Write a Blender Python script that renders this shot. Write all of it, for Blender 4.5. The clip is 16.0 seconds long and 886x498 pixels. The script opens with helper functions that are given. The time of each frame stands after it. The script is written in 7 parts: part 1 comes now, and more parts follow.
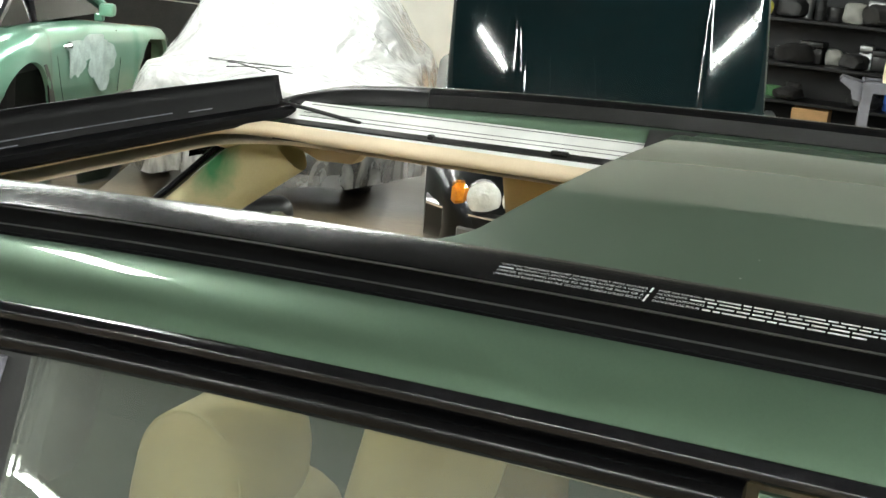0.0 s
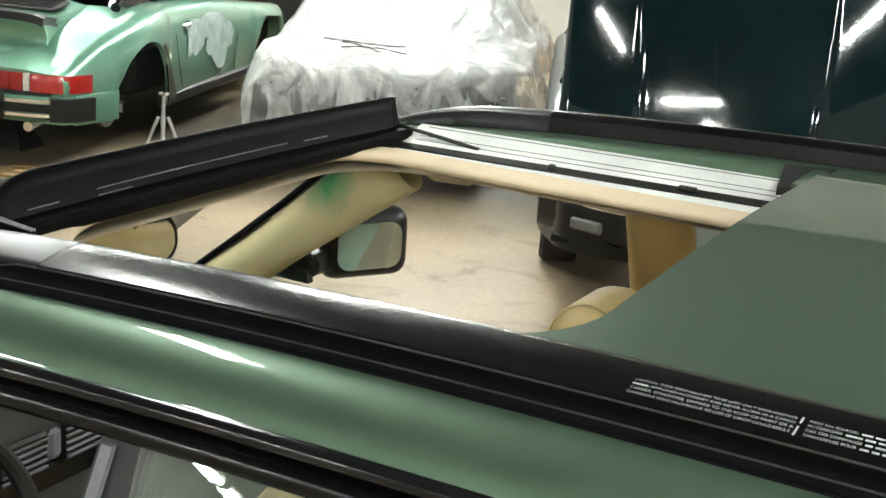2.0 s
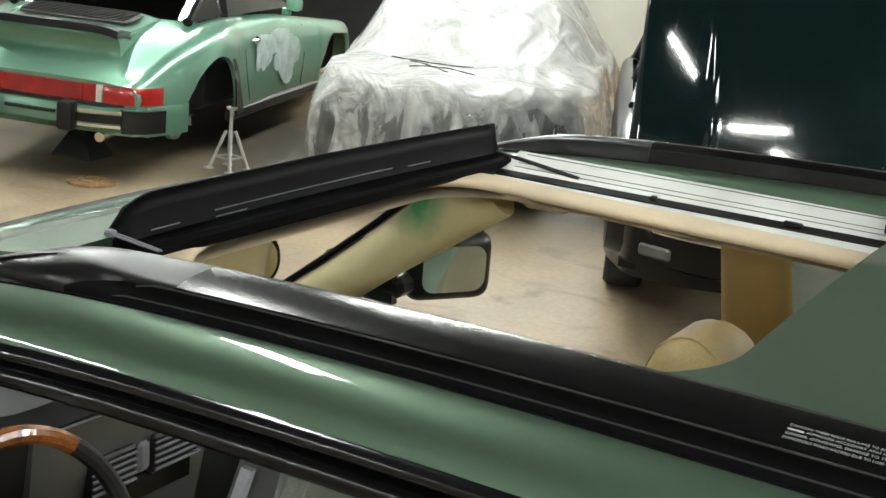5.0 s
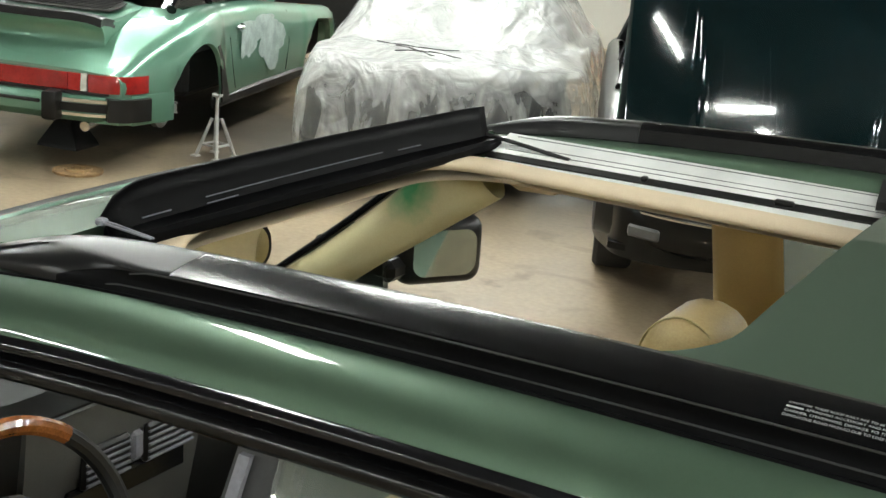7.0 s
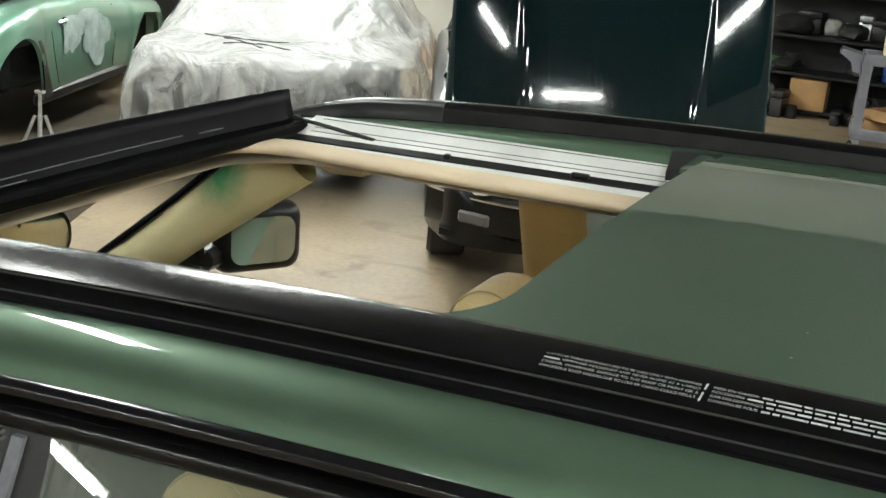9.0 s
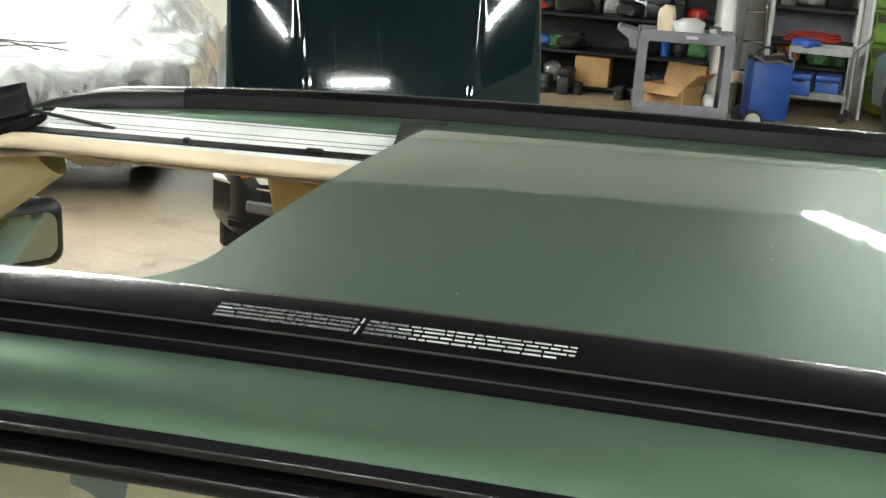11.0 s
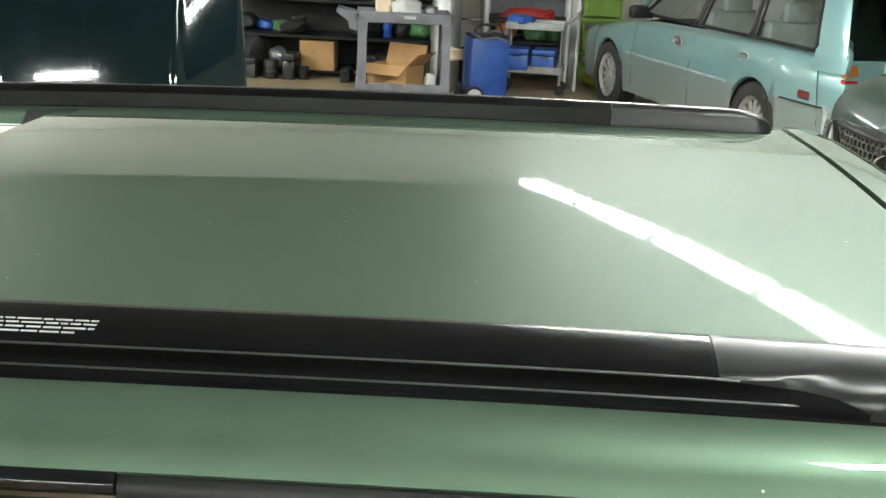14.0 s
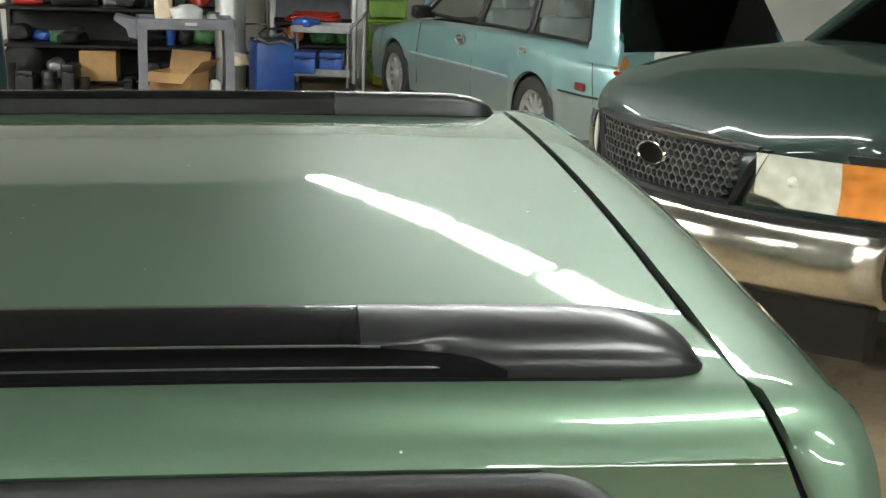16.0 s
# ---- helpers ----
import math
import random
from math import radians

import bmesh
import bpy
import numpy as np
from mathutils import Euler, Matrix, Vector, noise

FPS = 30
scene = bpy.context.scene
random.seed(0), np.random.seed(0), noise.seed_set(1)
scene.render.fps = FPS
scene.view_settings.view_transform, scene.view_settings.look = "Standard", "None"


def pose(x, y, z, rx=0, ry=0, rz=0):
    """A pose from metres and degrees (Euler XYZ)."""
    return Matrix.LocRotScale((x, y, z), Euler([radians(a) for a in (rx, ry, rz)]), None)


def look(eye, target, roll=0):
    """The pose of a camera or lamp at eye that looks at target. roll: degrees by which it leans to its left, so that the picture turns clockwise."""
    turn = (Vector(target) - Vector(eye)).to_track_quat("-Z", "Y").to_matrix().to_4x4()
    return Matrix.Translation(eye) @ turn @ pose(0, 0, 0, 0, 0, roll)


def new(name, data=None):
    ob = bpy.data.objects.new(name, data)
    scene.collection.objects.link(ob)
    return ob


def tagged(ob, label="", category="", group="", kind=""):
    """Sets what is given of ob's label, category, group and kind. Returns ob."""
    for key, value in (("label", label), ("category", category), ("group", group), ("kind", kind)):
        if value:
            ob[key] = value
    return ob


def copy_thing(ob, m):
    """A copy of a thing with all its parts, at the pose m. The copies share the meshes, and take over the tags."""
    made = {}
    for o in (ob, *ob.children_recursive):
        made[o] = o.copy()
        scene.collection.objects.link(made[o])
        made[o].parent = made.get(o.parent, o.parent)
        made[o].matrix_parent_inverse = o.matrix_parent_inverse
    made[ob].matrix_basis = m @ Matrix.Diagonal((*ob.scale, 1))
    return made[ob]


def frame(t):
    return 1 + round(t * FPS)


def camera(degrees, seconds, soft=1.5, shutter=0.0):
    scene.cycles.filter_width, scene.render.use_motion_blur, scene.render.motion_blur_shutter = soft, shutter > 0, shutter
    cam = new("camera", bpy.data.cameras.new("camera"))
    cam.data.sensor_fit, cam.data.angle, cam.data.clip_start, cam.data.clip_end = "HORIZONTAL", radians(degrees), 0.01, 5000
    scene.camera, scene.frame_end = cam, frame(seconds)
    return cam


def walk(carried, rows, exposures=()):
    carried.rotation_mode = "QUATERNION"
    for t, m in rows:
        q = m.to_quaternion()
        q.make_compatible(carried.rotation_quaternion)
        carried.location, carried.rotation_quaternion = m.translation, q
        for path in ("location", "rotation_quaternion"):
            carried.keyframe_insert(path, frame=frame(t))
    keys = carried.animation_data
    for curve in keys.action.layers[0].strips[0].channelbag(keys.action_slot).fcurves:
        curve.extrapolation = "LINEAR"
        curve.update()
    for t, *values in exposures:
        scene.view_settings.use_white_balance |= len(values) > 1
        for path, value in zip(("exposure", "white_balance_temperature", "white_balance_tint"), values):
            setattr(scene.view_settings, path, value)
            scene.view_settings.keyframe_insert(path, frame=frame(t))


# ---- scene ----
cam = camera(39.1, 16.0)
PATH = [
    (0, (0.217, 0.214, 1.761), (-0.569, 1.988, 1.275), 5.4),
    (0.5, (0.19, 0.31, 1.797), (-0.625, 2.055, 1.257), 5.4),
    (1, (0.195, 0.305, 1.835), (-0.635, 2.034, 1.268), 5.0),
    (1.5, (0.173, 0.315, 1.836), (-0.711, 2.022, 1.284), 5.0),
    (2, (0.159, 0.285, 1.844), (-0.772, 1.966, 1.291), 5.0),
    (2.5, (0.151, 0.288, 1.845), (-0.815, 1.955, 1.308), 4.8),
    (3, (0.144, 0.274, 1.849), (-0.833, 1.937, 1.32), 5.1),
    (3.5, (0.125, 0.251, 1.854), (-0.876, 1.902, 1.33), 5.3),
    (4, (0.106, 0.249, 1.851), (-0.9, 1.894, 1.321), 5.8),
    (4.5, (0.098, 0.242, 1.852), (-0.908, 1.887, 1.321), 6.0),
    (7, (0.087, 0.241, 1.849), (-0.896, 1.892, 1.294), 5.3),
    (7.5, (0.105, 0.248, 1.844), (-0.808, 1.939, 1.29), 5.6),
    (8, (0.129, 0.238, 1.849), (-0.736, 1.952, 1.287), 4.9),
    (8.5, (0.138, 0.26, 1.836), (-0.681, 1.998, 1.282), 5.2),
    (11, (0.288, 0.218, 1.837), (-0.201, 2.082, 1.305), 3.8),
    (11.5, (0.337, 0.224, 1.836), (-0.075, 2.105, 1.296), 3.7),
    (12, (0.368, 0.215, 1.842), (0.004, 2.109, 1.313), 3.6),
    (12.5, (0.394, 0.209, 1.841), (0.087, 2.114, 1.315), 3.4),
    (13, (0.42, 0.209, 1.842), (0.18, 2.125, 1.32), 3.4),
    (13.5, (0.437, 0.221, 1.835), (0.259, 2.141, 1.303), 3.2),
    (14, (0.462, 0.239, 1.833), (0.359, 2.164, 1.301), 2.8),
    (14.5, (0.494, 0.235, 1.83), (0.482, 2.163, 1.298), 2.4),
    (15, (0.529, 0.235, 1.825), (0.605, 2.16, 1.289), 2.2),
    (15.5, (0.549, 0.219, 1.832), (0.698, 2.138, 1.287), 2.2),
    (16, (0.584, 0.232, 1.817), (0.784, 2.154, 1.304), 1.9),
]
walk(cam, [(t, look(eye, target, roll)) for t, eye, target, roll in PATH],
     exposures=[(0, 0.12), (1.5, 0.12), (4.5, -0.18), (8.5, -0.24), (11.5, 0.25), (13.5, 0.36), (16, 0.0)])

# ---- world and light ----
world = bpy.data.worlds.new("world")
world.use_nodes = True
world.node_tree.nodes["Background"].inputs[0].default_value = (0.5, 0.55, 0.6, 1)
world.node_tree.nodes["Background"].inputs[1].default_value = 0.02
scene.world = world
scene.view_settings.exposure = 0.0
TUBE_POWER = 120.0


# ---- materials ----
def material(name, base, rough=0.5, metal=0.0, coat=0.0, vary=0.15, scale=6.0, fine=120.0, bump=0.0, rough_vary=0.1,
             second=None, second_amount=0.5, island=False, spec=0.5):
    """A surface with variation at two scales: broad stains and fine grain."""
    m = bpy.data.materials.new(name)
    m.use_nodes = True
    nt = m.node_tree
    bs = nt.nodes["Principled BSDF"]
    n, l = nt.nodes.new, nt.links.new
    tc = n("ShaderNodeTexCoord")
    big = n("ShaderNodeTexNoise")
    big.inputs["Scale"].default_value, big.inputs["Detail"].default_value = scale, 6
    l(tc.outputs["Object"], big.inputs["Vector"])
    small = n("ShaderNodeTexNoise")
    small.inputs["Scale"].default_value, small.inputs["Detail"].default_value = fine, 3
    l(tc.outputs["Object"], small.inputs["Vector"])
    ramp = n("ShaderNodeValToRGB")
    ramp.color_ramp.elements[0].position, ramp.color_ramp.elements[1].position = 0.3, 0.7
    b2 = second or [c * (1 - vary) for c in base]
    ramp.color_ramp.elements[0].color = (*[a + (b - a) * (second_amount if second else 1) for a, b in zip(base, b2)], 1)
    ramp.color_ramp.elements[1].color = (*[min(1, c * (1 + vary * 0.6)) for c in base], 1)
    l(big.outputs["Fac"], ramp.inputs["Fac"])
    mix = n("ShaderNodeMix")
    mix.data_type, mix.blend_type = "RGBA", "OVERLAY"
    mix.inputs["Factor"].default_value = min(1.0, vary * 1.2)
    l(ramp.outputs["Color"], mix.inputs["A"])
    l(small.outputs["Fac"], mix.inputs["B"])
    l(mix.outputs["Result"], bs.inputs["Base Color"])
    mr = n("ShaderNodeMapRange")
    mr.inputs["To Min"].default_value, mr.inputs["To Max"].default_value = max(0.01, rough - rough_vary), min(1, rough + rough_vary)
    l(big.outputs["Fac"], mr.inputs["Value"])
    l(mr.outputs["Result"], bs.inputs["Roughness"])
    bs.inputs["Metallic"].default_value = metal
    bs.inputs["Coat Weight"].default_value = coat
    bs.inputs["Coat Roughness"].default_value = 0.03
    bs.inputs["Specular IOR Level"].default_value = spec
    if bump:
        bp = n("ShaderNodeBump")
        bp.inputs["Strength"].default_value, bp.inputs["Distance"].default_value = bump, 0.01
        l(small.outputs["Fac"], bp.inputs["Height"])
        l(bp.outputs["Normal"], bs.inputs["Normal"])
    return m


def car_paint(name, base, flake=0.35, rough=0.28, dust=0.12, coat=1.0, haze=0.02):
    """Metallic paint under clear coat, with settled dust that dulls it in patches."""
    m = material(name, base, rough, flake, coat, 0.04, 3.0, 400.0, 0.0, 0.04)
    nt = m.node_tree
    bs = nt.nodes["Principled BSDF"]
    n, l = nt.nodes.new, nt.links.new
    tc = n("ShaderNodeTexCoord")
    d = n("ShaderNodeTexNoise")
    d.inputs["Scale"].default_value, d.inputs["Detail"].default_value = 9.0, 8
    l(tc.outputs["Object"], d.inputs["Vector"])
    mr = n("ShaderNodeMapRange")
    mr.inputs["From Min"].default_value, mr.inputs["From Max"].default_value = 0.35, 0.75
    mr.inputs["To Min"].default_value, mr.inputs["To Max"].default_value = haze, haze + dust
    l(d.outputs["Fac"], mr.inputs["Value"])
    l(mr.outputs["Result"], bs.inputs["Coat Roughness"])
    return m


def glass(name, tint=(0.8, 0.9, 0.85), rough=0.0, dust=0.0):
    m = bpy.data.materials.new(name)
    m.use_nodes = True
    nt = m.node_tree
    n, l = nt.nodes.new, nt.links.new
    out = nt.nodes["Material Output"]
    nt.nodes.remove(nt.nodes["Principled BSDF"])
    tr, gl, mx, fr = n("ShaderNodeBsdfTransparent"), n("ShaderNodeBsdfGlossy"), n("ShaderNodeMixShader"), n("ShaderNodeFresnel")
    tr.inputs[0].default_value = (*tint, 1)
    gl.inputs["Roughness"].default_value = rough
    fr.inputs["IOR"].default_value = 1.6
    l(fr.outputs[0], mx.inputs[0]), l(tr.outputs[0], mx.inputs[1]), l(gl.outputs[0], mx.inputs[2])
    if dust:
        tc, nz, mr, df, dm = n("ShaderNodeTexCoord"), n("ShaderNodeTexNoise"), n("ShaderNodeMapRange"), n("ShaderNodeBsdfDiffuse"), n("ShaderNodeMixShader")
        nz.inputs["Scale"].default_value, nz.inputs["Detail"].default_value = 2.0, 6
        mr.inputs["From Min"].default_value, mr.inputs["From Max"].default_value = 0.2, 0.8
        mr.inputs["To Min"].default_value, mr.inputs["To Max"].default_value = dust * 0.3, dust * 1.7
        df.inputs["Color"].default_value = (0.62, 0.66, 0.60, 1)
        l(tc.outputs["Object"], nz.inputs["Vector"]), l(nz.outputs["Fac"], mr.inputs["Value"]), l(mr.outputs["Result"], dm.inputs[0])
        l(mx.outputs[0], dm.inputs[1]), l(df.outputs[0], dm.inputs[2]), l(dm.outputs[0], out.inputs[0])
    else:
        l(mx.outputs[0], out.inputs[0])
    return m


def glow(name, colour, strength):
    m = bpy.data.materials.new(name)
    m.use_nodes = True
    bs = m.node_tree.nodes["Principled BSDF"]
    bs.inputs["Base Color"].default_value = (0.9, 0.9, 0.9, 1)
    bs.inputs["Emission Color"].default_value = (*colour, 1)
    bs.inputs["Emission Strength"].default_value = strength
    return m


GREEN = car_paint("sage_green_paint", (0.106, 0.166, 0.114), 0.62, 0.44, 0.02, haze=0.02)
GREEN.node_tree.nodes["Principled BSDF"].inputs["Specular IOR Level"].default_value = 0.15
def specks(m, colour=(0.5, 0.52, 0.48), cells=30.0, share=0.20, size=0.036):
    """Sparse settled specks of dust."""
    nt = m.node_tree
    bs = nt.nodes["Principled BSDF"]
    n, l = nt.nodes.new, nt.links.new
    tc, vo, lt, sp, lt2, mu, mx = n("ShaderNodeTexCoord"), n("ShaderNodeTexVoronoi"), n("ShaderNodeMath"), n("ShaderNodeSeparateColor"), n("ShaderNodeMath"), n("ShaderNodeMath"), n("ShaderNodeMix")
    vo.inputs["Scale"].default_value = cells
    lt.operation = lt2.operation = "LESS_THAN"
    mu.operation = "MULTIPLY"
    lt.inputs[1].default_value, lt2.inputs[1].default_value = size, share
    mx.data_type = "RGBA"
    mx.inputs["B"].default_value = (*colour, 1)
    l(tc.outputs["Object"], vo.inputs["Vector"]), l(vo.outputs["Distance"], lt.inputs[0]), l(vo.outputs["Color"], sp.inputs[0]), l(sp.outputs[0], lt2.inputs[0])
    l(lt.outputs[0], mu.inputs[0]), l(lt2.outputs[0], mu.inputs[1]), l(mu.outputs[0], mx.inputs["Factor"])
    old = bs.inputs["Base Color"].links[0].from_socket
    l(old, mx.inputs["A"]), l(mx.outputs["Result"], bs.inputs["Base Color"])


specks(GREEN)
GREEN_DARK = car_paint("dark_green_paint", (0.010, 0.022, 0.016), 0.1, 0.45, 0.05, coat=0.6, haze=0.02)
GREEN_DARK.node_tree.nodes["Principled BSDF"].inputs["Specular IOR Level"].default_value = 0.2
TEAL_BLACK = car_paint("dark_teal_paint", (0.0022, 0.010, 0.012), 0.0, 0.08, 0.0)
AQUA = car_paint("aqua_paint", (0.175, 0.305, 0.305), 0.3, 0.38, 0.15)
MINT = car_paint("mint_green_paint", (0.155, 0.325, 0.232), 0.5, 0.30, 0.04)
BLACK_CAR = car_paint("black_paint", (0.003, 0.0035, 0.004), 0.0, 0.3, 0.02, coat=0.2)
BLACK_CAR.node_tree.nodes["Principled BSDF"].inputs["Specular IOR Level"].default_value = 0.2
RAIL = material("satin_black_rail", (0.004, 0.004, 0.0045), 0.22, 0.0, 0.0, 0.2, 4, 600, 0.0, 0.02, spec=0.4)
RAIL_CAP = material("grey_black_rail_cap", (0.012, 0.012, 0.0125), 0.30, 0.0, 0.0, 0.2, 4, 500, 0.0, 0.02, spec=0.32)
RUBBER = material("black_rubber", (0.010, 0.010, 0.010), 0.45, 0, 0, 0.3, 8, 200, 0.05)
GLOSS_BLACK = material("gloss_black_trim", (0.008, 0.008, 0.009), 0.16, 0, 0, 0.1, 5, 300, 0.0, 0.06)
PLASTIC_BLACK = material("black_plastic", (0.009, 0.009, 0.009), 0.36, 0, 0, 0.2, 8, 500, 0.02, spec=0.35)
TAN = material("tan_headliner_trim", (0.76, 0.62, 0.43), 0.7, 0, 0, 0.12, 5, 400, 0.10)
TAN_FABRIC = material("tan_leather", (0.66, 0.51, 0.24), 0.5, 0, 0, 0.18, 7, 260, 0.05)
# Darker copy of the tan pillar plastic, with the shade in its colour.
PILLAR_SHADED = material("shaded_tan_plastic", (0.44, 0.31, 0.13), 0.55, 0, 0, 0.1, 4, 300, 0.06)
EDGE_GLINT = material("bright_edge_glint", (0.16, 0.16, 0.16), 0.36, 0.8, 0, 0.1, 9, 200, 0.0, 0.06)
PILLAR = material("yellowish_tan_plastic", (0.58, 0.48, 0.23), 0.55, 0, 0, 0.1, 4, 300, 0.06)
DEFLECTOR = material("matt_black_deflector", (0.003, 0.003, 0.0034), 0.5, 0, 0, 0.2, 8, 500, 0.0, 0.03, spec=0.05)
ALU = material("dull_aluminium", (0.86, 0.87, 0.84), 0.50, 0.15, 0, 0.16, 7, 300, 0.02)
BARE_STEEL = material("dull_bare_steel", (0.50, 0.50, 0.48), 0.5, 0.2, 0, 0.2, 9, 160, 0.05)
STEEL = material("grey_steel", (0.42, 0.43, 0.43), 0.38, 0.9, 0, 0.25, 9, 160, 0.05)
CHROME = material("chrome", (0.8, 0.8, 0.78), 0.10, 1.0, 0, 0.05, 6, 100, 0.0, 0.05)
DULL_CHROME = material("worn_chrome", (0.62, 0.58, 0.50), 0.22, 1.0, 0, 0.2, 4, 60, 0.02, 0.08)
TYRE = material("tyre_rubber", (0.016, 0.016, 0.016), 0.75, 0, 0, 0.3, 12, 120, 0.25)
MESH_GREY = material("dusty_grey_mesh", (0.11, 0.11, 0.105), 0.55, 0.2, 0, 0.25, 12, 200, 0.05)
WHEEL_COVER = material("dusty_wheel_cover", (0.30, 0.30, 0.28), 0.5, 0.3, 0, 0.3, 8, 120, 0.05)
ALLOY = material("silver_wheel", (0.55, 0.55, 0.53), 0.38, 0.8, 0, 0.15, 8, 120, 0.03)
DARK = material("dark_underside", (0.014, 0.013, 0.012), 0.85, 0, 0, 0.4, 6, 60, 0.2)
GREYPLASTIC = material("grey_moulded_plastic", (0.18, 0.18, 0.205), 0.55, 0, 0, 0.2, 8, 200, 0.08)
DASH = material("dark_grey_dash", (0.012, 0.012, 0.012), 0.6, 0, 0, 0.2, 8, 600, 0.2)
DASH_MID = material("mid_grey_dash_panel", (0.085, 0.085, 0.080), 0.5, 0, 0, 0.2, 8, 400, 0.05)
DASH_TRIM = material("grey_green_dash_panel", (0.30, 0.30, 0.27), 0.5, 0, 0, 0.12, 8, 300, 0.05)
WOOD = material("polished_wood_rim", (0.30, 0.10, 0.025), 0.22, 0, 0.6, 0.45, 30, 300, 0.02)
CARD = material("brown_cardboard", (0.44, 0.26, 0.11), 0.8, 0, 0, 0.18, 6, 150, 0.1)
RUST = material("rusty_tan_iron", (0.30, 0.19, 0.085), 0.75, 0, 0, 0.6, 14, 90, 0.2, second=(0.10, 0.05, 0.02), second_amount=0.7)
BLUE = material("blue_painted_steel", (0.02, 0.085, 0.36), 0.4, 0, 0.2, 0.3, 6, 120, 0.05)
RED = material("red_plastic", (0.45, 0.03, 0.02), 0.4, 0, 0.1, 0.2, 8, 120, 0.03)
ORANGE = material("orange_plastic", (0.62, 0.16, 0.02), 0.45, 0, 0, 0.2, 8, 120, 0.03)
YELLOW = material("yellow_plastic", (0.55, 0.50, 0.06), 0.5, 0, 0, 0.3, 10, 120, 0.05)
LIME = material("lime_green_plastic", (0.30, 0.52, 0.08), 0.5, 0, 0, 0.2, 7, 120, 0.04)
PLANT = material("dark_green_plastic", (0.05, 0.16, 0.05), 0.6, 0, 0, 0.5, 14, 90, 0.2)
WHITE_PAINT = material("white_painted_steel", (0.72, 0.72, 0.70), 0.45, 0, 0, 0.12, 5, 120, 0.04)
WALL = material("off_white_painted_block", (0.74, 0.73, 0.66), 0.75, 0, 0, 0.10, 1.2, 60, 0.15)
# Grey in place of the wall's off-white, to dim what the car mirrors.
WALL_DIMMED = material("dimmed_wall_block", (0.30, 0.30, 0.28), 0.75, 0, 0, 0.14, 1.2, 60, 0.15)
CEILING = material("grey_ceiling_board", (0.055, 0.055, 0.052), 0.9, 0, 0, 0.2, 0.8, 40, 0.2)
PRIMER = material("grey_primer", (0.31, 0.355, 0.345), 0.6, 0, 0, 0.25, 9, 90, 0.05)
PRIMER_PALE = material("pale_rubbed_primer", (0.36, 0.44, 0.41), 0.55, 0, 0, 0.3, 9, 90, 0.05)
LENS_RED = material("red_lamp_lens", (0.33, 0.012, 0.010), 0.15, 0, 0.8, 0.25, 9, 60, 0.02)
MARKER_RED = material("dull_dark_red_lens", (0.13, 0.018, 0.016), 0.3, 0, 0.3, 0.25, 9, 60, 0.02)
LENS_AMBER = material("amber_lamp_lens", (0.85, 0.28, 0.02), 0.12, 0, 0.8, 0.3, 14, 70, 0.1)
LENS_CLEAR = material("cloudy_clear_lens", (0.90, 0.90, 0.80), 0.18, 0.15, 1.0, 0.3, 16, 40, 0.35)
LETTER = material("white_print", (0.46, 0.46, 0.46), 0.5, 0, 0, 0.05)
PLATE = material("grey_plate", (0.5, 0.52, 0.5), 0.4, 0, 0, 0.2)
GLASS = glass("clear_window_glass", (0.82, 0.90, 0.84))
GLASS_DARK = glass("tinted_window_glass", (0.25, 0.30, 0.27))
GLASS_DUSTY = glass("dusty_window_glass", (0.84, 0.88, 0.84), 0.0, 0.12)
GLASS_SMOKE = glass("smoked_window_glass", (0.52, 0.58, 0.55), 0.0, 0.03)
LENS_COVER = glass("scratched_clear_lens", (0.96, 0.96, 0.92), 0.02, 0.02)
MIRROR = material("mirror", (0.85, 0.87, 0.86), 0.03, 1.0, 0, 0.0, 5, 50, 0, 0.01)
TUBE = glow("fluorescent_tube", (0.96, 1.0, 0.95), TUBE_POWER)
# Half again as strong, an added boost to brighten the car's near side.
TUBE_BOOSTED = glow("boosted_fluorescent_tube", (0.96, 1.0, 0.95), 1.5 * TUBE_POWER)


def two_tone(m, lower, edge, soft=0.01):
    """Paints everything below a height of the thing in a second colour."""
    nt = m.node_tree
    bs = nt.nodes["Principled BSDF"]
    n, l = nt.nodes.new, nt.links.new
    tc, sp, mr, mx = n("ShaderNodeTexCoord"), n("ShaderNodeSeparateXYZ"), n("ShaderNodeMapRange"), n("ShaderNodeMix")
    mx.data_type = "RGBA"
    l(tc.outputs["Object"], sp.inputs[0]), l(sp.outputs["Z"], mr.inputs["Value"])
    mr.inputs["From Min"].default_value, mr.inputs["From Max"].default_value = edge - soft, edge + soft
    old = bs.inputs["Base Color"].links[0].from_socket
    mx.inputs["A"].default_value = (*lower, 1)
    l(mr.outputs["Result"], mx.inputs["Factor"]), l(old, mx.inputs["B"]), l(mx.outputs["Result"], bs.inputs["Base Color"])


two_tone(AQUA, (0.20, 0.245, 0.235), 0.575)


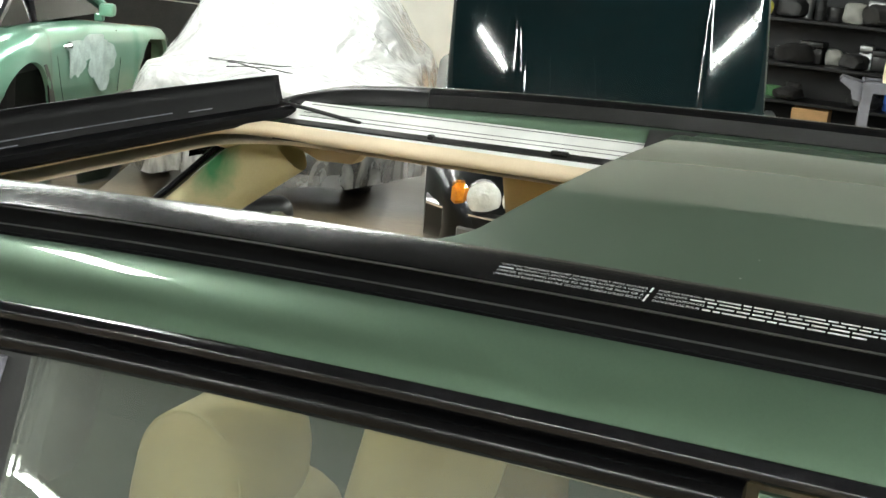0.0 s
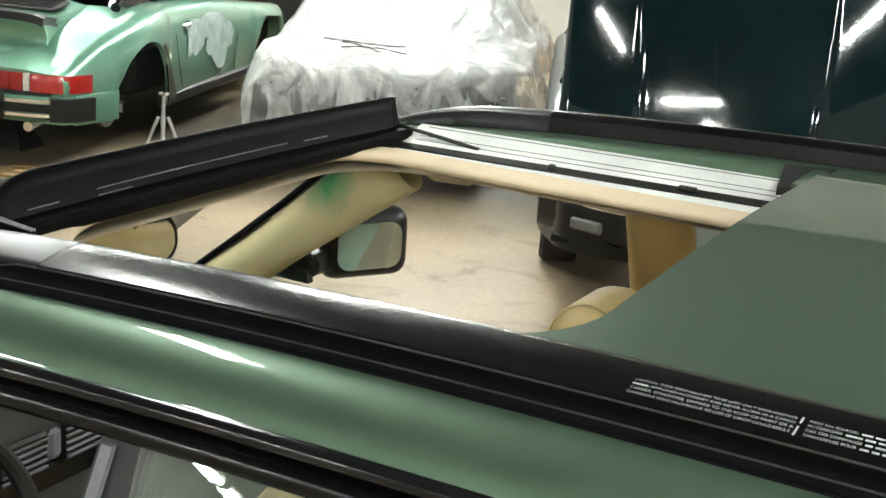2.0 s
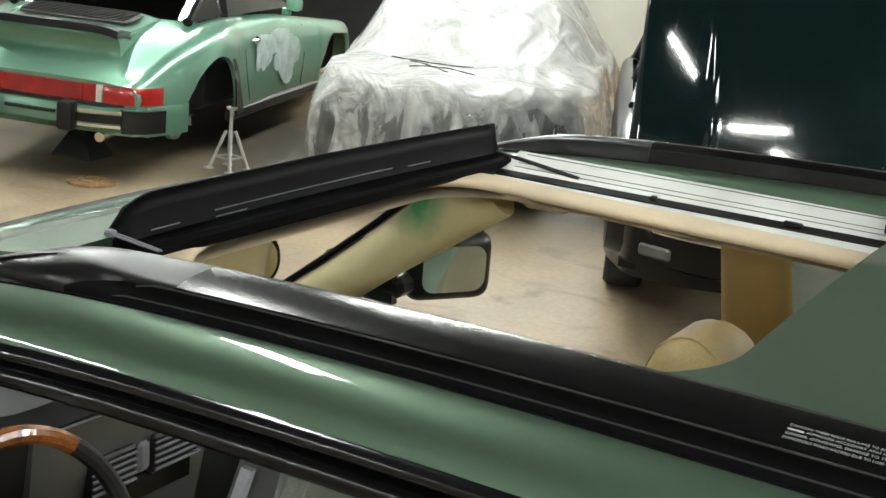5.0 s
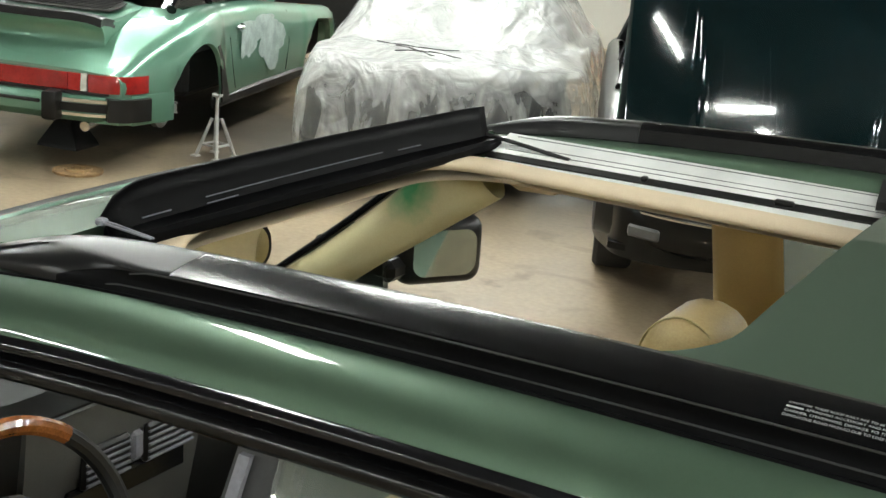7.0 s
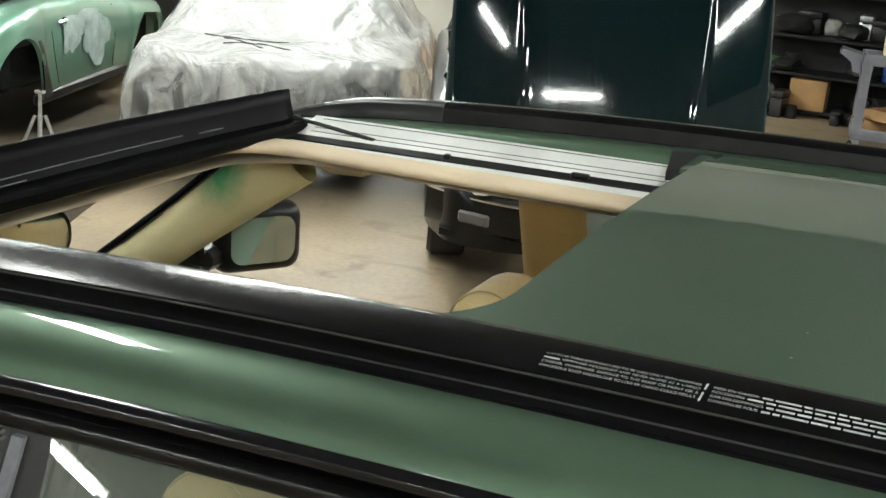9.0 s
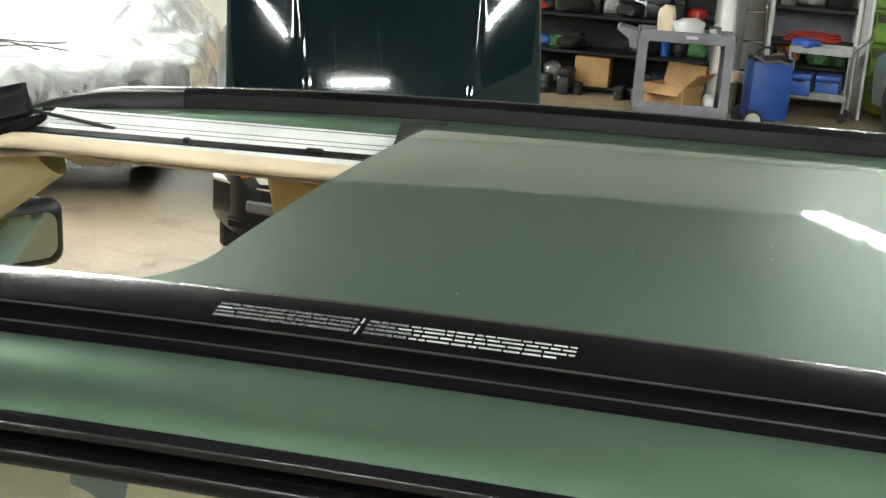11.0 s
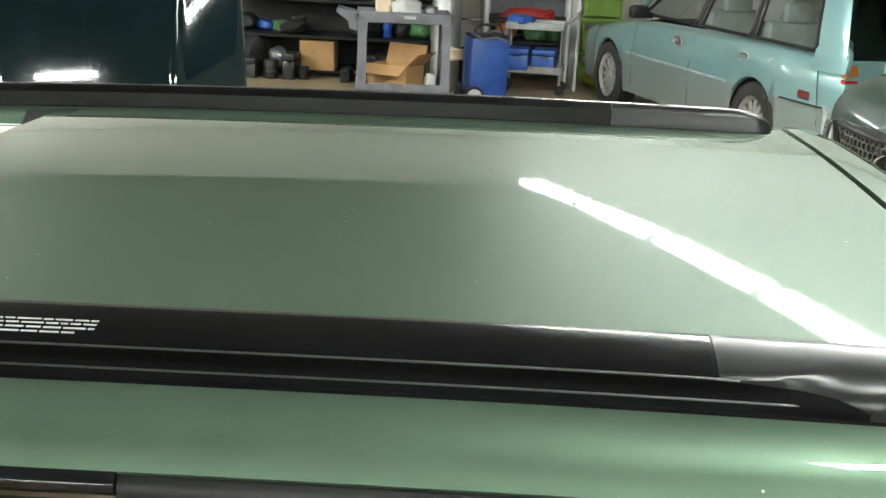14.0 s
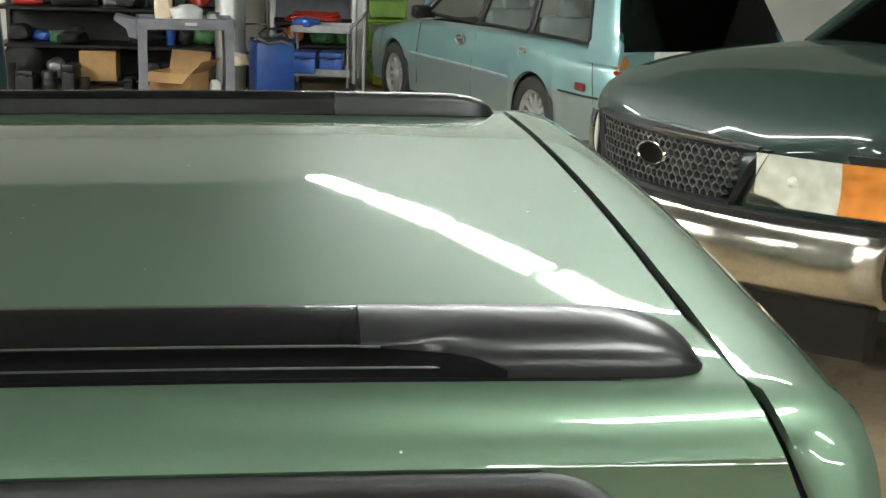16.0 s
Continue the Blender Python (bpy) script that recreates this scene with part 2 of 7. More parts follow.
def floor_material():
    """Worn, oil-stained workshop concrete."""
    m = material("stained_concrete", (0.38, 0.295, 0.185), 0.45, 0, 0, 0.22, 0.9, 30, 0.12, 0.18, second=(0.21, 0.16, 0.105), second_amount=0.9)
    nt = m.node_tree
    bs = nt.nodes["Principled BSDF"]
    n, l = nt.nodes.new, nt.links.new
    tc = n("ShaderNodeTexCoord")
    st = n("ShaderNodeTexNoise")
    st.inputs["Scale"].default_value, st.inputs["Detail"].default_value, st.inputs["Distortion"].default_value = 2.3, 9, 1.5
    l(tc.outputs["Object"], st.inputs["Vector"])
    rp = n("ShaderNodeValToRGB")
    rp.color_ramp.elements[0].position, rp.color_ramp.elements[1].position = 0.56, 0.70
    l(st.outputs["Fac"], rp.inputs["Fac"])
    mx = n("ShaderNodeMix")
    mx.data_type = "RGBA"
    mx.inputs["B"].default_value = (0.10, 0.075, 0.05, 1)
    sc = n("ShaderNodeMath")
    sc.operation = "MULTIPLY"
    sc.inputs[1].default_value = 0.55
    l(rp.outputs["Color"], sc.inputs[0])
    l(sc.outputs[0], mx.inputs["Factor"])
    old = bs.inputs["Base Color"].links[0].from_socket
    l(old, mx.inputs["A"])
    l(mx.outputs["Result"], bs.inputs["Base Color"])
    return m


def sheet_material():
    """Thin crumpled plastic sheet: part clear, part milky, glossy."""
    m = bpy.data.materials.new("translucent_plastic_sheet")
    m.use_nodes = True
    nt = m.node_tree
    n, l = nt.nodes.new, nt.links.new
    bs, out = nt.nodes["Principled BSDF"], nt.nodes["Material Output"]
    bs.inputs["Base Color"].default_value = (0.72, 0.73, 0.71, 1)
    bs.inputs["Roughness"].default_value = 0.13
    tc, nz, rp = n("ShaderNodeTexCoord"), n("ShaderNodeTexNoise"), n("ShaderNodeMapRange")
    nz.inputs["Scale"].default_value, nz.inputs["Detail"].default_value, nz.inputs["Distortion"].default_value = 2.0, 5, 1.0
    rp.inputs["From Min"].default_value, rp.inputs["From Max"].default_value = 0.3, 0.7
    rp.inputs["To Min"].default_value, rp.inputs["To Max"].default_value = 0.62, 0.97
    wr, bp = n("ShaderNodeTexNoise"), n("ShaderNodeBump")
    wr.inputs["Scale"].default_value, wr.inputs["Detail"].default_value, wr.inputs["Distortion"].default_value = 2.1, 2, 1.6
    bp.inputs["Strength"].default_value, bp.inputs["Distance"].default_value = 0.75, 0.16
    tr, mx = n("ShaderNodeBsdfTransparent"), n("ShaderNodeMixShader")
    l(tc.outputs["Object"], nz.inputs["Vector"]), l(tc.outputs["Object"], wr.inputs["Vector"])
    l(nz.outputs["Fac"], rp.inputs["Value"])
    l(wr.outputs["Fac"], bp.inputs["Height"]), l(bp.outputs["Normal"], bs.inputs["Normal"])
    # flat parts are milky and nearly opaque, hanging parts clearer with upright streaks
    ge, sx, up, mpg, st, sr, lo, pick = n("ShaderNodeNewGeometry"), n("ShaderNodeSeparateXYZ"), n("ShaderNodeMapRange"), n("ShaderNodeMapping"), n("ShaderNodeTexNoise"), n("ShaderNodeMapRange"), n("ShaderNodeMix"), n("ShaderNodeBsdfTranslucent")
    mpg.inputs["Scale"].default_value = (3.5, 3.5, 1.5)
    st.inputs["Scale"].default_value, st.inputs["Detail"].default_value, st.inputs["Distortion"].default_value = 1.6, 5, 0.8
    sr.inputs["From Min"].default_value, sr.inputs["From Max"].default_value = 0.42, 0.62
    sr.inputs["To Min"].default_value, sr.inputs["To Max"].default_value = 0.14, 0.66
    up.inputs["From Min"].default_value, up.inputs["From Max"].default_value = 0.30, 0.75
    l(ge.outputs["Normal"], sx.inputs[0]), l(sx.outputs["Z"], up.inputs["Value"])
    l(tc.outputs["Object"], mpg.inputs[0]), l(mpg.outputs[0], st.inputs["Vector"]), l(st.outputs["Fac"], sr.inputs["Value"])
    l(up.outputs["Result"], lo.inputs["Factor"]), l(sr.outputs["Result"], lo.inputs["A"]), l(rp.outputs["Result"], lo.inputs["B"])
    pick.inputs["Color"].default_value = (0.95, 0.96, 0.94, 1)
    both = n("ShaderNodeMixShader")
    both.inputs[0].default_value = 0.12
    l(bs.outputs[0], both.inputs[1]), l(pick.outputs[0], both.inputs[2])
    fine, bp2 = n("ShaderNodeTexNoise"), n("ShaderNodeBump")
    fine.inputs["Scale"].default_value, fine.inputs["Detail"].default_value, fine.inputs["Distortion"].default_value = 6.0, 4, 3.0
    bp2.inputs["Strength"].default_value, bp2.inputs["Distance"].default_value = 0.6, 0.035
    l(tc.outputs["Object"], fine.inputs["Vector"]), l(fine.outputs["Fac"], bp2.inputs["Height"]), l(bp.outputs["Normal"], bp2.inputs["Normal"]), l(bp2.outputs["Normal"], bs.inputs["Normal"])
    l(lo.outputs["Result"], mx.inputs[0]), l(tr.outputs[0], mx.inputs[1]), l(both.outputs[0], mx.inputs[2])
    l(mx.outputs[0], out.inputs[0])
    return m


def overspray_or_shade(m, centre, colour, radius, ragged=0.05, cells=30.0):
    """Adds a soft ragged patch of colour at a place on the thing: stray paint, or shade put into the floor."""
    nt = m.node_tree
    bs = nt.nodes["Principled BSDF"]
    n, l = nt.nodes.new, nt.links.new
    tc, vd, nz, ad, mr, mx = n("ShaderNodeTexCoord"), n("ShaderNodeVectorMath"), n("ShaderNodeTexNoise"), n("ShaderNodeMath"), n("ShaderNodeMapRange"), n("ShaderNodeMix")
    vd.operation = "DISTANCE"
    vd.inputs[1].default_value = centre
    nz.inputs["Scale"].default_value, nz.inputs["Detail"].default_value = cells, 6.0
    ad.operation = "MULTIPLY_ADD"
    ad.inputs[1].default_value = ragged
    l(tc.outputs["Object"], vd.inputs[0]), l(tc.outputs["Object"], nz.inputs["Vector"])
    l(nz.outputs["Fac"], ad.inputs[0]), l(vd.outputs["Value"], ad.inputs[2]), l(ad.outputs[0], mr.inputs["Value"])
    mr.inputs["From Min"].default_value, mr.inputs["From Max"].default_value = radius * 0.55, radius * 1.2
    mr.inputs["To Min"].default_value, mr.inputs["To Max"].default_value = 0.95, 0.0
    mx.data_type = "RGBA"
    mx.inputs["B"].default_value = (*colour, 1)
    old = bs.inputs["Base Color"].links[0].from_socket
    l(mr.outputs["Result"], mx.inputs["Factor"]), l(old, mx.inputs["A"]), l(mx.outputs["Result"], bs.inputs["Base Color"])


PILLAR_SPOTTED = material("tan_plastic_with_green_overspray", (0.68, 0.60, 0.34), 0.55, 0, 0, 0.1, 4, 300, 0.06)
overspray_or_shade(PILLAR_SPOTTED, (-1.175, 0.56, 1.305), (0.05, 0.36, 0.13), 0.085)
CONCRETE = floor_material()
# Shade under and beside two parked cars, darkened into the floor colour.
overspray_or_shade(CONCRETE, (-6.0, 7.3, 0), (0.035, 0.027, 0.019), 2.9, 2.0, 1.1)
overspray_or_shade(CONCRETE, (-3.5, 8.2, 0), (0.030, 0.024, 0.018), 2.1, 0.6, 1.6)
SHEET = sheet_material()


# ---- mesh helpers ----
def finish(name, bm, mat, smooth=True, sharp=35):
    me = bpy.data.meshes.new(name)
    bm.normal_update()
    if smooth:
        lim = radians(sharp)
        for e in bm.edges:
            e.smooth = len(e.link_faces) == 2 and e.calc_face_angle(0) < lim
        for f in bm.faces:
            f.smooth = True
    bm.to_mesh(me)
    bm.free()
    me.materials.append(mat)
    return me


def part(name, bm, mat, parent, label="", smooth=True, sharp=35):
    ob = new(name, finish(name, bm, mat, smooth, sharp))
    ob.parent = parent
    return tagged(ob, label)


def thing(name, label, category, at=None, group="", kind=""):
    """An empty that carries the parts of one thing."""
    ob = new(name)
    ob.empty_display_size = 0.1
    if at is not None:
        ob.matrix_world = at
    return tagged(ob, label, category, group, kind)


def solo(name, bm, mat, label, category, at=None, group="", kind="", smooth=True, sharp=35):
    ob = new(name, finish(name, bm, mat, smooth, sharp))
    if at is not None:
        ob.matrix_world = at
    return tagged(ob, label, category, group, kind)


def lattice(bm, rows, loop=False, flip=False):
    """Quads over rows of points."""
    vs = [[bm.verts.new(p) for p in r] for r in rows]
    n = len(rows[0])
    for a, b in zip(vs, vs[1:]):
        for j in range(n if loop else n - 1):
            k = (j + 1) % n
            q = (a[j], b[j], b[k], a[k])
            bm.faces.new(q[::-1] if flip else q)
    return vs


def block(bm, c, s, bev=0.0, turn=None, seg=1):
    """A box with centre c and size s, its edges rounded."""
    r = bmesh.ops.create_cube(bm, size=1.0)
    vs = r["verts"]
    for v in vs:
        v.co = Vector((v.co.x * s[0], v.co.y * s[1], v.co.z * s[2]))
    if bev:
        es = list({e for v in vs for e in v.link_edges})
        q = bmesh.ops.bevel(bm, geom=es, offset=bev, segments=seg, affect="EDGES", profile=0.5)
        vs = list({v for f in q["faces"] for v in f.verts} | {v for v in vs if v.is_valid})
    m = Matrix.Translation(c) @ (turn.to_4x4() if turn else Matrix.Identity(4))
    for v in vs:
        v.co = m @ v.co
    return vs


def ring(c, axis, r, seg, phase=0.0):
    axis = Vector(axis).normalized()
    u = axis.orthogonal().normalized()
    w = axis.cross(u)
    return [Vector(c) + r * (math.cos(phase + 2 * math.pi * i / seg) * u + math.sin(phase + 2 * math.pi * i / seg) * w) for i in range(seg)]


def lathe(bm, c, axis, profile, seg=24, cap=True):
    """Turns (distance along the axis, radius) pairs round the axis."""
    axis = Vector(axis).normalized()
    rows = [ring(Vector(c) + axis * d, axis, max(r, 1e-4), seg) for d, r in profile]
    vs = lattice(bm, rows, loop=True)
    if cap:
        bm.faces.new(vs[0][::-1])
        bm.faces.new(vs[-1])


def tube(bm, pts, r, seg=8, closed=False):
    pts = [Vector(p) for p in pts]
    rows = []
    n = len(pts)
    u = None
    for i, p in enumerate(pts):
        a = pts[(i - 1) % n] if closed or i else p
        b = pts[(i + 1) % n] if closed or i < n - 1 else p
        d = (b - a).normalized()
        u = (u - d * u.dot(d)).normalized() if u else d.orthogonal().normalized()
        w = d.cross(u)
        rr = r[i] if isinstance(r, (list, tuple)) else r
        rows.append([p + rr * (math.cos(2 * math.pi * k / seg) * u + math.sin(2 * math.pi * k / seg) * w) for k in range(seg)])
    if closed:
        rows.append(rows[0])
    vs = lattice(bm, rows, loop=True)
    if not closed:
        bm.faces.new(vs[0][::-1])
        bm.faces.new(vs[-1])
    else:
        bmesh.ops.remove_doubles(bm, verts=bm.verts[:], dist=1e-5)


def prism(bm, poly, vec):
    """A flat polygon pulled along vec to a solid."""
    a = [bm.verts.new(p) for p in poly]
    b = [bm.verts.new(Vector(p) + Vector(vec)) for p in poly]
    bm.faces.new(a[::-1])
    bm.faces.new(b)
    for i in range(len(a)):
        j = (i + 1) % len(a)
        bm.faces.new((a[i], a[j], b[j], b[i]))
    bmesh.ops.recalc_face_normals(bm, faces=bm.faces[:])


def slab(bm, rows, vec):
    """A curved sheet with thickness: rows of points and the same rows moved by vec, closed round the rim."""
    vec = Vector(vec)
    top = [[Vector(p) for p in r] for r in rows]
    low = [[p + vec for p in r] for r in top]
    vt = lattice(bm, top)
    vl = lattice(bm, low, flip=True)
    rim = lambda v: v[0] + [r[-1] for r in v[1:]] + v[-1][-2::-1] + [r[0] for r in v[-2:0:-1]]
    a, b = rim(vt), rim(vl)
    for i in range(len(a)):
        j = (i + 1) % len(a)
        bm.faces.new((a[i], a[j], b[j], b[i]))
    bmesh.ops.recalc_face_normals(bm, faces=bm.faces[:])


def curve_of(xs, ys):
    """A smooth function through the given points (monotone cubic)."""
    xs, ys = np.array(xs, float), np.array(ys, float)
    h = np.diff(xs)
    d = np.diff(ys) / h
    m = np.concatenate([[d[0]], (d[:-1] + d[1:]) / 2, [d[-1]]])
    for i in range(1, len(xs) - 1):
        if d[i - 1] * d[i] <= 0:
            m[i] = 0
        else:
            m[i] = math.copysign(min(abs(m[i]), 3 * min(abs(d[i - 1]), abs(d[i]))), d[i])

    def f(x):
        i = int(np.clip(np.searchsorted(xs, x) - 1, 0, len(xs) - 2))
        t = float(np.clip((x - xs[i]) / h[i], 0, 1))
        return float((2 * t**3 - 3 * t**2 + 1) * ys[i] + (t**3 - 2 * t**2 + t) * h[i] * m[i] + (3 * t**2 - 2 * t**3) * ys[i + 1] + (t**3 - t**2) * h[i] * m[i + 1])
    return f


def steps(a, b, n):
    return [a + (b - a) * i / n for i in range(n + 1)]


def new_bm():
    return bmesh.new()


# ---- the garage ----
def build_room():
    bm = new_bm()
    block(bm, (-3.0, 3.0, -0.1), (26.0, 28.0, 0.2))
    solo("floor", bm, CONCRETE, "worn tan concrete workshop floor with dark oil stains and shade painted in by two cars", "floor", kind="structure", smooth=False)
    for name, c, s, label in (
            ("wall_north", (-3.0, 15.6, 2.5), (26.0, 0.2, 5.0), "off-white painted back wall of the workshop"),
            ("wall_south", (-3.0, -9.6, 2.5), (26.0, 0.2, 5.0), "unseen wall behind the green car, greyed to tone its reflections"),
            ("wall_west", (-14.1, 3.0, 2.5), (0.2, 25.0, 5.0), "side wall of the workshop, greyed to dim its reflections"),
            ("wall_east", (9.1, 3.0, 2.5), (0.2, 25.0, 5.0), "side wall by the parked vehicles, greyed to dim its reflections")):
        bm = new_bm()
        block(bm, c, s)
        # Only the back wall keeps its off-white; the others tone down reflections.
        solo(name, bm, WALL if name == "wall_north" else WALL_DIMMED, label, "wall", kind="structure", smooth=False)
    bm = new_bm()
    block(bm, (-3.0, 3.0, 5.1), (26.0, 28.0, 0.2))
    solo("ceiling", bm, CEILING, "dull grey workshop ceiling", "ceiling", kind="structure", smooth=False)


def ceiling_or_fill_light(a, b, z=3.3, n=1, tubes=None):
    """A row of open twin-tube fittings hung between two points of the plan; some rows are only added fill."""
    a, b = Vector((*a, z)), Vector((*b, z))
    d = (b - a) / n
    turn = math.degrees(math.atan2(d.y, d.x))
    first = None
    for i in range(n):
        m = pose(*(a + d * (i + 0.5)), 0, 0, turn)
        if first:
            copy_thing(first, m)
            continue
        half = d.length / 2 - 0.03
        first = thing("ceiling_or_fill_light", "white twin-tube fluorescent ceiling fitting, unseen, inferred or added as fill", "lamp", m, "ceiling lights")
        bm = new_bm()
        prism(bm, [(-half, -0.10, 0.05), (-half, 0.10, 0.05), (-half, 0.05, 0.10), (-half, -0.05, 0.10)], (2 * half, 0, 0))
        part("housing", bm, WHITE_PAINT, first, smooth=False)
        for s in (-1, 1):
            bm = new_bm()
            lathe(bm, (-half + 0.03, s * 0.055, 0.02), (1, 0, 0), [(0, 0.019), (2 * half - 0.06, 0.019)], 10)
            part("fluorescent_tube", bm, tubes or TUBE, first)
        for s in (-1, 1):
            bm = new_bm()
            block(bm, (s * (half - 0.012), 0, 0.035), (0.02, 0.17, 0.06), 0.004)
            part("lamp_holder", bm, WHITE_PAINT, first, smooth=False)
            bm = new_bm()
            tube(bm, [(s * half * 0.8, 0, 0.10), (s * half * 0.8, 0, 5.0 - z)], 0.004, 6)
            part("hanger", bm, STEEL, first)


build_room()
ceiling_or_fill_light((0.54, 9.16), (2.44, 3.30), 3.3, 5)
ceiling_or_fill_light((-5.0, 9.6), (-3.4, 4.6), 3.3, 4)
# Extra row added only to brighten the sports car's side of the room.
ceiling_or_fill_light((-7.6, 9.0), (-6.0, 4.2), 3.3, 4)
ceiling_or_fill_light((-2.85, 2.5), (-1.95, 1.37), 3.3, 1)
ceiling_or_fill_light((1.15, 0.50), (1.95, 1.15), 3.3, 1, TUBE_BOOSTED)
# Added fill for the car's rear flank, not placed from any reflection.
ceiling_or_fill_light((2.5, -0.1), (3.6, -1.0), 3.3, 1, TUBE_BOOSTED)
ceiling_or_fill_light((1.4, -3.9), (6.8, -3.9), 3.3, 4, TUBE_BOOSTED)
# The next four rows are added fill; no lamps are known there.
ceiling_or_fill_light((-10.2, 8.6), (-8.8, 4.0), 3.3, 4)
ceiling_or_fill_light((-8.4, 13.6), (-5.6, 13.6), 3.4, 2)
ceiling_or_fill_light((-6.0, 11.6), (-5.2, 8.8), 3.3, 2)
ceiling_or_fill_light((-3.0, -5.6), (0.4, -7.6), 3.3, 3)
ceiling_or_fill_light((-6.5, -6.15), (-6.2, -8.7), 3.3, 2, TUBE_BOOSTED)
# Added fill from the left, set clear of the window's reflection.
ceiling_or_fill_light((-8.8, -3.6), (-8.3, -6.2), 3.3, 2, TUBE_BOOSTED)

# ---- the sunroof car ----
YC = 1.645          # its centre line
PZ = curve_of([-1.30, -1.1, -1.0, -.8, -.5, -.2, .2, .5, .7, .93], [1.395, 1.448, 1.464, 1.487, 1.505, 1.514, 1.517, 1.516, 1.513, 1.508])
HALF = 0.41         # half width of the raised roof header
FAR = 0.362         # the far edge of the raised skin, a step above the shelf beside it
X0, X1 = -0.212, 0.8785


STANCE = pose(0.027, YC + 0.017, 0.005, 0.7, -1.12, 0.27)     # it stands a little nose down


def zr(x, y):
    out = max(0.0, y - FAR) / 0.19 if y > 0 else max(0.0, -y - 0.485) / 0.08
    return PZ(x) - 0.010 * (min(y, FAR) / HALF) ** 2 - 0.010 * min(1.0, out)


def side_y(z):
    """Half width of the glasshouse at a height."""
    return 0.650 + min(0.17, max(0.0, 1.405 - z) * 0.46)


def shell(name, mat, parent, length, tables, wheels, cabin, n=90, radius=0.36, sill=0.24, label="", rise=None, hub=0.30):
    """The lower body of a car, lofted over its length, with round wheel arches cut into its sides."""
    w, zs, zt = (curve_of(*t) for t in tables)
    rows = []
    fs = [0, .12, .3, .5, .7, .88, 1.0]
    us = sorted(set([round(length * i / n, 4) for i in range(n + 1)]))
    for u in us:
        ww, s, t = w(u), zs(u), zt(u)
        z0 = sill if not rise else sill + min(rise[2], max(0.0, u - rise[0]) * rise[1])
        for c in wheels:
            if abs(u - c) < radius:
                z0 = max(z0, hub + math.sqrt(radius**2 - (u - c) ** 2))
        z0 = min(z0, s - 0.06)
        half = []
        for f in fs:
            z = z0 + (s - z0) * f
            q = (z - 0.55) / 0.5
            half.append((ww * (1 - 0.05 * q * q), z))
        e = half[-1][0]
        half += [(e - 0.025, s + (t - s) * 0.45), (e - 0.07, s + (t - s) * 0.8), (e * 0.75, t), (e * 0.4, t + 0.012), (0.0, t + 0.016)]
        rows.append([(u, -v, z) for v, z in half] + [(u, v, z) for v, z in half[-2::-1]])
    bm = new_bm()
    vs = lattice(bm, rows)
    m = len(fs) + 2
    kill = []
    for f in bm.faces:
        c = f.calc_center_median()
        if cabin[0] < c.x < cabin[1] and abs(c.y) < w(c.x) - 0.09 and c.z > zs(c.x) - 0.02:
            kill.append(f)
    bmesh.ops.delete(bm, geom=kill, context="FACES")
    bm.faces.new(vs[0])
    bm.faces.new(vs[-1][::-1])
    bmesh.ops.recalc_face_normals(bm, faces=bm.faces[:])
    return part(name, bm, mat, parent, label, sharp=50)


def wheel(parent, c, out, r=0.32, width=0.2, spokes=7, rim_mat=None, tyre=True):
    """Tyre with a spoked rim; out is the side it faces."""
    if tyre:
        bm = new_bm()
        prof = [(-width / 2, r * 0.66), (-width / 2, r * 0.93), (-width / 2 + 0.02, r * 0.985), (0, r), (width / 2 - 0.02, r * 0.985), (width / 2, r * 0.93), (width / 2, r * 0.66)]
        lathe(bm, c, (0, out, 0), prof, 40, cap=False)
        t = part("tyre", bm, TYRE, parent)
    bm = new_bm()
    lathe(bm, c, (0, out, 0), [(-width * 0.4, r * 0.6), (width * 0.30, r * 0.60), (width * 0.42, r * 0.68), (width * 0.44, r * 0.66), (width * 0.32, r * 0.56), (-width * 0.2, r * 0.54)], 32, cap=False)
    lathe(bm, Vector(c) + Vector((0, out * width * 0.25, 0)), (0, out, 0), [(-0.03, 0.06), (0.03, 0.055), (0.04, 0.03)], 16)
    for k in range(spokes):
        a = 2 * math.pi * k / spokes
        m = Euler((0, -a, 0)).to_matrix()
        block(bm, Vector(c) + Vector((0, out * width * 0.26, 0)) + m @ Vector((r * 0.32, 0, 0)), (r * 0.5, 0.03, r * 0.16), 0.01, m)
    part("rim", bm, rim_mat or ALLOY, parent)
    bm = new_bm()
    lathe(bm, Vector(c) + Vector((0, out * width * 0.02, 0)), (0, out, 0), [(0, r * 0.45), (0.012, r * 0.45)], 24)
    part("brake_disc", bm, STEEL, parent)


RAIL_SECTION = [(.512, -.002), (.5145, .020), (.519, .0275), (.525, .0298), (.533, .0302), (.548, .0292), (.564, .0265), (.577, .0232), (.5835, .0212), (.5852, .0190),
                (.5845, .0150), (.5840, .0110), (.5842, .0080), (.5848, .0055), (.5858, .0030), (.5865, .0005), (.5880, -.0040)]
CAP_SECTION = RAIL_SECTION[:5] + [(.533 + .058 * math.sin(a), -.004 + .0342 * math.cos(a) ** 0.75) for a in steps(0.14, math.pi / 2 - 0.001, 11)]


def section_at(x):
    """The rail's cross section at a place along it: grooved in the middle, plainly domed at both ends."""
    k = min(1.0, max(0.0, (x - 0.635) / 0.085 if x > 0 else (-0.72 - x) / 0.16))
    k = k * k * (3 - 2 * k)
    return [(y + (yc - y) * k, h + (hc - h) * k) for (y, h), (yc, hc) in zip(RAIL_SECTION, CAP_SECTION)]


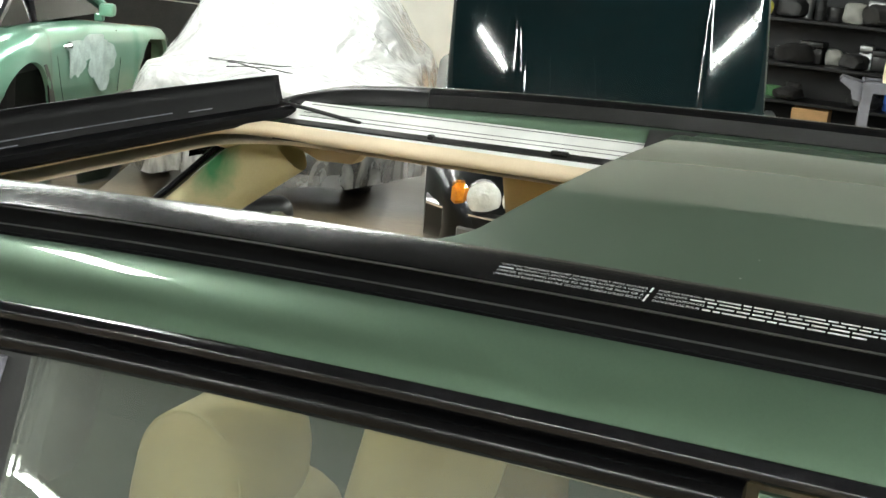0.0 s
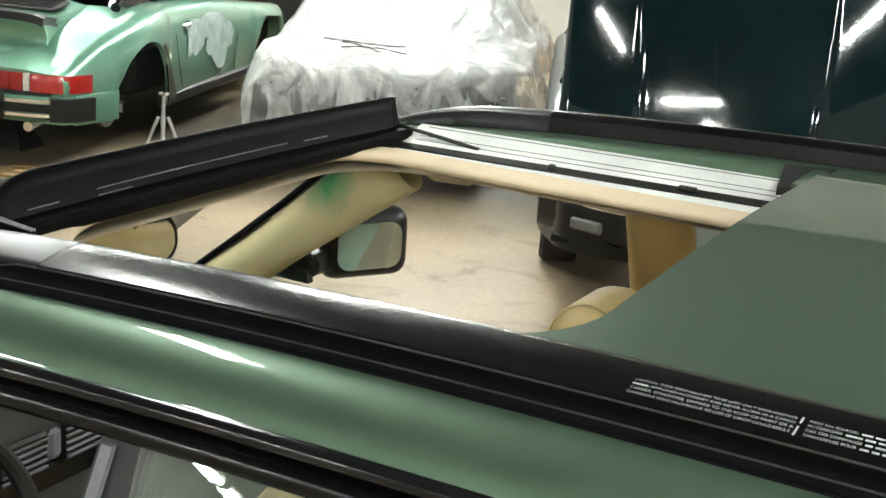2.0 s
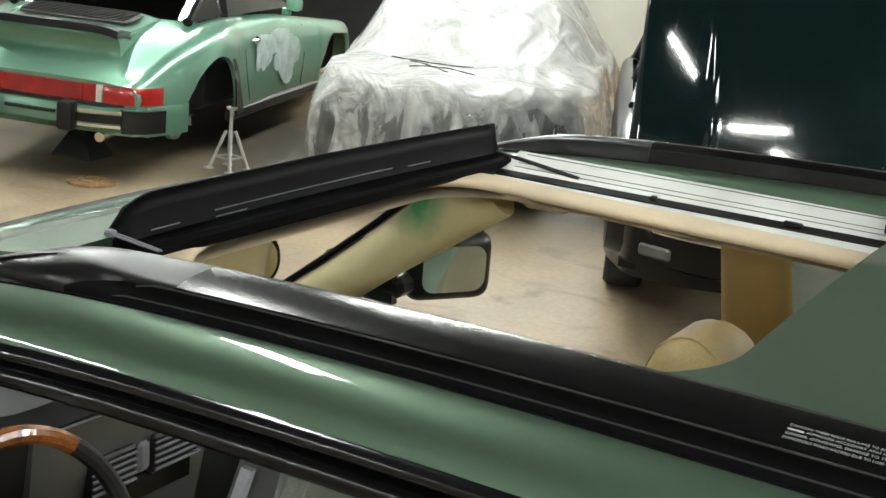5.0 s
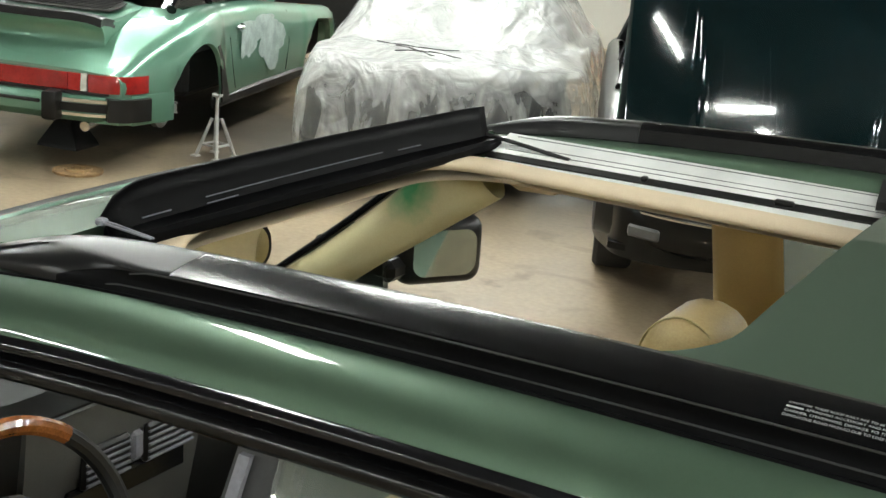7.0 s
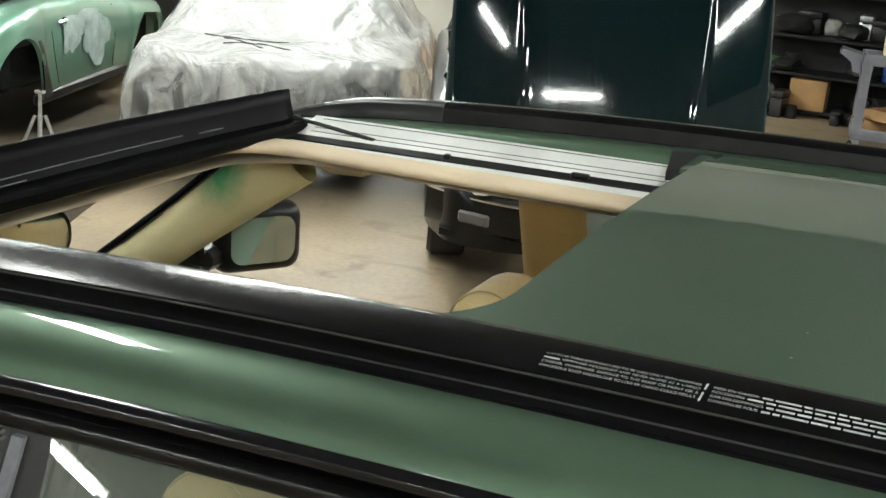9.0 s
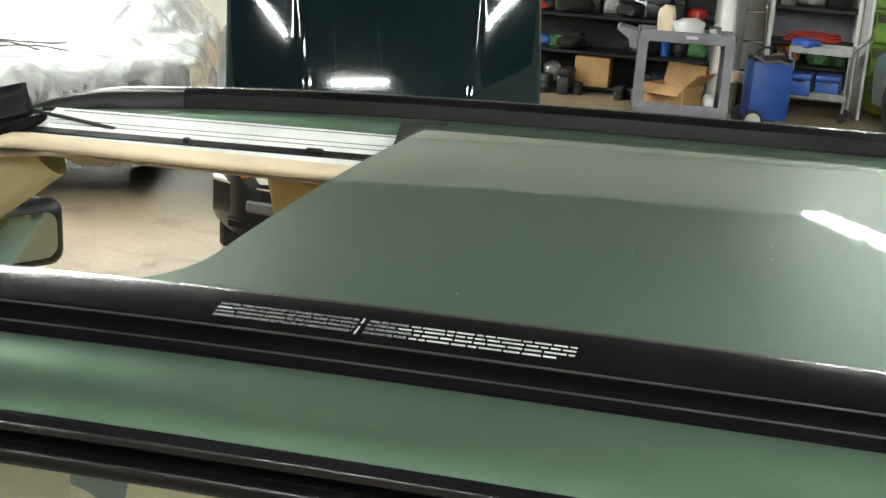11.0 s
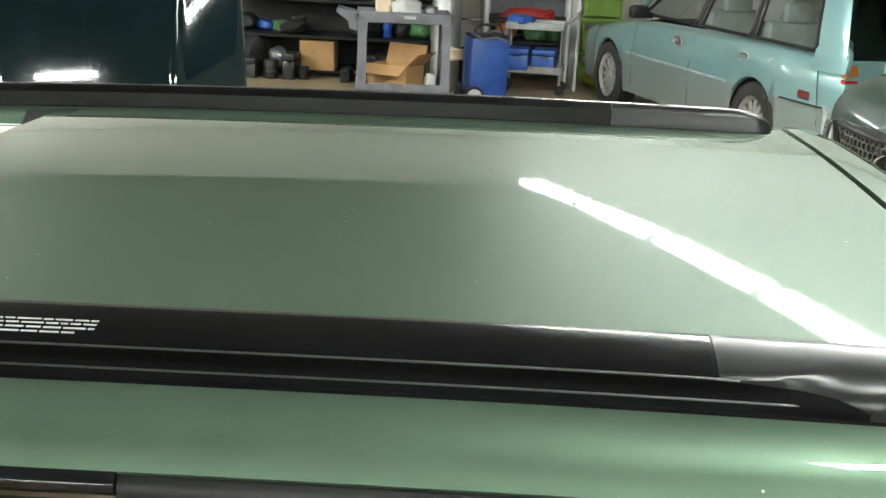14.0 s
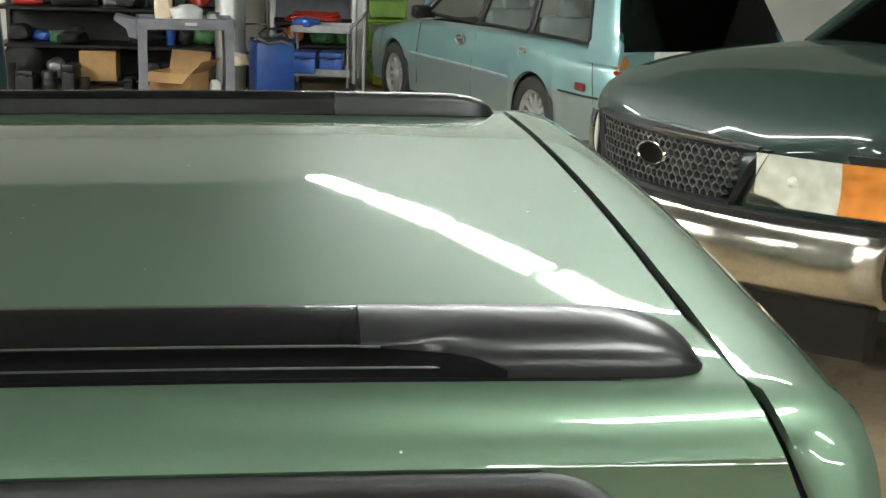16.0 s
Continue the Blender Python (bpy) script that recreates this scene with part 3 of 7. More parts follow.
def groove_row(x, side):
    sec = section_at(x)
    run = min(1.0, max(0.0, (x - 0.625) / 0.095 if x > 0 else (-0.74 - x) / 0.10))
    first = 9.3 + 6.0 * run**1.5
    row = []
    for j in range(8):
        q = min(15.99, first + (15.9 - first) * j / 7)
        (ya, ha), (yb, hb) = sec[int(q)], sec[int(q) + 1]
        row.append((x, side * (ya + (yb - ya) * (q % 1) + .0010), PZ(x) - .018 + ha + (hb - ha) * (q % 1)))
    return row


def rail_rows(xs, side):
    """The cross section of a roof rail along the car; it sinks into the roof towards both ends."""
    rows = []
    for x in xs:
        if x < 0:
            f = math.sin(min(1.0, max(0.0, (x + 1.03) / 0.22)) * math.pi / 2)
            pull = 0.035 * (1 - f)
        else:
            f = max(0.0, 1 - max(0.0, (x - 0.775) / 0.091) ** 2.6) ** 0.6
            pull = 0.0
        close = 0.62 * (1 - f) ** 1.3 if x > 0 else 0.0
        p = PZ(x) - 0.018
        row = []
        for y, h in section_at(x):
            y = y - pull * (1 if y > .56 else -.25)
            y += (0.562 - y) * close
            row.append((x, side * y, p + (h * f if h > 0 else h)))
        rows.append(row)
    return rows


def build_roof(car):
    # raised skin behind the opening, with round front corners
    bm = new_bm()
    rad = 0.11
    rows = []
    for f in steps(0, 1, 48):
        row = []
        for k in range(-22, 17):
            if k < -14:                                   # the rounded rear corner of the opening, beside the rail
                a = math.pi / 2 * (-14 - k) / 8
                y = -(0.485 - rad) - rad * math.sin(a) * 0.999
                front = X0 - rad * (1 - math.cos(a))
            else:
                y = (0.485 - rad) * k / 14 if k < 0 else FAR * k / 16
                front = X0
            x = front + (X1 - front) * f
            if k > 0 and x > 0.72:
                y *= 1 + 0.50 * ((x - 0.72) / (X1 - 0.72)) ** 2.2
            if k < 0 and x > 0.76:
                y *= 1 + 0.16 * ((x - 0.76) / (X1 - 0.76)) ** 2
            row.append((x, y, zr(x, y)))
        rows.append(row)
    slab(bm, rows, (0, 0, -0.006))
    part("roof_skin", bm, GREEN, car, sharp=40)
    # front header of the roof
    bm = new_bm()
    rows = [[(x, y, PZ(x) - 0.010 * (y / HALF) ** 2) for y in steps(-0.505, 0.505, 40)] for x in steps(-1.225, -0.962, 10)]
    slab(bm, rows, (0, 0, -0.012))
    part("roof_header", bm, GREEN, car, sharp=40)
    bm = new_bm()
    tube(bm, [(-1.232, y, PZ(-1.235) - 0.010 * (y / HALF) ** 2 - 0.002) for y in steps(-0.505, 0.505, 30)], 0.006, 6)
    part("windscreen_seal", bm, RUBBER, car, "black rubber seal along the windscreen")
    for s in (-1, 1):
        # shelf under the rail and rounded side of the roof
        bm = new_bm()
        prof = [(.449, -.044), (.4515, -.034), (.4545, -.0270), (.459, -.0225), (.466, -.0200), (.515, -.021), (.594, -.0235), (.608, -.0275), (.622, -.0345), (.633, -.0435), (.641, -.0535), (.646, -.0655), (.640, -.073)]
        reach = lambda x, z: x if x < 0.80 else 0.80 + (x - 0.80) / (X1 - 0.80) * (gap_x(z) - 0.80)
        rows = [[(reach(x, PZ(x) + h), s * y, PZ(x) + h) for y, h in prof] for x in steps(-1.30, X1, 60)]
        slab(bm, rows, (0, -s * 0.004, -0.010))
        part("roof_side", bm, GREEN, car, sharp=50)
        if s > 0:
            # the shelf runs on under the skin behind the opening
            bm = new_bm()
            slab(bm, [[(x, y, PZ(x) - .0205) for y in (.340, .400, .468)] for x in steps(X0 - .03, X1 - .012, 30)], (0, 0, -0.006))
            part("roof_shelf", bm, GREEN, car, sharp=50)
            bm = new_bm()
            slab(bm, [[(-.275, .395, PZ(-.27) - .040), (-.280, .430, PZ(-.28) - .030), (-.285, .462, PZ(-.28) - .0187)], [(-.215, .385, PZ(-.2) - .030), (-.215, .425, PZ(-.2) - .022), (-.21, .474, PZ(-.2) - .0180)]], (0, 0, -0.012))
            part("channel_end_seal", bm, RUBBER, car, "black rubber seal")
        # roof rail in three pieces
        ends = (("rail_end_cap", steps(-1.03, -0.6925, 30), RAIL_CAP, False), ("rail_bar", steps(-0.6915, 0.6135, 50), RAIL, True), ("rail_end_cap", steps(0.6145, 0.866, 44), RAIL_CAP, False))
        for name, xs, mat, groove in ends:
            bm = new_bm()
            vs = lattice(bm, rail_rows(xs, s))
            bm.faces.new(vs[0])
            bm.faces.new(vs[-1][::-1])
            bmesh.ops.recalc_face_normals(bm, faces=bm.faces[:])
            part(name, bm, mat, car, "satin black roof rail" if groove else "grey-black plastic rail end", sharp=19 if groove else 40)
        # Thin lines of brighter metal stand in for highlights on the rail's edges.
        for y, h, xa, xb in ((.5856, .0012, -0.74, 0.628), (.5876, -.0145, -0.78, 0.690)):
            bm = new_bm()
            tube(bm, [(x, s * y, PZ(x) + h - .001 * max(0.0, (x - xb + .01) / .01) ** 2 - .004 * max(0.0, (xa + .03 - x) / .03) ** 2) for x in steps(xa, xb, 60)], 0.0009, 6)
            part("rail_edge_glint", bm, EDGE_GLINT, car, "fine bright line standing in for the highlight along the rail edge")
        bm = new_bm()
        slab(bm, [groove_row(x, s) for x in steps(-0.835, 0.718, 70)], (0, -s * 0.003, 0))
        part("rail_groove", bm, DEFLECTOR, car, "matt black groove along the rail")
        bm = new_bm()
        slab(bm, [[(x, s * .5865, PZ(x) - .0215), (x, s * .5915, PZ(x) - .0212), (x, s * .5935, PZ(x) - .0250)] for x in steps(-1.0, 0.80, 40)], (0, 0, -0.004))
        part("rail_seal", bm, DEFLECTOR, car)
        # black drip moulding and door top frame
        for name, prof, mat, xa, xb in (
                ("drip_moulding", [(.640, -.066), (.649, -.066), (.654, -.071), (.655, -.077), (.650, -.082), (.640, -.084)], GLOSS_BLACK, -1.30, 0.205),
                ("door_top_seal", [(.640, -.085), (.652, -.087), (.657, -.093), (.659, -.101), (.655, -.107), (.640, -.109)], RAIL, -1.28, 0.10),
                ("quarter_window_seal", [(.640, -.069), (.6465, -.069), (.650, -.074), (.652, -.082), (.650, -.089), (.640, -.091)], RUBBER, 0.206, 0.735)):
            bm = new_bm()
            rows = [[(x, s * y, PZ(x) + h) for y, h in prof] for x in steps(xa, xb, 40)]
            if name == "quarter_window_seal":
                for a in steps(0, 1.42, 12)[1:]:
                    rows.append([(xb + (0.055 + h + .079) * math.sin(a) + 0.012 * (1 - math.cos(a)), s * (y + 0.46 * 0.055 * (1 - math.cos(a)) * 0.5), PZ(xb) - .079 - .055 + (0.055 + h + .079) * math.cos(a)) for y, h in prof])
                for d in (0.10, 0.30):
                    rows.append([(x + 0.10 * d, y + s * 0.46 * d * 0.8, z - d) for x, y, z in rows[-1]])
            vs = lattice(bm, rows)
            bm.faces.new(vs[0])
            bm.faces.new(vs[-1][::-1])
            bmesh.ops.recalc_face_normals(bm, faces=bm.faces[:])
            part(name, bm, mat, car, sharp=60)


def rounded_rect(x0, x1, hw, r, n=8):
    pts = []
    for cx, cy, a0 in ((x1 - r, hw - r, 0), (x0 + r, hw - r, 90), (x0 + r, -hw + r, 180), (x1 - r, -hw + r, 270)):
        for k in range(n + 1):
            a = radians(a0 + 90 * k / n)
            pts.append((cx + r * math.cos(a), cy + r * math.sin(a)))
    return pts


def build_sunroof(car):
    # wind deflector: a curved black blade on two arms at the front of the opening
    bm = new_bm()
    rows = []
    for y in steps(-0.435, 0.42, 40):
        q = abs(y) / 0.42
        x = -0.945 + 0.012 * q**2
        top = 0.041 * math.sqrt(max(0.02, 1 - max(0, (-y - 0.355) / 0.081) ** 2))
        zb = PZ(x) - 0.001 - 0.002 * q
        rows.append([(x + 0.012, y, zb - 0.012), (x + 0.005, y, zb + 0.006), (x + 0.001, y, zb + top * 0.5), (x - 0.003, y, zb + top)])
    slab(bm, rows, (-0.006, 0, 0.0))
    d = part("wind_deflector", bm, DEFLECTOR, car, "black plastic wind deflector standing up at the front of the opening", sharp=100)
    # Grey lines put in for the glints that run along the black blade.
    for a, b, h in ((-0.385, -0.335, 0.008), (-0.27, -0.21, 0.004), (-0.27, 0.12, 0.012), (0.16, 0.22, 0.010)):
        bm = new_bm()
        tube(bm, [(-0.9375 - 0.25 * (h - 0.018) + 0.012 * (y / 0.4) ** 2, y, PZ(-0.93) + h - 0.011) for y in steps(a, b, 10)], 0.0008, 6)
        part("deflector_glint", bm, GREYPLASTIC, d)
    bm = new_bm()
    for k in (0, 1):
        tube(bm, [(-0.925, -0.452 + 0.006 * k, PZ(-.92) + 0.004), (-0.905, -0.452 + 0.007 * k, PZ(-.90) + 0.001), (-0.850, -0.446 + 0.004 * k, PZ(-.85) - 0.010)], 0.0014, 8)
    block(bm, (-0.922, -0.449, PZ(-.92) + 0.004), (0.012, 0.012, 0.008), 0.002)
    part("deflector_arm", bm, GREYPLASTIC, d, "dull metal deflector arm")
    for s in (1,):
        bm = new_bm()
        tube(bm, [(-0.935, s * 0.416, PZ(-.94) - 0.006), (-0.86, s * 0.405, PZ(-.86) - 0.020), (-0.76, s * 0.40, PZ(-.76) - 0.040)], 0.0035, 8)
        part("deflector_arm", bm, DASH, d, "dark grey metal arm")
    # black frame, metal guides that run level under the arched roof
    level = lambda x: 1.5015 + 0.012 * (x + 0.58)
    bm = new_bm()
    vs = block(bm, (-0.925, 0, PZ(-.93) - 0.020), (0.06, 0.84, 0.02), 0.005)
    part("front_frame", bm, DEFLECTOR, car)
    for s in (1,):
        bm = new_bm()
        prof = [(.452, -.0310), (.430, -.0390), (.389, -.0525), (.387, -.0550), (.386, -.064), (.372, -.066), (.371, -.0605), (.350, -.0690)]
        rows = [[(x, s * y, level(x) + h) for y, h in prof] for x in steps(-0.90, X0 + .03, 24)]
        slab(bm, rows, (0, 0, -0.006))
        part("guide_rail", bm, ALU, car, "bright aluminium sunroof guide rail")
        bm = new_bm()
        rows = [[(x, s * y, level(x) + h) for y, h in ((.3870, -.0530), (.3705, -.0580))] for x in steps(-0.90, X0 + .03, 24)]
        slab(bm, rows, (0, 0, -0.008))
        part("guide_seal", bm, RUBBER, car, "black rubber strip")
        for y, h in ((.4440, -.0338), (.4150, -.0440), (.4015, -.0484)):
            bm = new_bm()
            tube(bm, [(x, s * y, level(x) + h) for x in steps(-0.88, X0 + .02, 12)], 0.0009, 6)
            part("guide_line", bm, MESH_GREY, car, "dark line along the guide")
        bm = new_bm()
        slab(bm, [[(x, s * y, level(x) + h) for y, h in ((.3495, -.071), (.3490, -.085))] for x in steps(-0.90, X0 + .03, 24)], (0, s * 0.003, 0))
        part("guide_skirt", bm, RUBBER, car)
        for x, w in ((-0.40, 0.03), (-0.62, 0.012)):
            bm = new_bm()
            block(bm, (x, s * 0.379, level(x) - 0.053), (w, 0.014, 0.008), 0.003)
            part("guide_clip", bm, PLASTIC_BLACK, car)
    # tan trim ring and headliner
    loop = [(x, y if y > 0 else y * 1.34) for x, y in rounded_rect(-0.915, -0.165, 0.305, 0.12, 10)]
    tx = lambda x: 1.432 + 0.014 * max(0.0, min(1.0, (-0.78 - x) / 0.13)) ** 1.5
    bm = new_bm()
    sec = [(0.047, 0.007), (0.028, 0.0065), (0.012, 0.0055), (0.004, 0.0035), (0.000, -0.001), (0.000, -0.006), (0.005, -0.011), (0.016, -0.014)]
    rows = []
    for i, (x, y) in enumerate(loop + loop[:1]):
        a, b = loop[(i - 1) % len(loop)], loop[(i + 1) % len(loop)]
        t = Vector((b[0] - a[0], b[1] - a[1], 0)).normalized()
        o = Vector((t.y, -t.x, 0))
        rows.append([Vector((x, y, tx(x) + h)) + o * e for e, h in sec])
    lattice(bm, rows)
    bmesh.ops.remove_doubles(bm, verts=bm.verts[:], dist=1e-5)
    bmesh.ops.recalc_face_normals(bm, faces=bm.faces[:])
    part("opening_trim", bm, TAN, car, "tan trim ring round the sunroof opening", sharp=100)
    # headliner sheet with the opening left free
    bm = new_bm()
    inner = [(x, y if y > 0 else y * 1.34) for x, y in rounded_rect(-0.93, -0.15, 0.32, 0.13, 10)]
    outer = []
    cx = -0.545
    for x, y in inner:
        dx, dy = x - cx, y
        k = min((0.605 if dx < 0 else 1.30) / max(abs(dx), 1e-6), 0.59 / max(abs(dy), 1e-6))
        outer.append((cx + dx * k, dy * k))
    low = lambda x, y: min(1.413, PZ(x) - 0.05) - 0.035 * max(0, (abs(y) - 0.36) / 0.23) ** 2 - 0.10 * max(0, -0.95 - x)
    lattice(bm, [[(x, y, low(x, y)) for x, y in outer + outer[:1]], [((x * .5 + u * .5), (y * .5 + v * .5), low((x + u) / 2, (y + v) / 2)) for (x, y), (u, v) in zip(outer + outer[:1], inner + inner[:1])], [(x, y, low(x, y)) for x, y in inner + inner[:1]]])
    bmesh.ops.remove_doubles(bm, verts=bm.verts[:], dist=1e-5)
    bmesh.ops.recalc_face_normals(bm, faces=bm.faces[:])
    part("headliner", bm, TAN, car, "tan fabric headliner")


def gap_x(z):
    """How far back the tailgate's shut line lies at a height."""
    return 0.881 + 0.42 * max(0.0, 1.5085 - z)


def build_hatch(car):
    stations = [(.8895, 1.5085, .000), (.912, 1.5080, .001), (.936, 1.5050, .003), (.956, 1.499, .006), (.971, 1.489, .011), (.981, 1.474, .018), (.986, 1.452, .026), (.989, 1.420, .036), (.991, 1.375, .048)]
    rows = []
    for x0, zt, cut in stations:
        half = []
        drop = zt - 1.5085
        for f in steps(0, 1, 9):
            y = 0.585 * f
            half.append((0.0, y * (1 - cut), zt - 0.0005 - 0.010 * min(1.0, y / HALF) ** 2 - 0.011 * max(0.0, (y - HALF) / 0.175) ** 1.5))
        for y, h in ((.608, -.024), (.624, -.031), (.636, -.041), (.645, -.054), (.650, -.072)):
            half.append(((0.42 - 3.6 * (x0 - 0.8895)) * -h, y - cut, zt + h))
        z_end = zt - 0.072
        for f in steps(0, 1, 9)[1:]:
            z = z_end + (0.62 - z_end) * f
            half.append(((0.42 - 3.6 * (x0 - 0.8895)) * (zt - z), side_y(z - drop * 0.5) + 0.002 - cut, z))
        rows.append([(x0 + dx, -y, z) for dx, y, z in half[::-1]] + [(x0 + dx, y, z) for dx, y, z in half[1:]])
    last = rows[-1]
    n = len(last) // 2
    face = []
    for k in range(0, n):
        a, b = Vector(last[k]), Vector(last[-1 - k])
        face.append([a.lerp(b, f) + Vector((0.05 * math.sin(math.pi * f) * min(1, (n - k) / 8), 0, 0)) for f in steps(0, 1, 12)])
    bm = new_bm()
    slab(bm, rows, (0.0, 0, -0.010))
    h = part("tailgate", bm, GREEN, car, "sage green tailgate with a dark shut line", sharp=45)
    bm = new_bm()
    lattice(bm, face)
    bmesh.ops.recalc_face_normals(bm, faces=bm.faces[:])
    part("tailgate_face", bm, GREEN, h, sharp=45)
    bm = new_bm()
    seal = []
    for dx, y, z in [(p[0] - .8895, p[1], p[2]) for p in rows[0]]:
        inn = Vector((0, -y, 1.0 - z)).normalized() * 0.016
        seal.append([(0.868 + dx, y + inn.y, z + inn.z - 0.004), (0.900 + dx, y + inn.y, z + inn.z - 0.004)])
    lattice(bm, seal)
    bmesh.ops.recalc_face_normals(bm, faces=bm.faces[:])
    part("tailgate_seal", bm, RUBBER, car, "black rubber seal in the shut line")
    bm = new_bm()
    slab(bm, [[(1.045 + (1.33 - z) * 0.30, y, z) for y in steps(-0.50, 0.50, 8)] for z in steps(1.30, 0.99, 4)], (0.006, 0, 0.0))
    part("rear_window", bm, GLASS_DARK, h)


def build_glasshouse(car):
    for s in (-1, 1):
        # B pillar
        bm = new_bm()
        rows = [[(-0.545 - 0.03 * (1.4 - z), s * (side_y(z) - 0.002), z), (-0.495 - 0.01 * (1.4 - z), s * (side_y(z) - 0.002), z)] for z in steps(1.405, 0.96, 8)]
        slab(bm, rows, (0, -s * 0.02, 0))
        part("pillar_outer", bm, RUBBER, car)
        bm = new_bm()
        rows = [[(x - 0.02 * (1.4 - z), s * (side_y(z) + 0.004), z) for x in (-0.538, -0.534, -0.530, -0.526)] for z in steps(1.392, 0.97, 8)]
        slab(bm, rows, (0, -s * 0.008, 0))
        part("pillar_strip", bm, GREYPLASTIC, car, "bright metal strip on the door pillar")
        bm = new_bm()
        rows = []
        for z in steps(1.40, 0.60, 10):
            w = (0.062 if s > 0 else 0.025) + 0.02 * (1.4 - z)
            rows.append([((-0.532 if s > 0 else -0.52) + w * math.cos(a), s * (side_y(z) - 0.032 - 0.03 * math.sin(a)), z) for a in steps(0, math.pi, 8)])
        lattice(bm, rows)
        bmesh.ops.recalc_face_normals(bm, faces=bm.faces[:])
        part("pillar_trim", bm, PILLAR_SHADED if s > 0 else DASH, car, "yellowish tan pillar trim" if s > 0 else "")
        # A pillar: painted outside, tan inside
        top, foot = Vector((-0.95, s * 0.595, 1.420)), Vector((-1.62, s * 0.615, 0.90))
        lie = (foot - top).normalized()
        wide_way = lie.cross(Vector((0, 1, 0))).normalized() * (-1 if lie.cross(Vector((0, 1, 0))).z > 0 else 1)
        bm = new_bm()
        rows = []
        for k in range(13):
            f = 0.11 + 0.89 * k / 12
            p = top.lerp(foot, f)
            half = 0.050 + 0.020 * max(0.0, 1 - f / 0.5)
            rows.append([p - wide_way * half * math.cos(a) + Vector((0, -s * 0.040 * math.sin(a), 0)) for a in steps(0, 2 * math.pi, 20)])
        lattice(bm, rows)
        bmesh.ops.recalc_face_normals(bm, faces=bm.faces[:])
        part("windscreen_pillar_trim", bm, PILLAR_SPOTTED if s > 0 else PILLAR, car, "yellowish tan windscreen pillar trim")
        if s > 0:
            edge = [top.lerp(foot, f) - wide_way * (0.057 + 0.020 * max(0.0, 1 - f / 0.5)) + Vector((0, -s * 0.015, 0)) for f in (.14, .3, .45, .6, .8, 1)]
            edge = [p if p.z > top.lerp(foot, f).z else 2 * top.lerp(foot, f) - p for p, f in zip(edge, (.14, .3, .45, .6, .8, 1))]
            bm = new_bm()
            tube(bm, edge, 0.0085, 8)
            part("windscreen_pillar", bm, GLOSS_BLACK, car, "black windscreen edge")
        # rear door glass, painted pillar, quarter glass
        for name, mat, xa, xb, off in (("rear_door_glass", GLASS_DUSTY, -0.50, 0.08, 0.0), ("painted_pillar", GREEN, 0.112, 0.21, 0.004), ("quarter_glass", GLASS_DARK, 0.225, 0.79, 0.0)):
            bm = new_bm()
            rows = []
            for z in [PZ(0.1) - (0.11 if name == "rear_door_glass" else 0.086 if name == "painted_pillar" else 0.094)] + steps(1.36, 0.96, 8):
                lean = 0.10 * (1.4 - z) if name == "quarter_glass" else 0.06 * (1.4 - z)
                cut = 0.06 * max(0, (z - 1.34) / 0.08) ** 2 if name == "quarter_glass" else 0
                rows.append([(x + lean, s * (side_y(z) + off), z) for x in steps(xa, xb - cut, 6)])
            slab(bm, rows, (0, -s * 0.005, 0))
            ob = part(name, bm, mat, car)
            if "glass" in name:
                ob.visible_shadow = False
        # rear body corner between quarter glass and tailgate
        bm = new_bm()
        rows = []
        for z in [1.4485, 1.440] + steps(1.428, 0.90, 12):
            rows.append([(x, s * (side_y(z) - 0.0045), z) for x in steps(0.795 + 0.10 * max(0, 1.4 - z) - 0.05 * max(0, (z - 1.36) / .07), gap_x(z), 6)])
        slab(bm, rows, (0, -s * 0.02, 0))
        part("rear_pillar", bm, GREEN, car)
        # door mirror
        c = Vector((-1.312, s * 0.915, 1.080))
        swing = Matrix.Rotation(radians(-s * 33), 3, "Z")
        bm = new_bm()
        vs = block(bm, (0, 0, 0), (0.09, 0.208, 0.160), 0.036, None, 4)
        for v in vs:
            if v.co.x < 0:
                v.co.y *= 0.8
                v.co.z *= 0.8
            v.co = c + swing @ v.co
        mir = part("door_mirror", bm, PLASTIC_BLACK, car, "black door mirror")
        bm = new_bm()
        prism(bm, [c + swing @ Vector((0.0462, y, z)) for y, z in rounded_rect(-0.077, 0.077, 0.053, 0.030, 6)], swing @ Vector((0.003, 0, 0)))
        part("mirror_glass", bm, MIRROR, mir, smooth=False)
        bm = new_bm()
        prism(bm, [(-1.36, s * 0.78, 1.00), (-1.60, s * 0.78, 1.00), (-1.52, s * 0.745, 1.10), (-1.32, s * 0.70, 1.20)], (0, s * 0.02, 0))
        block(bm, (-1.36, s * 0.815, 1.045), (0.06, 0.10, 0.05), 0.015)
        part("mirror_foot", bm, PLASTIC_BLACK, mir)
    # windscreen
    bm = new_bm()
    rows = []
    for k in range(9):
        f = k / 8
        x, z = -1.245 + (-1.80 + 1.245) * f, 1.375 + (0.975 - 1.375) * f
        hw = 0.56 + 0.14 * f
        rows.append([(x - 0.07 * (1 - (j / 8) ** 2) * (0.3 + 0.7 * f), hw * j / 8, z + 0.02 * f * (1 - (j / 8) ** 2)) for j in range(-8, 9)])
    slab(bm, rows, (-0.004, 0, -0.004))
    ws = part("windscreen", bm, GLASS, car)
    ws.visible_shadow = False


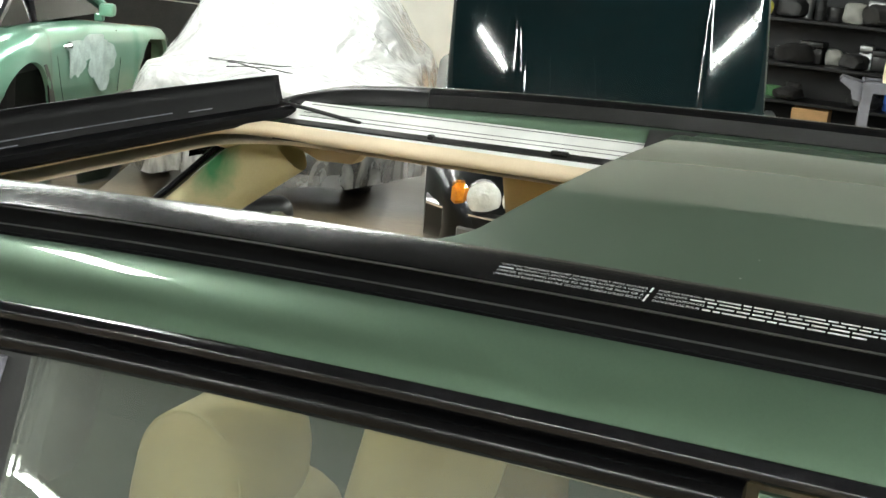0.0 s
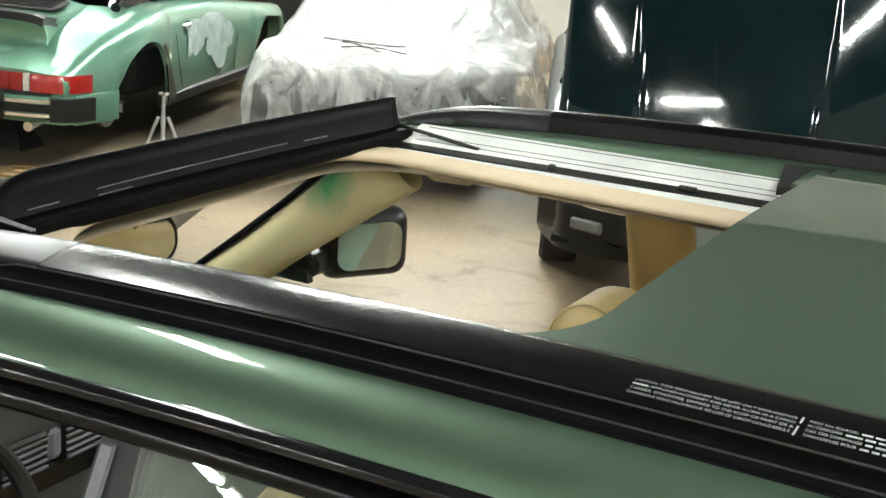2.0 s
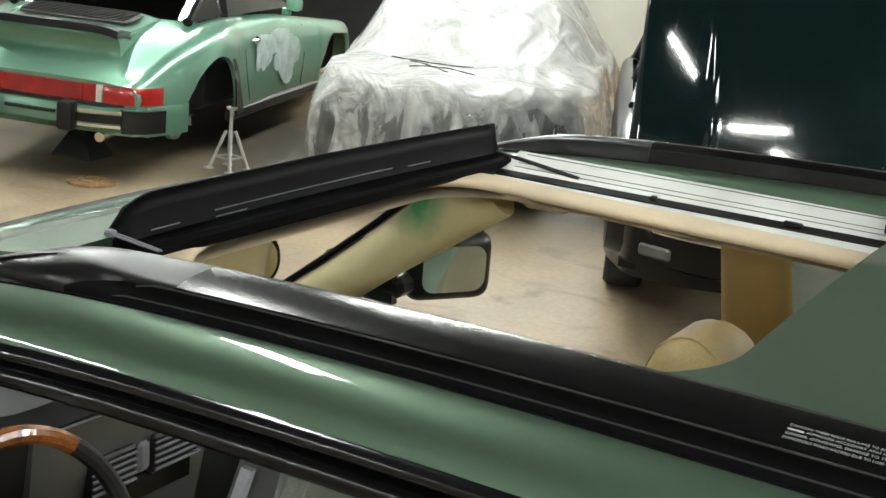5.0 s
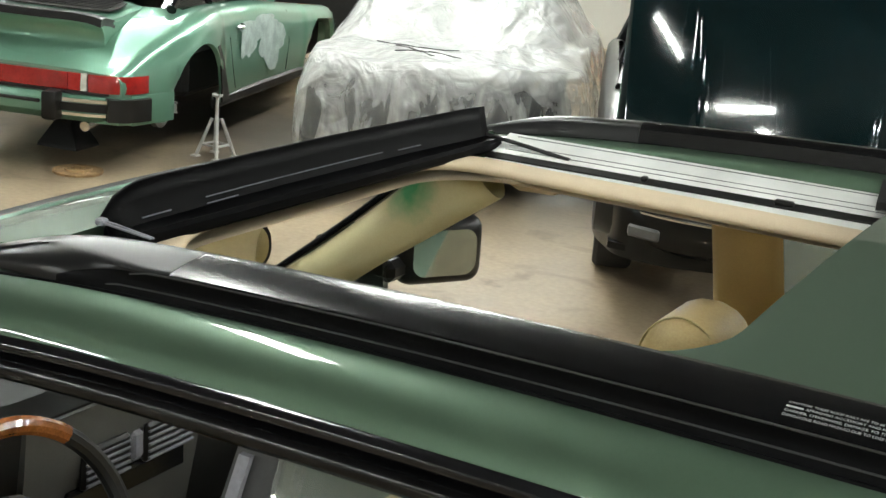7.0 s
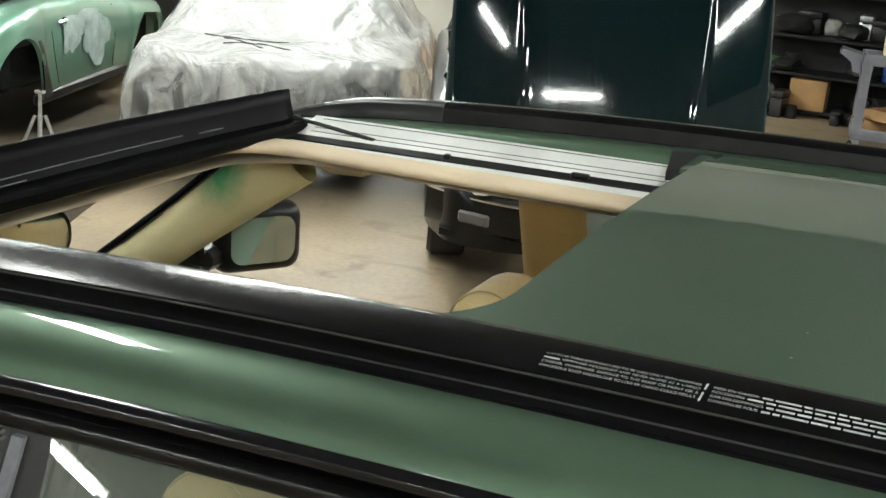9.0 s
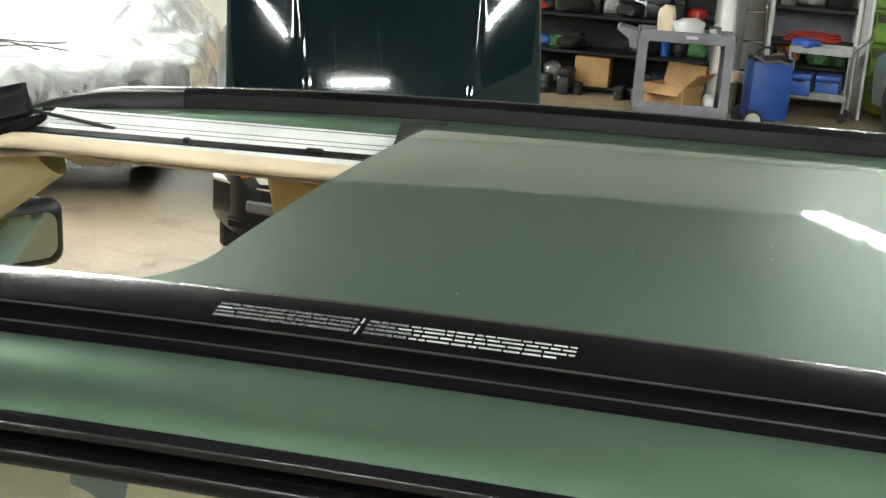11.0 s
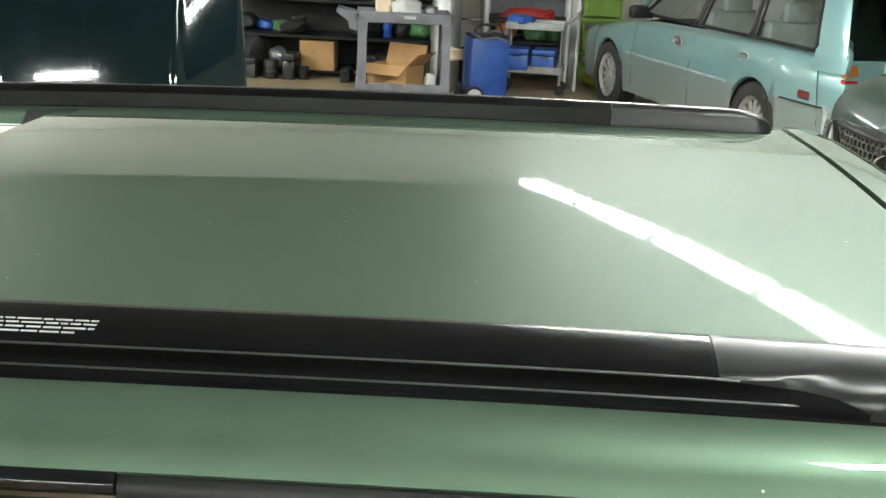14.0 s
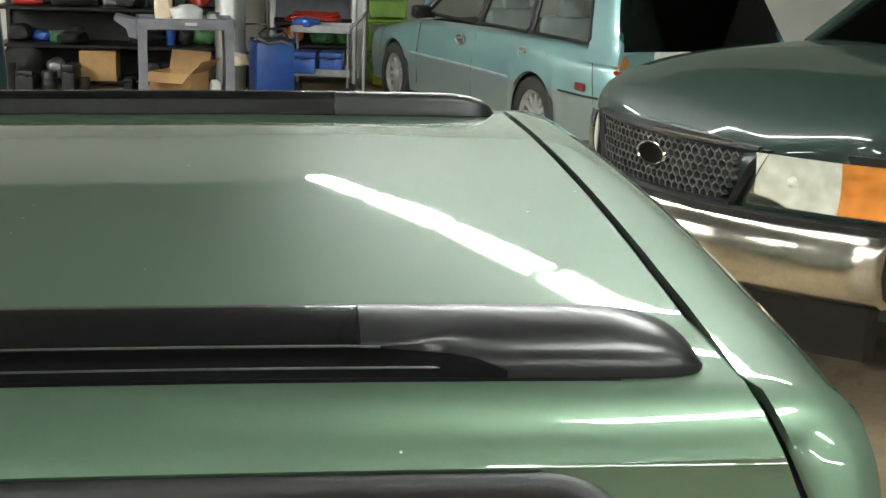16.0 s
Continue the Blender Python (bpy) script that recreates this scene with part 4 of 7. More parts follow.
def build_seat(parent_label, x, y, w=0.50, back=True):
    seat = thing("car_seat", parent_label, "car seat", STANCE @ pose(x, y, 0.42), "car seats")
    bm = new_bm()
    block(bm, (0.0, 0, 0.06), (0.50, w, 0.16), 0.05, None, 3)
    part("seat_cushion", bm, TAN_FABRIC, seat)
    bm = new_bm()
    block(bm, (0.32, 0, 0.40), (0.14, w * 0.94, 0.60), 0.055, Euler((0, radians(14), 0)).to_matrix(), 3)
    part("backrest", bm, TAN_FABRIC, seat)
    bm = new_bm()
    vs = block(bm, (0.40, 0, 0.770), (0.13, 0.25, 0.16), 0.060, Euler((0, radians(8), 0)).to_matrix(), 4)
    for v in vs:
        q = max(0, v.co.z - 0.725) / 0.13
        v.co.y *= 1 - 0.22 * q
    h = part("headrest", bm, TAN_FABRIC, seat, "tan leather headrest with a stitched seam")
    bm = new_bm()
    tube(bm, [(0.40 + 0.0655 * math.cos(a), -0.068, 0.770 + 0.081 * math.sin(a)) for a in steps(0, math.pi, 14)], 0.0018, 6)
    part("stitching", bm, PILLAR, h)
    for s in (-1, 1):
        bm = new_bm()
        tube(bm, [(0.35, s * 0.06, 0.66), (0.35, s * 0.06, 0.72)], 0.006, 8)
        part("headrest_post", bm, CHROME, seat)
    return seat


def build_interior(car):
    # dashboard
    bm = new_bm()
    rows = []
    for y in steps(-0.68, 0.68, 28):
        hood = 0.035 * math.exp(-((y + 0.36) / 0.2) ** 4)
        rows.append([(-1.82, y, 0.93), (-1.74, y, 0.965 + hood * .3), (-1.62, y, 0.985 + hood), (-1.53, y, 0.965 + hood), (-1.50, y, 0.93), (-1.52, y, 0.80), (-1.56, y, 0.62), (-1.62, y, 0.5)])
    lattice(bm, rows)
    bmesh.ops.recalc_face_normals(bm, faces=bm.faces[:])
    dash = part("dashboard", bm, DASH, car, "dark grey dashboard")
    bm = new_bm()
    slab(bm, [[(x, y, z) for y in steps(-0.09, 0.36, 8)] for x, z in ((-1.490, 0.925), (-1.500, 0.83), (-1.52, 0.72), (-1.55, 0.58))], (-0.02, 0, 0))
    cp = part("centre_panel", bm, DASH_MID, dash, "grey-green centre console panel")
    for ya, yb in ((0.03, 0.145), (0.185, 0.315)):
        bm = new_bm()
        block(bm, (-1.492, (ya + yb) / 2, 0.805), (0.016, yb - ya, 0.085), 0.006, Euler((0, radians(6), 0)).to_matrix())
        v = part("air_vent", bm, PLASTIC_BLACK, cp, "black air vent")
        for k in range(5):
            bm = new_bm()
            block(bm, (-1.481, (ya + yb) / 2, 0.777 + 0.0138 * k), (0.006, yb - ya - 0.008, 0.005), 0.001)
            part("vent_slat", bm, GREYPLASTIC, v)
    bm = new_bm()
    block(bm, (-1.489, 0.165, 0.812), (0.014, 0.032, 0.06), 0.008)
    part("hazard_button", bm, GREYPLASTIC, cp)
    bm = new_bm()
    block(bm, (-1.50, 0.15, 0.745), (0.018, 0.30, 0.05), 0.006)
    part("radio", bm, GLOSS_BLACK, cp)
    # steering wheel: wood and leather rim
    c, ax = Vector((-1.24, -0.30, 0.885)), Vector((0.92, 0, 0.40)).normalized()
    u = Vector((0, 1, 0))
    v = ax.cross(u)
    arc = lambda a: c + 0.185 * (math.cos(a) * u + math.sin(a) * v)
    wheel_root = new("steering_wheel")
    wheel_root.empty_display_size = 0.1
    wheel_root.parent = car
    sgn = 1 if v.z > 0 else -1
    for name, mat, a0, a1 in (("wood_rim", WOOD, 48, 132), ("leather_rim", RUBBER, 132, 228), ("wood_rim", WOOD, 228, 312), ("leather_rim", RUBBER, -48, 48)):
        bm = new_bm()
        tube(bm, [arc(sgn * radians(a)) for a in steps(a0, a1, 14)], 0.0155, 10)
        part(name, bm, mat, wheel_root)
    bm = new_bm()
    lathe(bm, c - ax * 0.06, ax, [(0, 0.07), (0.03, 0.085), (0.05, 0.06)], 20)
    for a in (0, 180, 270):
        p = arc(sgn * radians(a))
        tube(bm, [c - ax * 0.04, c.lerp(p, 0.5) - ax * 0.025, p], [0.03, 0.02, 0.015], 8)
    part("hub", bm, RUBBER, wheel_root)
    # cowl over the instruments, floor, mirror, visors, grab handles
    bm = new_bm()
    lathe(bm, (-1.62, -0.36, 0.965), (1, 0, 0), [(0, 0.15), (0.12, 0.15), (0.12, 0.135), (0.02, 0.13)], 24)
    part("instrument_cowl", bm, RUBBER, dash)
    bm = new_bm()
    block(bm, (-0.4, 0, 0.36), (3.0, 1.46, 0.05))
    part("cabin_floor", bm, DARK, car, smooth=False)
    lean = pose(-1.120, -0.075, 1.318, 0, -4, -14)
    bm = new_bm()
    prism(bm, [lean @ Vector((-0.02, y, z)) for y, z in rounded_rect(-0.125, 0.125, 0.040, 0.036, 8)], lean.to_3x3() @ Vector((0.030, 0, 0)))
    rv = part("rear_view_mirror", bm, PLASTIC_BLACK, car, "black-rimmed rear-view mirror")
    bm = new_bm()
    prism(bm, [lean @ Vector((0.011, y, z)) for y, z in rounded_rect(-0.117, 0.117, 0.033, 0.030, 8)], lean.to_3x3() @ Vector((0.003, 0, 0)))
    part("mirror_glass", bm, MIRROR, rv, smooth=False)
    for s in (-1, 1):
        bm = new_bm()
        pts = [(-0.99, 1.395), (-0.98, 1.362), (-0.93, 1.342), (-0.86, 1.345), (-0.83, 1.375), (-0.83, 1.395)]
        prism(bm, [(x, s * 0.595, z) for x, z in pts], (0, -s * 0.035, 0))
        part("grab_handle", bm, TAN, car, "tan grab handle below the headliner")



def printed(parent, text, x0, width, inner, size=0.0043):
    """A line of raised white print on the outer face of the near roof rail."""
    cu = bpy.data.curves.new("caution_print", "FONT")
    cu.body, cu.size = text, size
    tmp = bpy.data.objects.new("caution_print", cu)
    scene.collection.objects.link(tmp)
    bpy.context.view_layer.update()
    me = bpy.data.meshes.new_from_object(tmp.evaluated_get(bpy.context.evaluated_depsgraph_get()))
    bpy.data.objects.remove(tmp)
    wide = max(v.co.x for v in me.vertices)
    for v in me.vertices:
        x = x0 + v.co.x * width / wide
        y, z = rail_face(inner - v.co.y, x)
        v.co = (x, -y, z + 0.0004)
    me.materials.append(LETTER)
    ob = new("caution_print", me)
    ob.parent = parent


def rail_face(y, x):
    """Height of the rail's printed face at a distance from the car's middle."""
    h = float(np.interp(y, [p[0] for p in RAIL_SECTION[4:9]], [p[1] for p in RAIL_SECTION[4:9]]))
    return y, PZ(x) - 0.018 + h


def bar(car, q):
    bm = new_bm()
    bm.faces.new([bm.verts.new(p) for p in q])
    part("print_bar", bm, LETTER, car, smooth=False)


def build_print(car):
    left = ("CAUTION: THESE ROOF RAILS ARE TO BE USED ONLY WITH ANOTHER", "APPROVED ACCESSORY AND NEVER ALONE AS A CARGO",
            "CARRIER. OTHERWISE, DAMAGE TO THE ROOF OR PAINT OR A", "DANGEROUS ROAD HAZARD DUE TO LOSS OF CARGO COULD RESULT.")
    right = ("MISE EN GARDE:", "ACCESSOIRE", "CAR DES DOMMAGES", "DANGEREUSE POUR")
    rng = random.Random(8)
    for k in range(4):
        inner = 0.5595 + 0.0054 * k
        lead = 0.0135 if k == 1 else 0.0
        printed(car, left[k], -0.118 + lead, 0.116 - lead, inner)
        w = 0.0023 * len(right[k])
        printed(car, right[k], 0.006, w, inner)
        spans = [(-0.118, -0.106)] if k == 1 else []
        x, end = 0.006 + w + 0.002, 0.168 if k < 3 else 0.155
        while x < end - 0.004:
            d = min(end - x, rng.uniform(0.004, 0.018))
            spans.append((x, x + d))
            x += d + 0.0017
        for a, b in spans:
            q = [Vector((xx, -yy, zz + 0.0004)) for xx, (yy, zz) in ((a, rail_face(inner, a)), (b, rail_face(inner, b)), (b, rail_face(inner - 0.0022, b)), (a, rail_face(inner - 0.0022, a)))]
            bar(car, q)
    q = [Vector((xx, -yy, zz + 0.0004)) for xx, (yy, zz) in ((-0.0005, rail_face(0.5775, 0)), (0.001, rail_face(0.5775, 0)), (0.002, rail_face(0.555, 0)), (0.0005, rail_face(0.555, 0)))]
    bar(car, q)


def build_suv():
    car = thing("sport_utility_car", "sage green sport utility car with open sunroof and black roof rails", "car", STANCE)
    build_roof(car)
    build_sunroof(car)
    build_hatch(car)
    build_glasshouse(car)
    build_interior(car)
    build_print(car)
    low = new("lower_body")
    low.parent = car
    low.location = (-3.15, 0, 0)
    low.empty_display_size = 0.1
    shell("body_shell", GREEN, low, 4.40, (
        ([0, .1, .5, 1.2, 3.6, 4.2, 4.40], [.62, .74, .82, .835, .835, .80, .74]),
        ([0, .1, .6, 1.25, 3.0, 4.2, 4.40], [.55, .68, .82, .90, .94, .93, .86]),
        ([0, .1, .6, 1.2, 1.35, 3.0, 4.2, 4.40], [.60, .76, .92, .99, .97, .97, .96, .90])), (0.85, 3.38), (1.2, 4.3))
    for u in (0.85, 3.38):
        for s in (-1, 1):
            w = new("wheel")
            w.parent = car
            w.matrix_local = STANCE.inverted() @ pose(-3.10 + u, YC + 0.017 + s * 0.73, 0.325)
            w.empty_display_size = 0.1
            wheel(w, (0, 0, 0), s, 0.325, 0.21)
    build_seat("tan leather front passenger car seat", -0.90, 0.36)
    build_seat("tan leather driver's car seat", -0.90, -0.36)
    build_seat("tan leather rear car seat", -0.02, -0.36, 0.60)
    build_seat("tan leather rear car seat", -0.02, 0.36, 0.60)
    return car


build_suv()


# ---- vehicles round about ----
def heading(x, y, rear):
    """The pose of a car whose nose is at x, y and whose tail points along rear; its own x runs from nose to tail."""
    return pose(x, y, 0, 0, 0, math.degrees(math.atan2(rear[1], rear[0])))


def glasshouse(car, paint, pane_mat, u, zb, zr_, wb, wr, posts, bow=0.05, post_mat=None, rear_mat=None, rear_pane=None):
    """Roof, pillars and panes; u: windscreen foot, roof front, roof rear, rear window foot."""
    u0, u1, u2, u3 = u
    bm = new_bm()
    rows = [[(x, wr * j / 8, zr_ - 0.05 * (j / 8) ** 4 - bow * ((x - (u1 + u2) / 2) / ((u2 - u1) / 2)) ** 2 * 0.6) for j in range(-8, 9)] for x in steps(u1, u2, 10)]
    slab(bm, rows, (0, 0, -0.03))
    part("roof", bm, paint, car)
    edge = lambda x: zr_ - 0.05 - bow * 0.6 * ((x - (u1 + u2) / 2) / ((u2 - u1) / 2)) ** 2

    def spine(a, b, s):
        return Vector((a, s * wb, zb)), Vector((b, s * wr, edge(b)))
    sides = [(u0, u1)] + list(posts) + [(u3, u2)]
    for s in (-1, 1):
        for k, (a, b) in enumerate(sides):
            p, q = spine(a, b, s)
            bm = new_bm()
            mid = p.lerp(q, 0.5) + Vector((0, s * 0.015, 0.02 if k in (0, len(sides) - 1) else 0))
            tube(bm, [p, mid, q], 0.034 if k in (0, len(sides) - 1) else 0.026, 8)
            part("pillar", bm, rear_mat if rear_mat and k == len(sides) - 1 else paint if k in (0, len(sides) - 1) else (post_mat or GLOSS_BLACK), car)
        for (a, b), (c, d) in zip(sides, sides[1:]):
            p, q = spine(a, b, s)
            r, t = spine(c, d, s)
            bm = new_bm()
            slab(bm, [[p.lerp(q, f), r.lerp(t, f)] for f in (0.0, 0.5, 1.0)], (0, -s * 0.005, 0))
            g = part("side_window", bm, pane_mat, car, smooth=False)
            g.visible_shadow = False
    for name, a, b in (("windscreen", u0, u1), ("rear_window", u3, u2)):
        bm = new_bm()
        p, q = spine(a, b, 1)
        out = -1 if name == "windscreen" else 1
        rows = [[(x + out * 0.10 * (1 - (j / 6) ** 2), y * j / 6, z + 0.01) for j in range(-6, 7)] for x, y, z in (tuple(p.lerp(q, f)) for f in (0, .33, .66, 1.0))]
        slab(bm, rows, (0, 0, -0.005))
        g = part(name, bm, rear_pane if rear_pane and name == "rear_window" else pane_mat, car)
        g.visible_shadow = False


def put_wheels(car, us, v, r=0.32, skip=(), rim=None, spokes=7):
    for u in us:
        for s in (-1, 1):
            if (u, s) in skip:
                continue
            w = new("wheel")
            w.parent, w.location, w.empty_display_size = car, (u, s * v, r), 0.1
            wheel(w, (0, 0, 0), s, r, 0.2, spokes, rim)


def inner_mass(car, a, b, w, z0=0.2, z1=0.62):
    bm = new_bm()
    block(bm, ((a + b) / 2, 0, (z0 + z1) / 2), (b - a, 2 * w, z1 - z0), 0.04)
    part("underbody", bm, DARK, car)


def seam(car, pts, mat=None, r=0.004, name="shut_line"):
    bm = new_bm()
    tube(bm, pts, r, 6)
    part(name, bm, mat or RUBBER, car)


def body_of(name, mat, parent, tables, n, wheels, radius, hub, sill, hole, label=""):
    """A rounded car body: fender crowns, a deck between them and round wheel arches with rolled lips."""
    us = tables[0]
    w, zs, zc, zi, zt = (curve_of(us, t) for t in tables[1:6])
    rows = []
    for u in steps(us[0], us[-1], n):
        ww, s_, c_, i_, t_ = w(u), zs(u), zc(u), zi(u), zt(u)
        z0 = sill(u)
        for c in wheels:
            d = abs(u - c)
            if d < radius:
                z0 = max(z0, hub + math.sqrt(radius**2 - d * d))
            if d < radius + 0.09:
                ww += 0.014 * (1 - max(0.0, (d - radius) / 0.09)) * (1 if d > radius - 0.1 else 0.8)
        z0 = min(z0, s_ - 0.05)
        zm = max(z0 + 0.01, min(0.52, s_ - 0.03))
        half = [(ww * 0.965, z0), (ww * 0.985, z0 * 0.6 + zm * 0.4), (ww, zm), (ww * 0.993, zm * 0.5 + s_ * 0.5), (ww * 0.965, s_), (ww * 0.915, s_ * 0.5 + c_ * 0.5 + 0.010),
                (ww * 0.84, c_ - 0.002), (ww * 0.76, c_ * 0.85 + i_ * 0.15), (ww * 0.60, i_), (ww * 0.40, i_ * 0.55 + t_ * 0.45), (ww * 0.2, t_ * 0.85 + i_ * 0.15), (0.0, t_)]
        rows.append([(u, -v, z) for v, z in half] + [(u, v, z) for v, z in half[-2::-1]])
    bm = new_bm()
    vs = lattice(bm, rows)
    bmesh.ops.delete(bm, geom=[f for f in bm.faces if hole[0] < f.calc_center_median().x < hole[1] and abs(f.calc_center_median().y) < hole[2] and f.calc_center_median().z > hole[3]], context="FACES")
    bm.faces.new(vs[0])
    bm.faces.new(vs[-1][::-1])
    bmesh.ops.recalc_face_normals(bm, faces=bm.faces[:])
    return part(name, bm, mat, parent, label, sharp=55)


def build_sports_car():
    car = thing("sports_car", "mint green classic sports car on stands with patchy primer doors", "car", pose(-7.432, 9.288, 0.008, 0, 0, -70.4))
    us = [-.42, -.22, .10, .6, 1.0, 1.4, 1.8, 2.4, 2.9, 3.2, 3.5, 3.8, 4.0, 4.13, 4.20]
    tab = (us, [.45, .60, .70, .765, .765, .76, .76, .765, .79, .83, .84, .80, .745, .70, .665],
           [.48, .58, .66, .71, .74, .77, .80, .83, .85, .85, .815, .735, .65, .595, .57],
           [.52, .63, .72, .775, .81, .845, .88, .905, .925, .92, .88, .795, .695, .62, .59],
           [.50, .60, .66, .705, .76, .835, .895, .925, .945, .95, .925, .845, .735, .64, .60],
           [.51, .61, .67, .715, .775, .855, .92, .945, .955, .965, .945, .865, .755, .65, .605])
    body_of("body_shell", MINT, car, tab, 150, (0.66, 3.40), 0.41, 0.31, lambda u: 0.26 + 0.05 * max(0.0, u - 3.6), (1.45, 3.30, 0.60, 0.86))
    glasshouse(car, MINT, GLASS_DARK, (1.42, 2.0, 2.78, 3.46), 0.93, 1.30, 0.63, 0.48, [(2.85, 2.72)], 0.04, rear_mat=GLOSS_BLACK)
    inner_mass(car, 0.7, 3.0, 0.55, 0.28, 0.62)
    inner_mass(car, 3.0, 4.0, 0.42, 0.34, 0.60)
    inner_mass(car, 0.1, 0.95, 0.56, 0.30, 0.62)
    w = curve_of(us, tab[1])
    # tail lamp band
    yz = lambda v: (4.215 - 0.10 * (abs(v) / .66) ** 4)
    for name, a, b, mat in (("reflector_band", -0.325, 0.325, LENS_RED), ("tail_lamp", 0.33, 0.405, LENS_RED), ("reversing_lens", 0.408, 0.445, LENS_CLEAR), ("tail_lamp", -0.60, -0.33, LENS_RED)):
        bm = new_bm()
        slab(bm, [[(yz(v) + 0.032 - 0.10 * max(0, z - 0.53), v, z) for v in steps(a, b, 8)] for z in (0.480, 0.53, 0.585)], (-0.05, 0, 0))
        part(name, bm, mat, car)
    # outer lamps that wrap round the corners
    turn = [(4.238, 0.448), (4.236, 0.54), (4.222, 0.60), (4.195, 0.648), (4.15, 0.690), (4.09, 0.722), (4.03, 0.744)]
    for s in (-1, 1):
        bm = new_bm()
        slab(bm, [[(u - k * 0.8, s * (v + 0.010 - k * 0.3), z) for u, v in turn] for z, k in ((0.480, 0), (0.53, 0), (0.56, 0.004), (0.585, 0.012))], (-0.03, -s * 0.02, 0))
        part("tail_lamp", bm, LENS_RED, car, "red tail lamp wrapped round the corner")
        bm = new_bm()
        slab(bm, [[(u + 0.03, s * (v + 0.03), z) for u, v in [(4.235, 0.575), (4.21, 0.635), (4.17, 0.685), (4.10, 0.725), (4.02, 0.756)]] for z in (0.315, 0.33, 0.43, 0.452)], (-0.05, -s * 0.04, 0))
        part("bumper_corner_pad", bm, PLASTIC_BLACK, car, "black rubber bumper corner")
    bm = new_bm()
    slab(bm, [[(yz(v) + 0.045, v, z) for v in steps(-0.64, 0.64, 16)] for z in (0.462, 0.477)], (-0.04, 0, 0))
    part("lamp_surround", bm, RUBBER, car)
    # bumper with black pads, wrapping round to the arches
    edge = [(yz(v), v) for v in steps(-0.64, 0.64, 24)]
    wrap = [(u, w(u) + 0.005) for u in (3.80, 3.86, 3.94, 4.02, 4.09, 4.14)]
    path = [(u, -v) for u, v in wrap] + edge + [(u, v) for u, v in wrap[::-1]]
    bm = new_bm()
    rows = []
    for d, z in ((0.00, 0.468), (0.05, 0.455), (0.065, 0.42), (0.06, 0.34), (0.02, 0.295), (-0.02, 0.285)):
        rows.append([(u + d * (1 if abs(v) < .645 else .1), v + math.copysign(d * 0.06, v) * (abs(v) > .5), z) for u, v in path])
    slab(bm, rows, (-0.03, 0, 0))
    part("bumper", bm, MINT, car)
    for a, b, z, h, mat, nm in ((0.30, 0.60, 0.430, 0.022, CHROME, "bumper_strip"), (0.30, 0.62, 0.388, 0.05, PLASTIC_BLACK, "rubber_strip"), (0.30, 0.58, 0.345, 0.018, CHROME, "bumper_strip")):
        for s in (-1, 1):
            bm = new_bm()
            slab(bm, [[(yz(v) + 0.085, s * v, zz) for v in steps(a, b, 8)] for zz in (z - h / 2, z + h / 2)], (-0.03, 0, 0))
            part(nm, bm, mat, car)
    for s in (-1, 1):
        bm = new_bm()
        block(bm, (yz(0.26) + 0.09, s * 0.26, 0.39), (0.10, 0.10, 0.18), 0.022, None, 2)
        part("bumper_guard", bm, PLASTIC_BLACK, car)
    bm = new_bm()
    block(bm, (yz(0) + 0.066, 0.0, 0.40), (0.02, 0.34, 0.022), 0.005)
    part("bumper_slot", bm, RUBBER, car)
    # engine lid with a sunken grille and a raised black-lipped tail
    bm = new_bm()
    slab(bm, [[(x - 0.05 * (j / 8) ** 2, 0.47 * j / 8 * k, z - 0.018 * (j / 8) ** 4) for j in range(-8, 9)] for x, z, k in ((3.40, 0.972, .92), (3.52, 0.958, .96), (3.66, 0.935, 1.0), (3.80, 0.905, 1.0), (3.92, 0.888, .98), (4.02, 0.886, .95), (4.10, 0.882, .93))], (0, 0, -0.02))
    lid = part("engine_lid", bm, MINT, car)
    bm = new_bm()
    rows = []
    for f in steps(0, 1, 8):
        rows.append([(4.10 - 0.24 * f + 0.325 * f**2 - 0.05 * (j / 8) ** 2, 0.44 * j / 8 * (1 + 0.04 * f), 0.875 - 0.265 * f - 0.012 * (j / 8) ** 4) for j in range(-8, 9)])
    slab(bm, rows, (-0.02, 0, 0))
    part("lid_rear_panel", bm, MINT, lid)
    for s in (-1, 1):
        bm = new_bm()
        prism(bm, [(u, s * v, z) for u, v, z in ((3.60, 0.455, 0.925), (3.80, 0.445, 0.895), (4.03, 0.425, 0.872), (4.00, 0.425, 0.80), (4.02, 0.43, 0.70), (4.10, 0.44, 0.62), (3.98, 0.45, 0.68), (3.80, 0.46, 0.79))], (0, s * 0.018, 0))
        part("lid_side", bm, MINT, lid)
    bm = new_bm()
    slab(bm, [[(x + 0.02 * (1 - (j / 10) ** 2), 0.40 * j / 10 * k, z) for j in range(-10, 11)] for x, z, k in ((3.55, 0.962, 0.78), (3.60, 0.955, 0.98), (3.72, 0.934, 1.0), (3.80, 0.916, 0.92))], (0, 0, -0.006))
    part("engine_grille", bm, DARK, lid, "dark engine grille recess")
    for k in range(7):
        bm = new_bm()
        block(bm, (3.585 + 0.033 * k, 0, 0.9645 - 0.0058 * k), (0.010, 0.72, 0.008), 0.002)
        part("grille_slat", bm, DARK, lid)
    bm = new_bm()
    slab(bm, [[(x - 0.05 * (j / 10) ** 2, 0.455 * j / 10, z - 0.03 * (abs(j) / 10) ** 6) for j in range(-10, 11)] for x, z in ((3.90, 0.893), (3.99, 0.918), (4.07, 0.930), (4.115, 0.922))], (0.014, 0, -0.045))
    part("spoiler_lip", bm, PLASTIC_BLACK, lid, "black rubber spoiler lip")
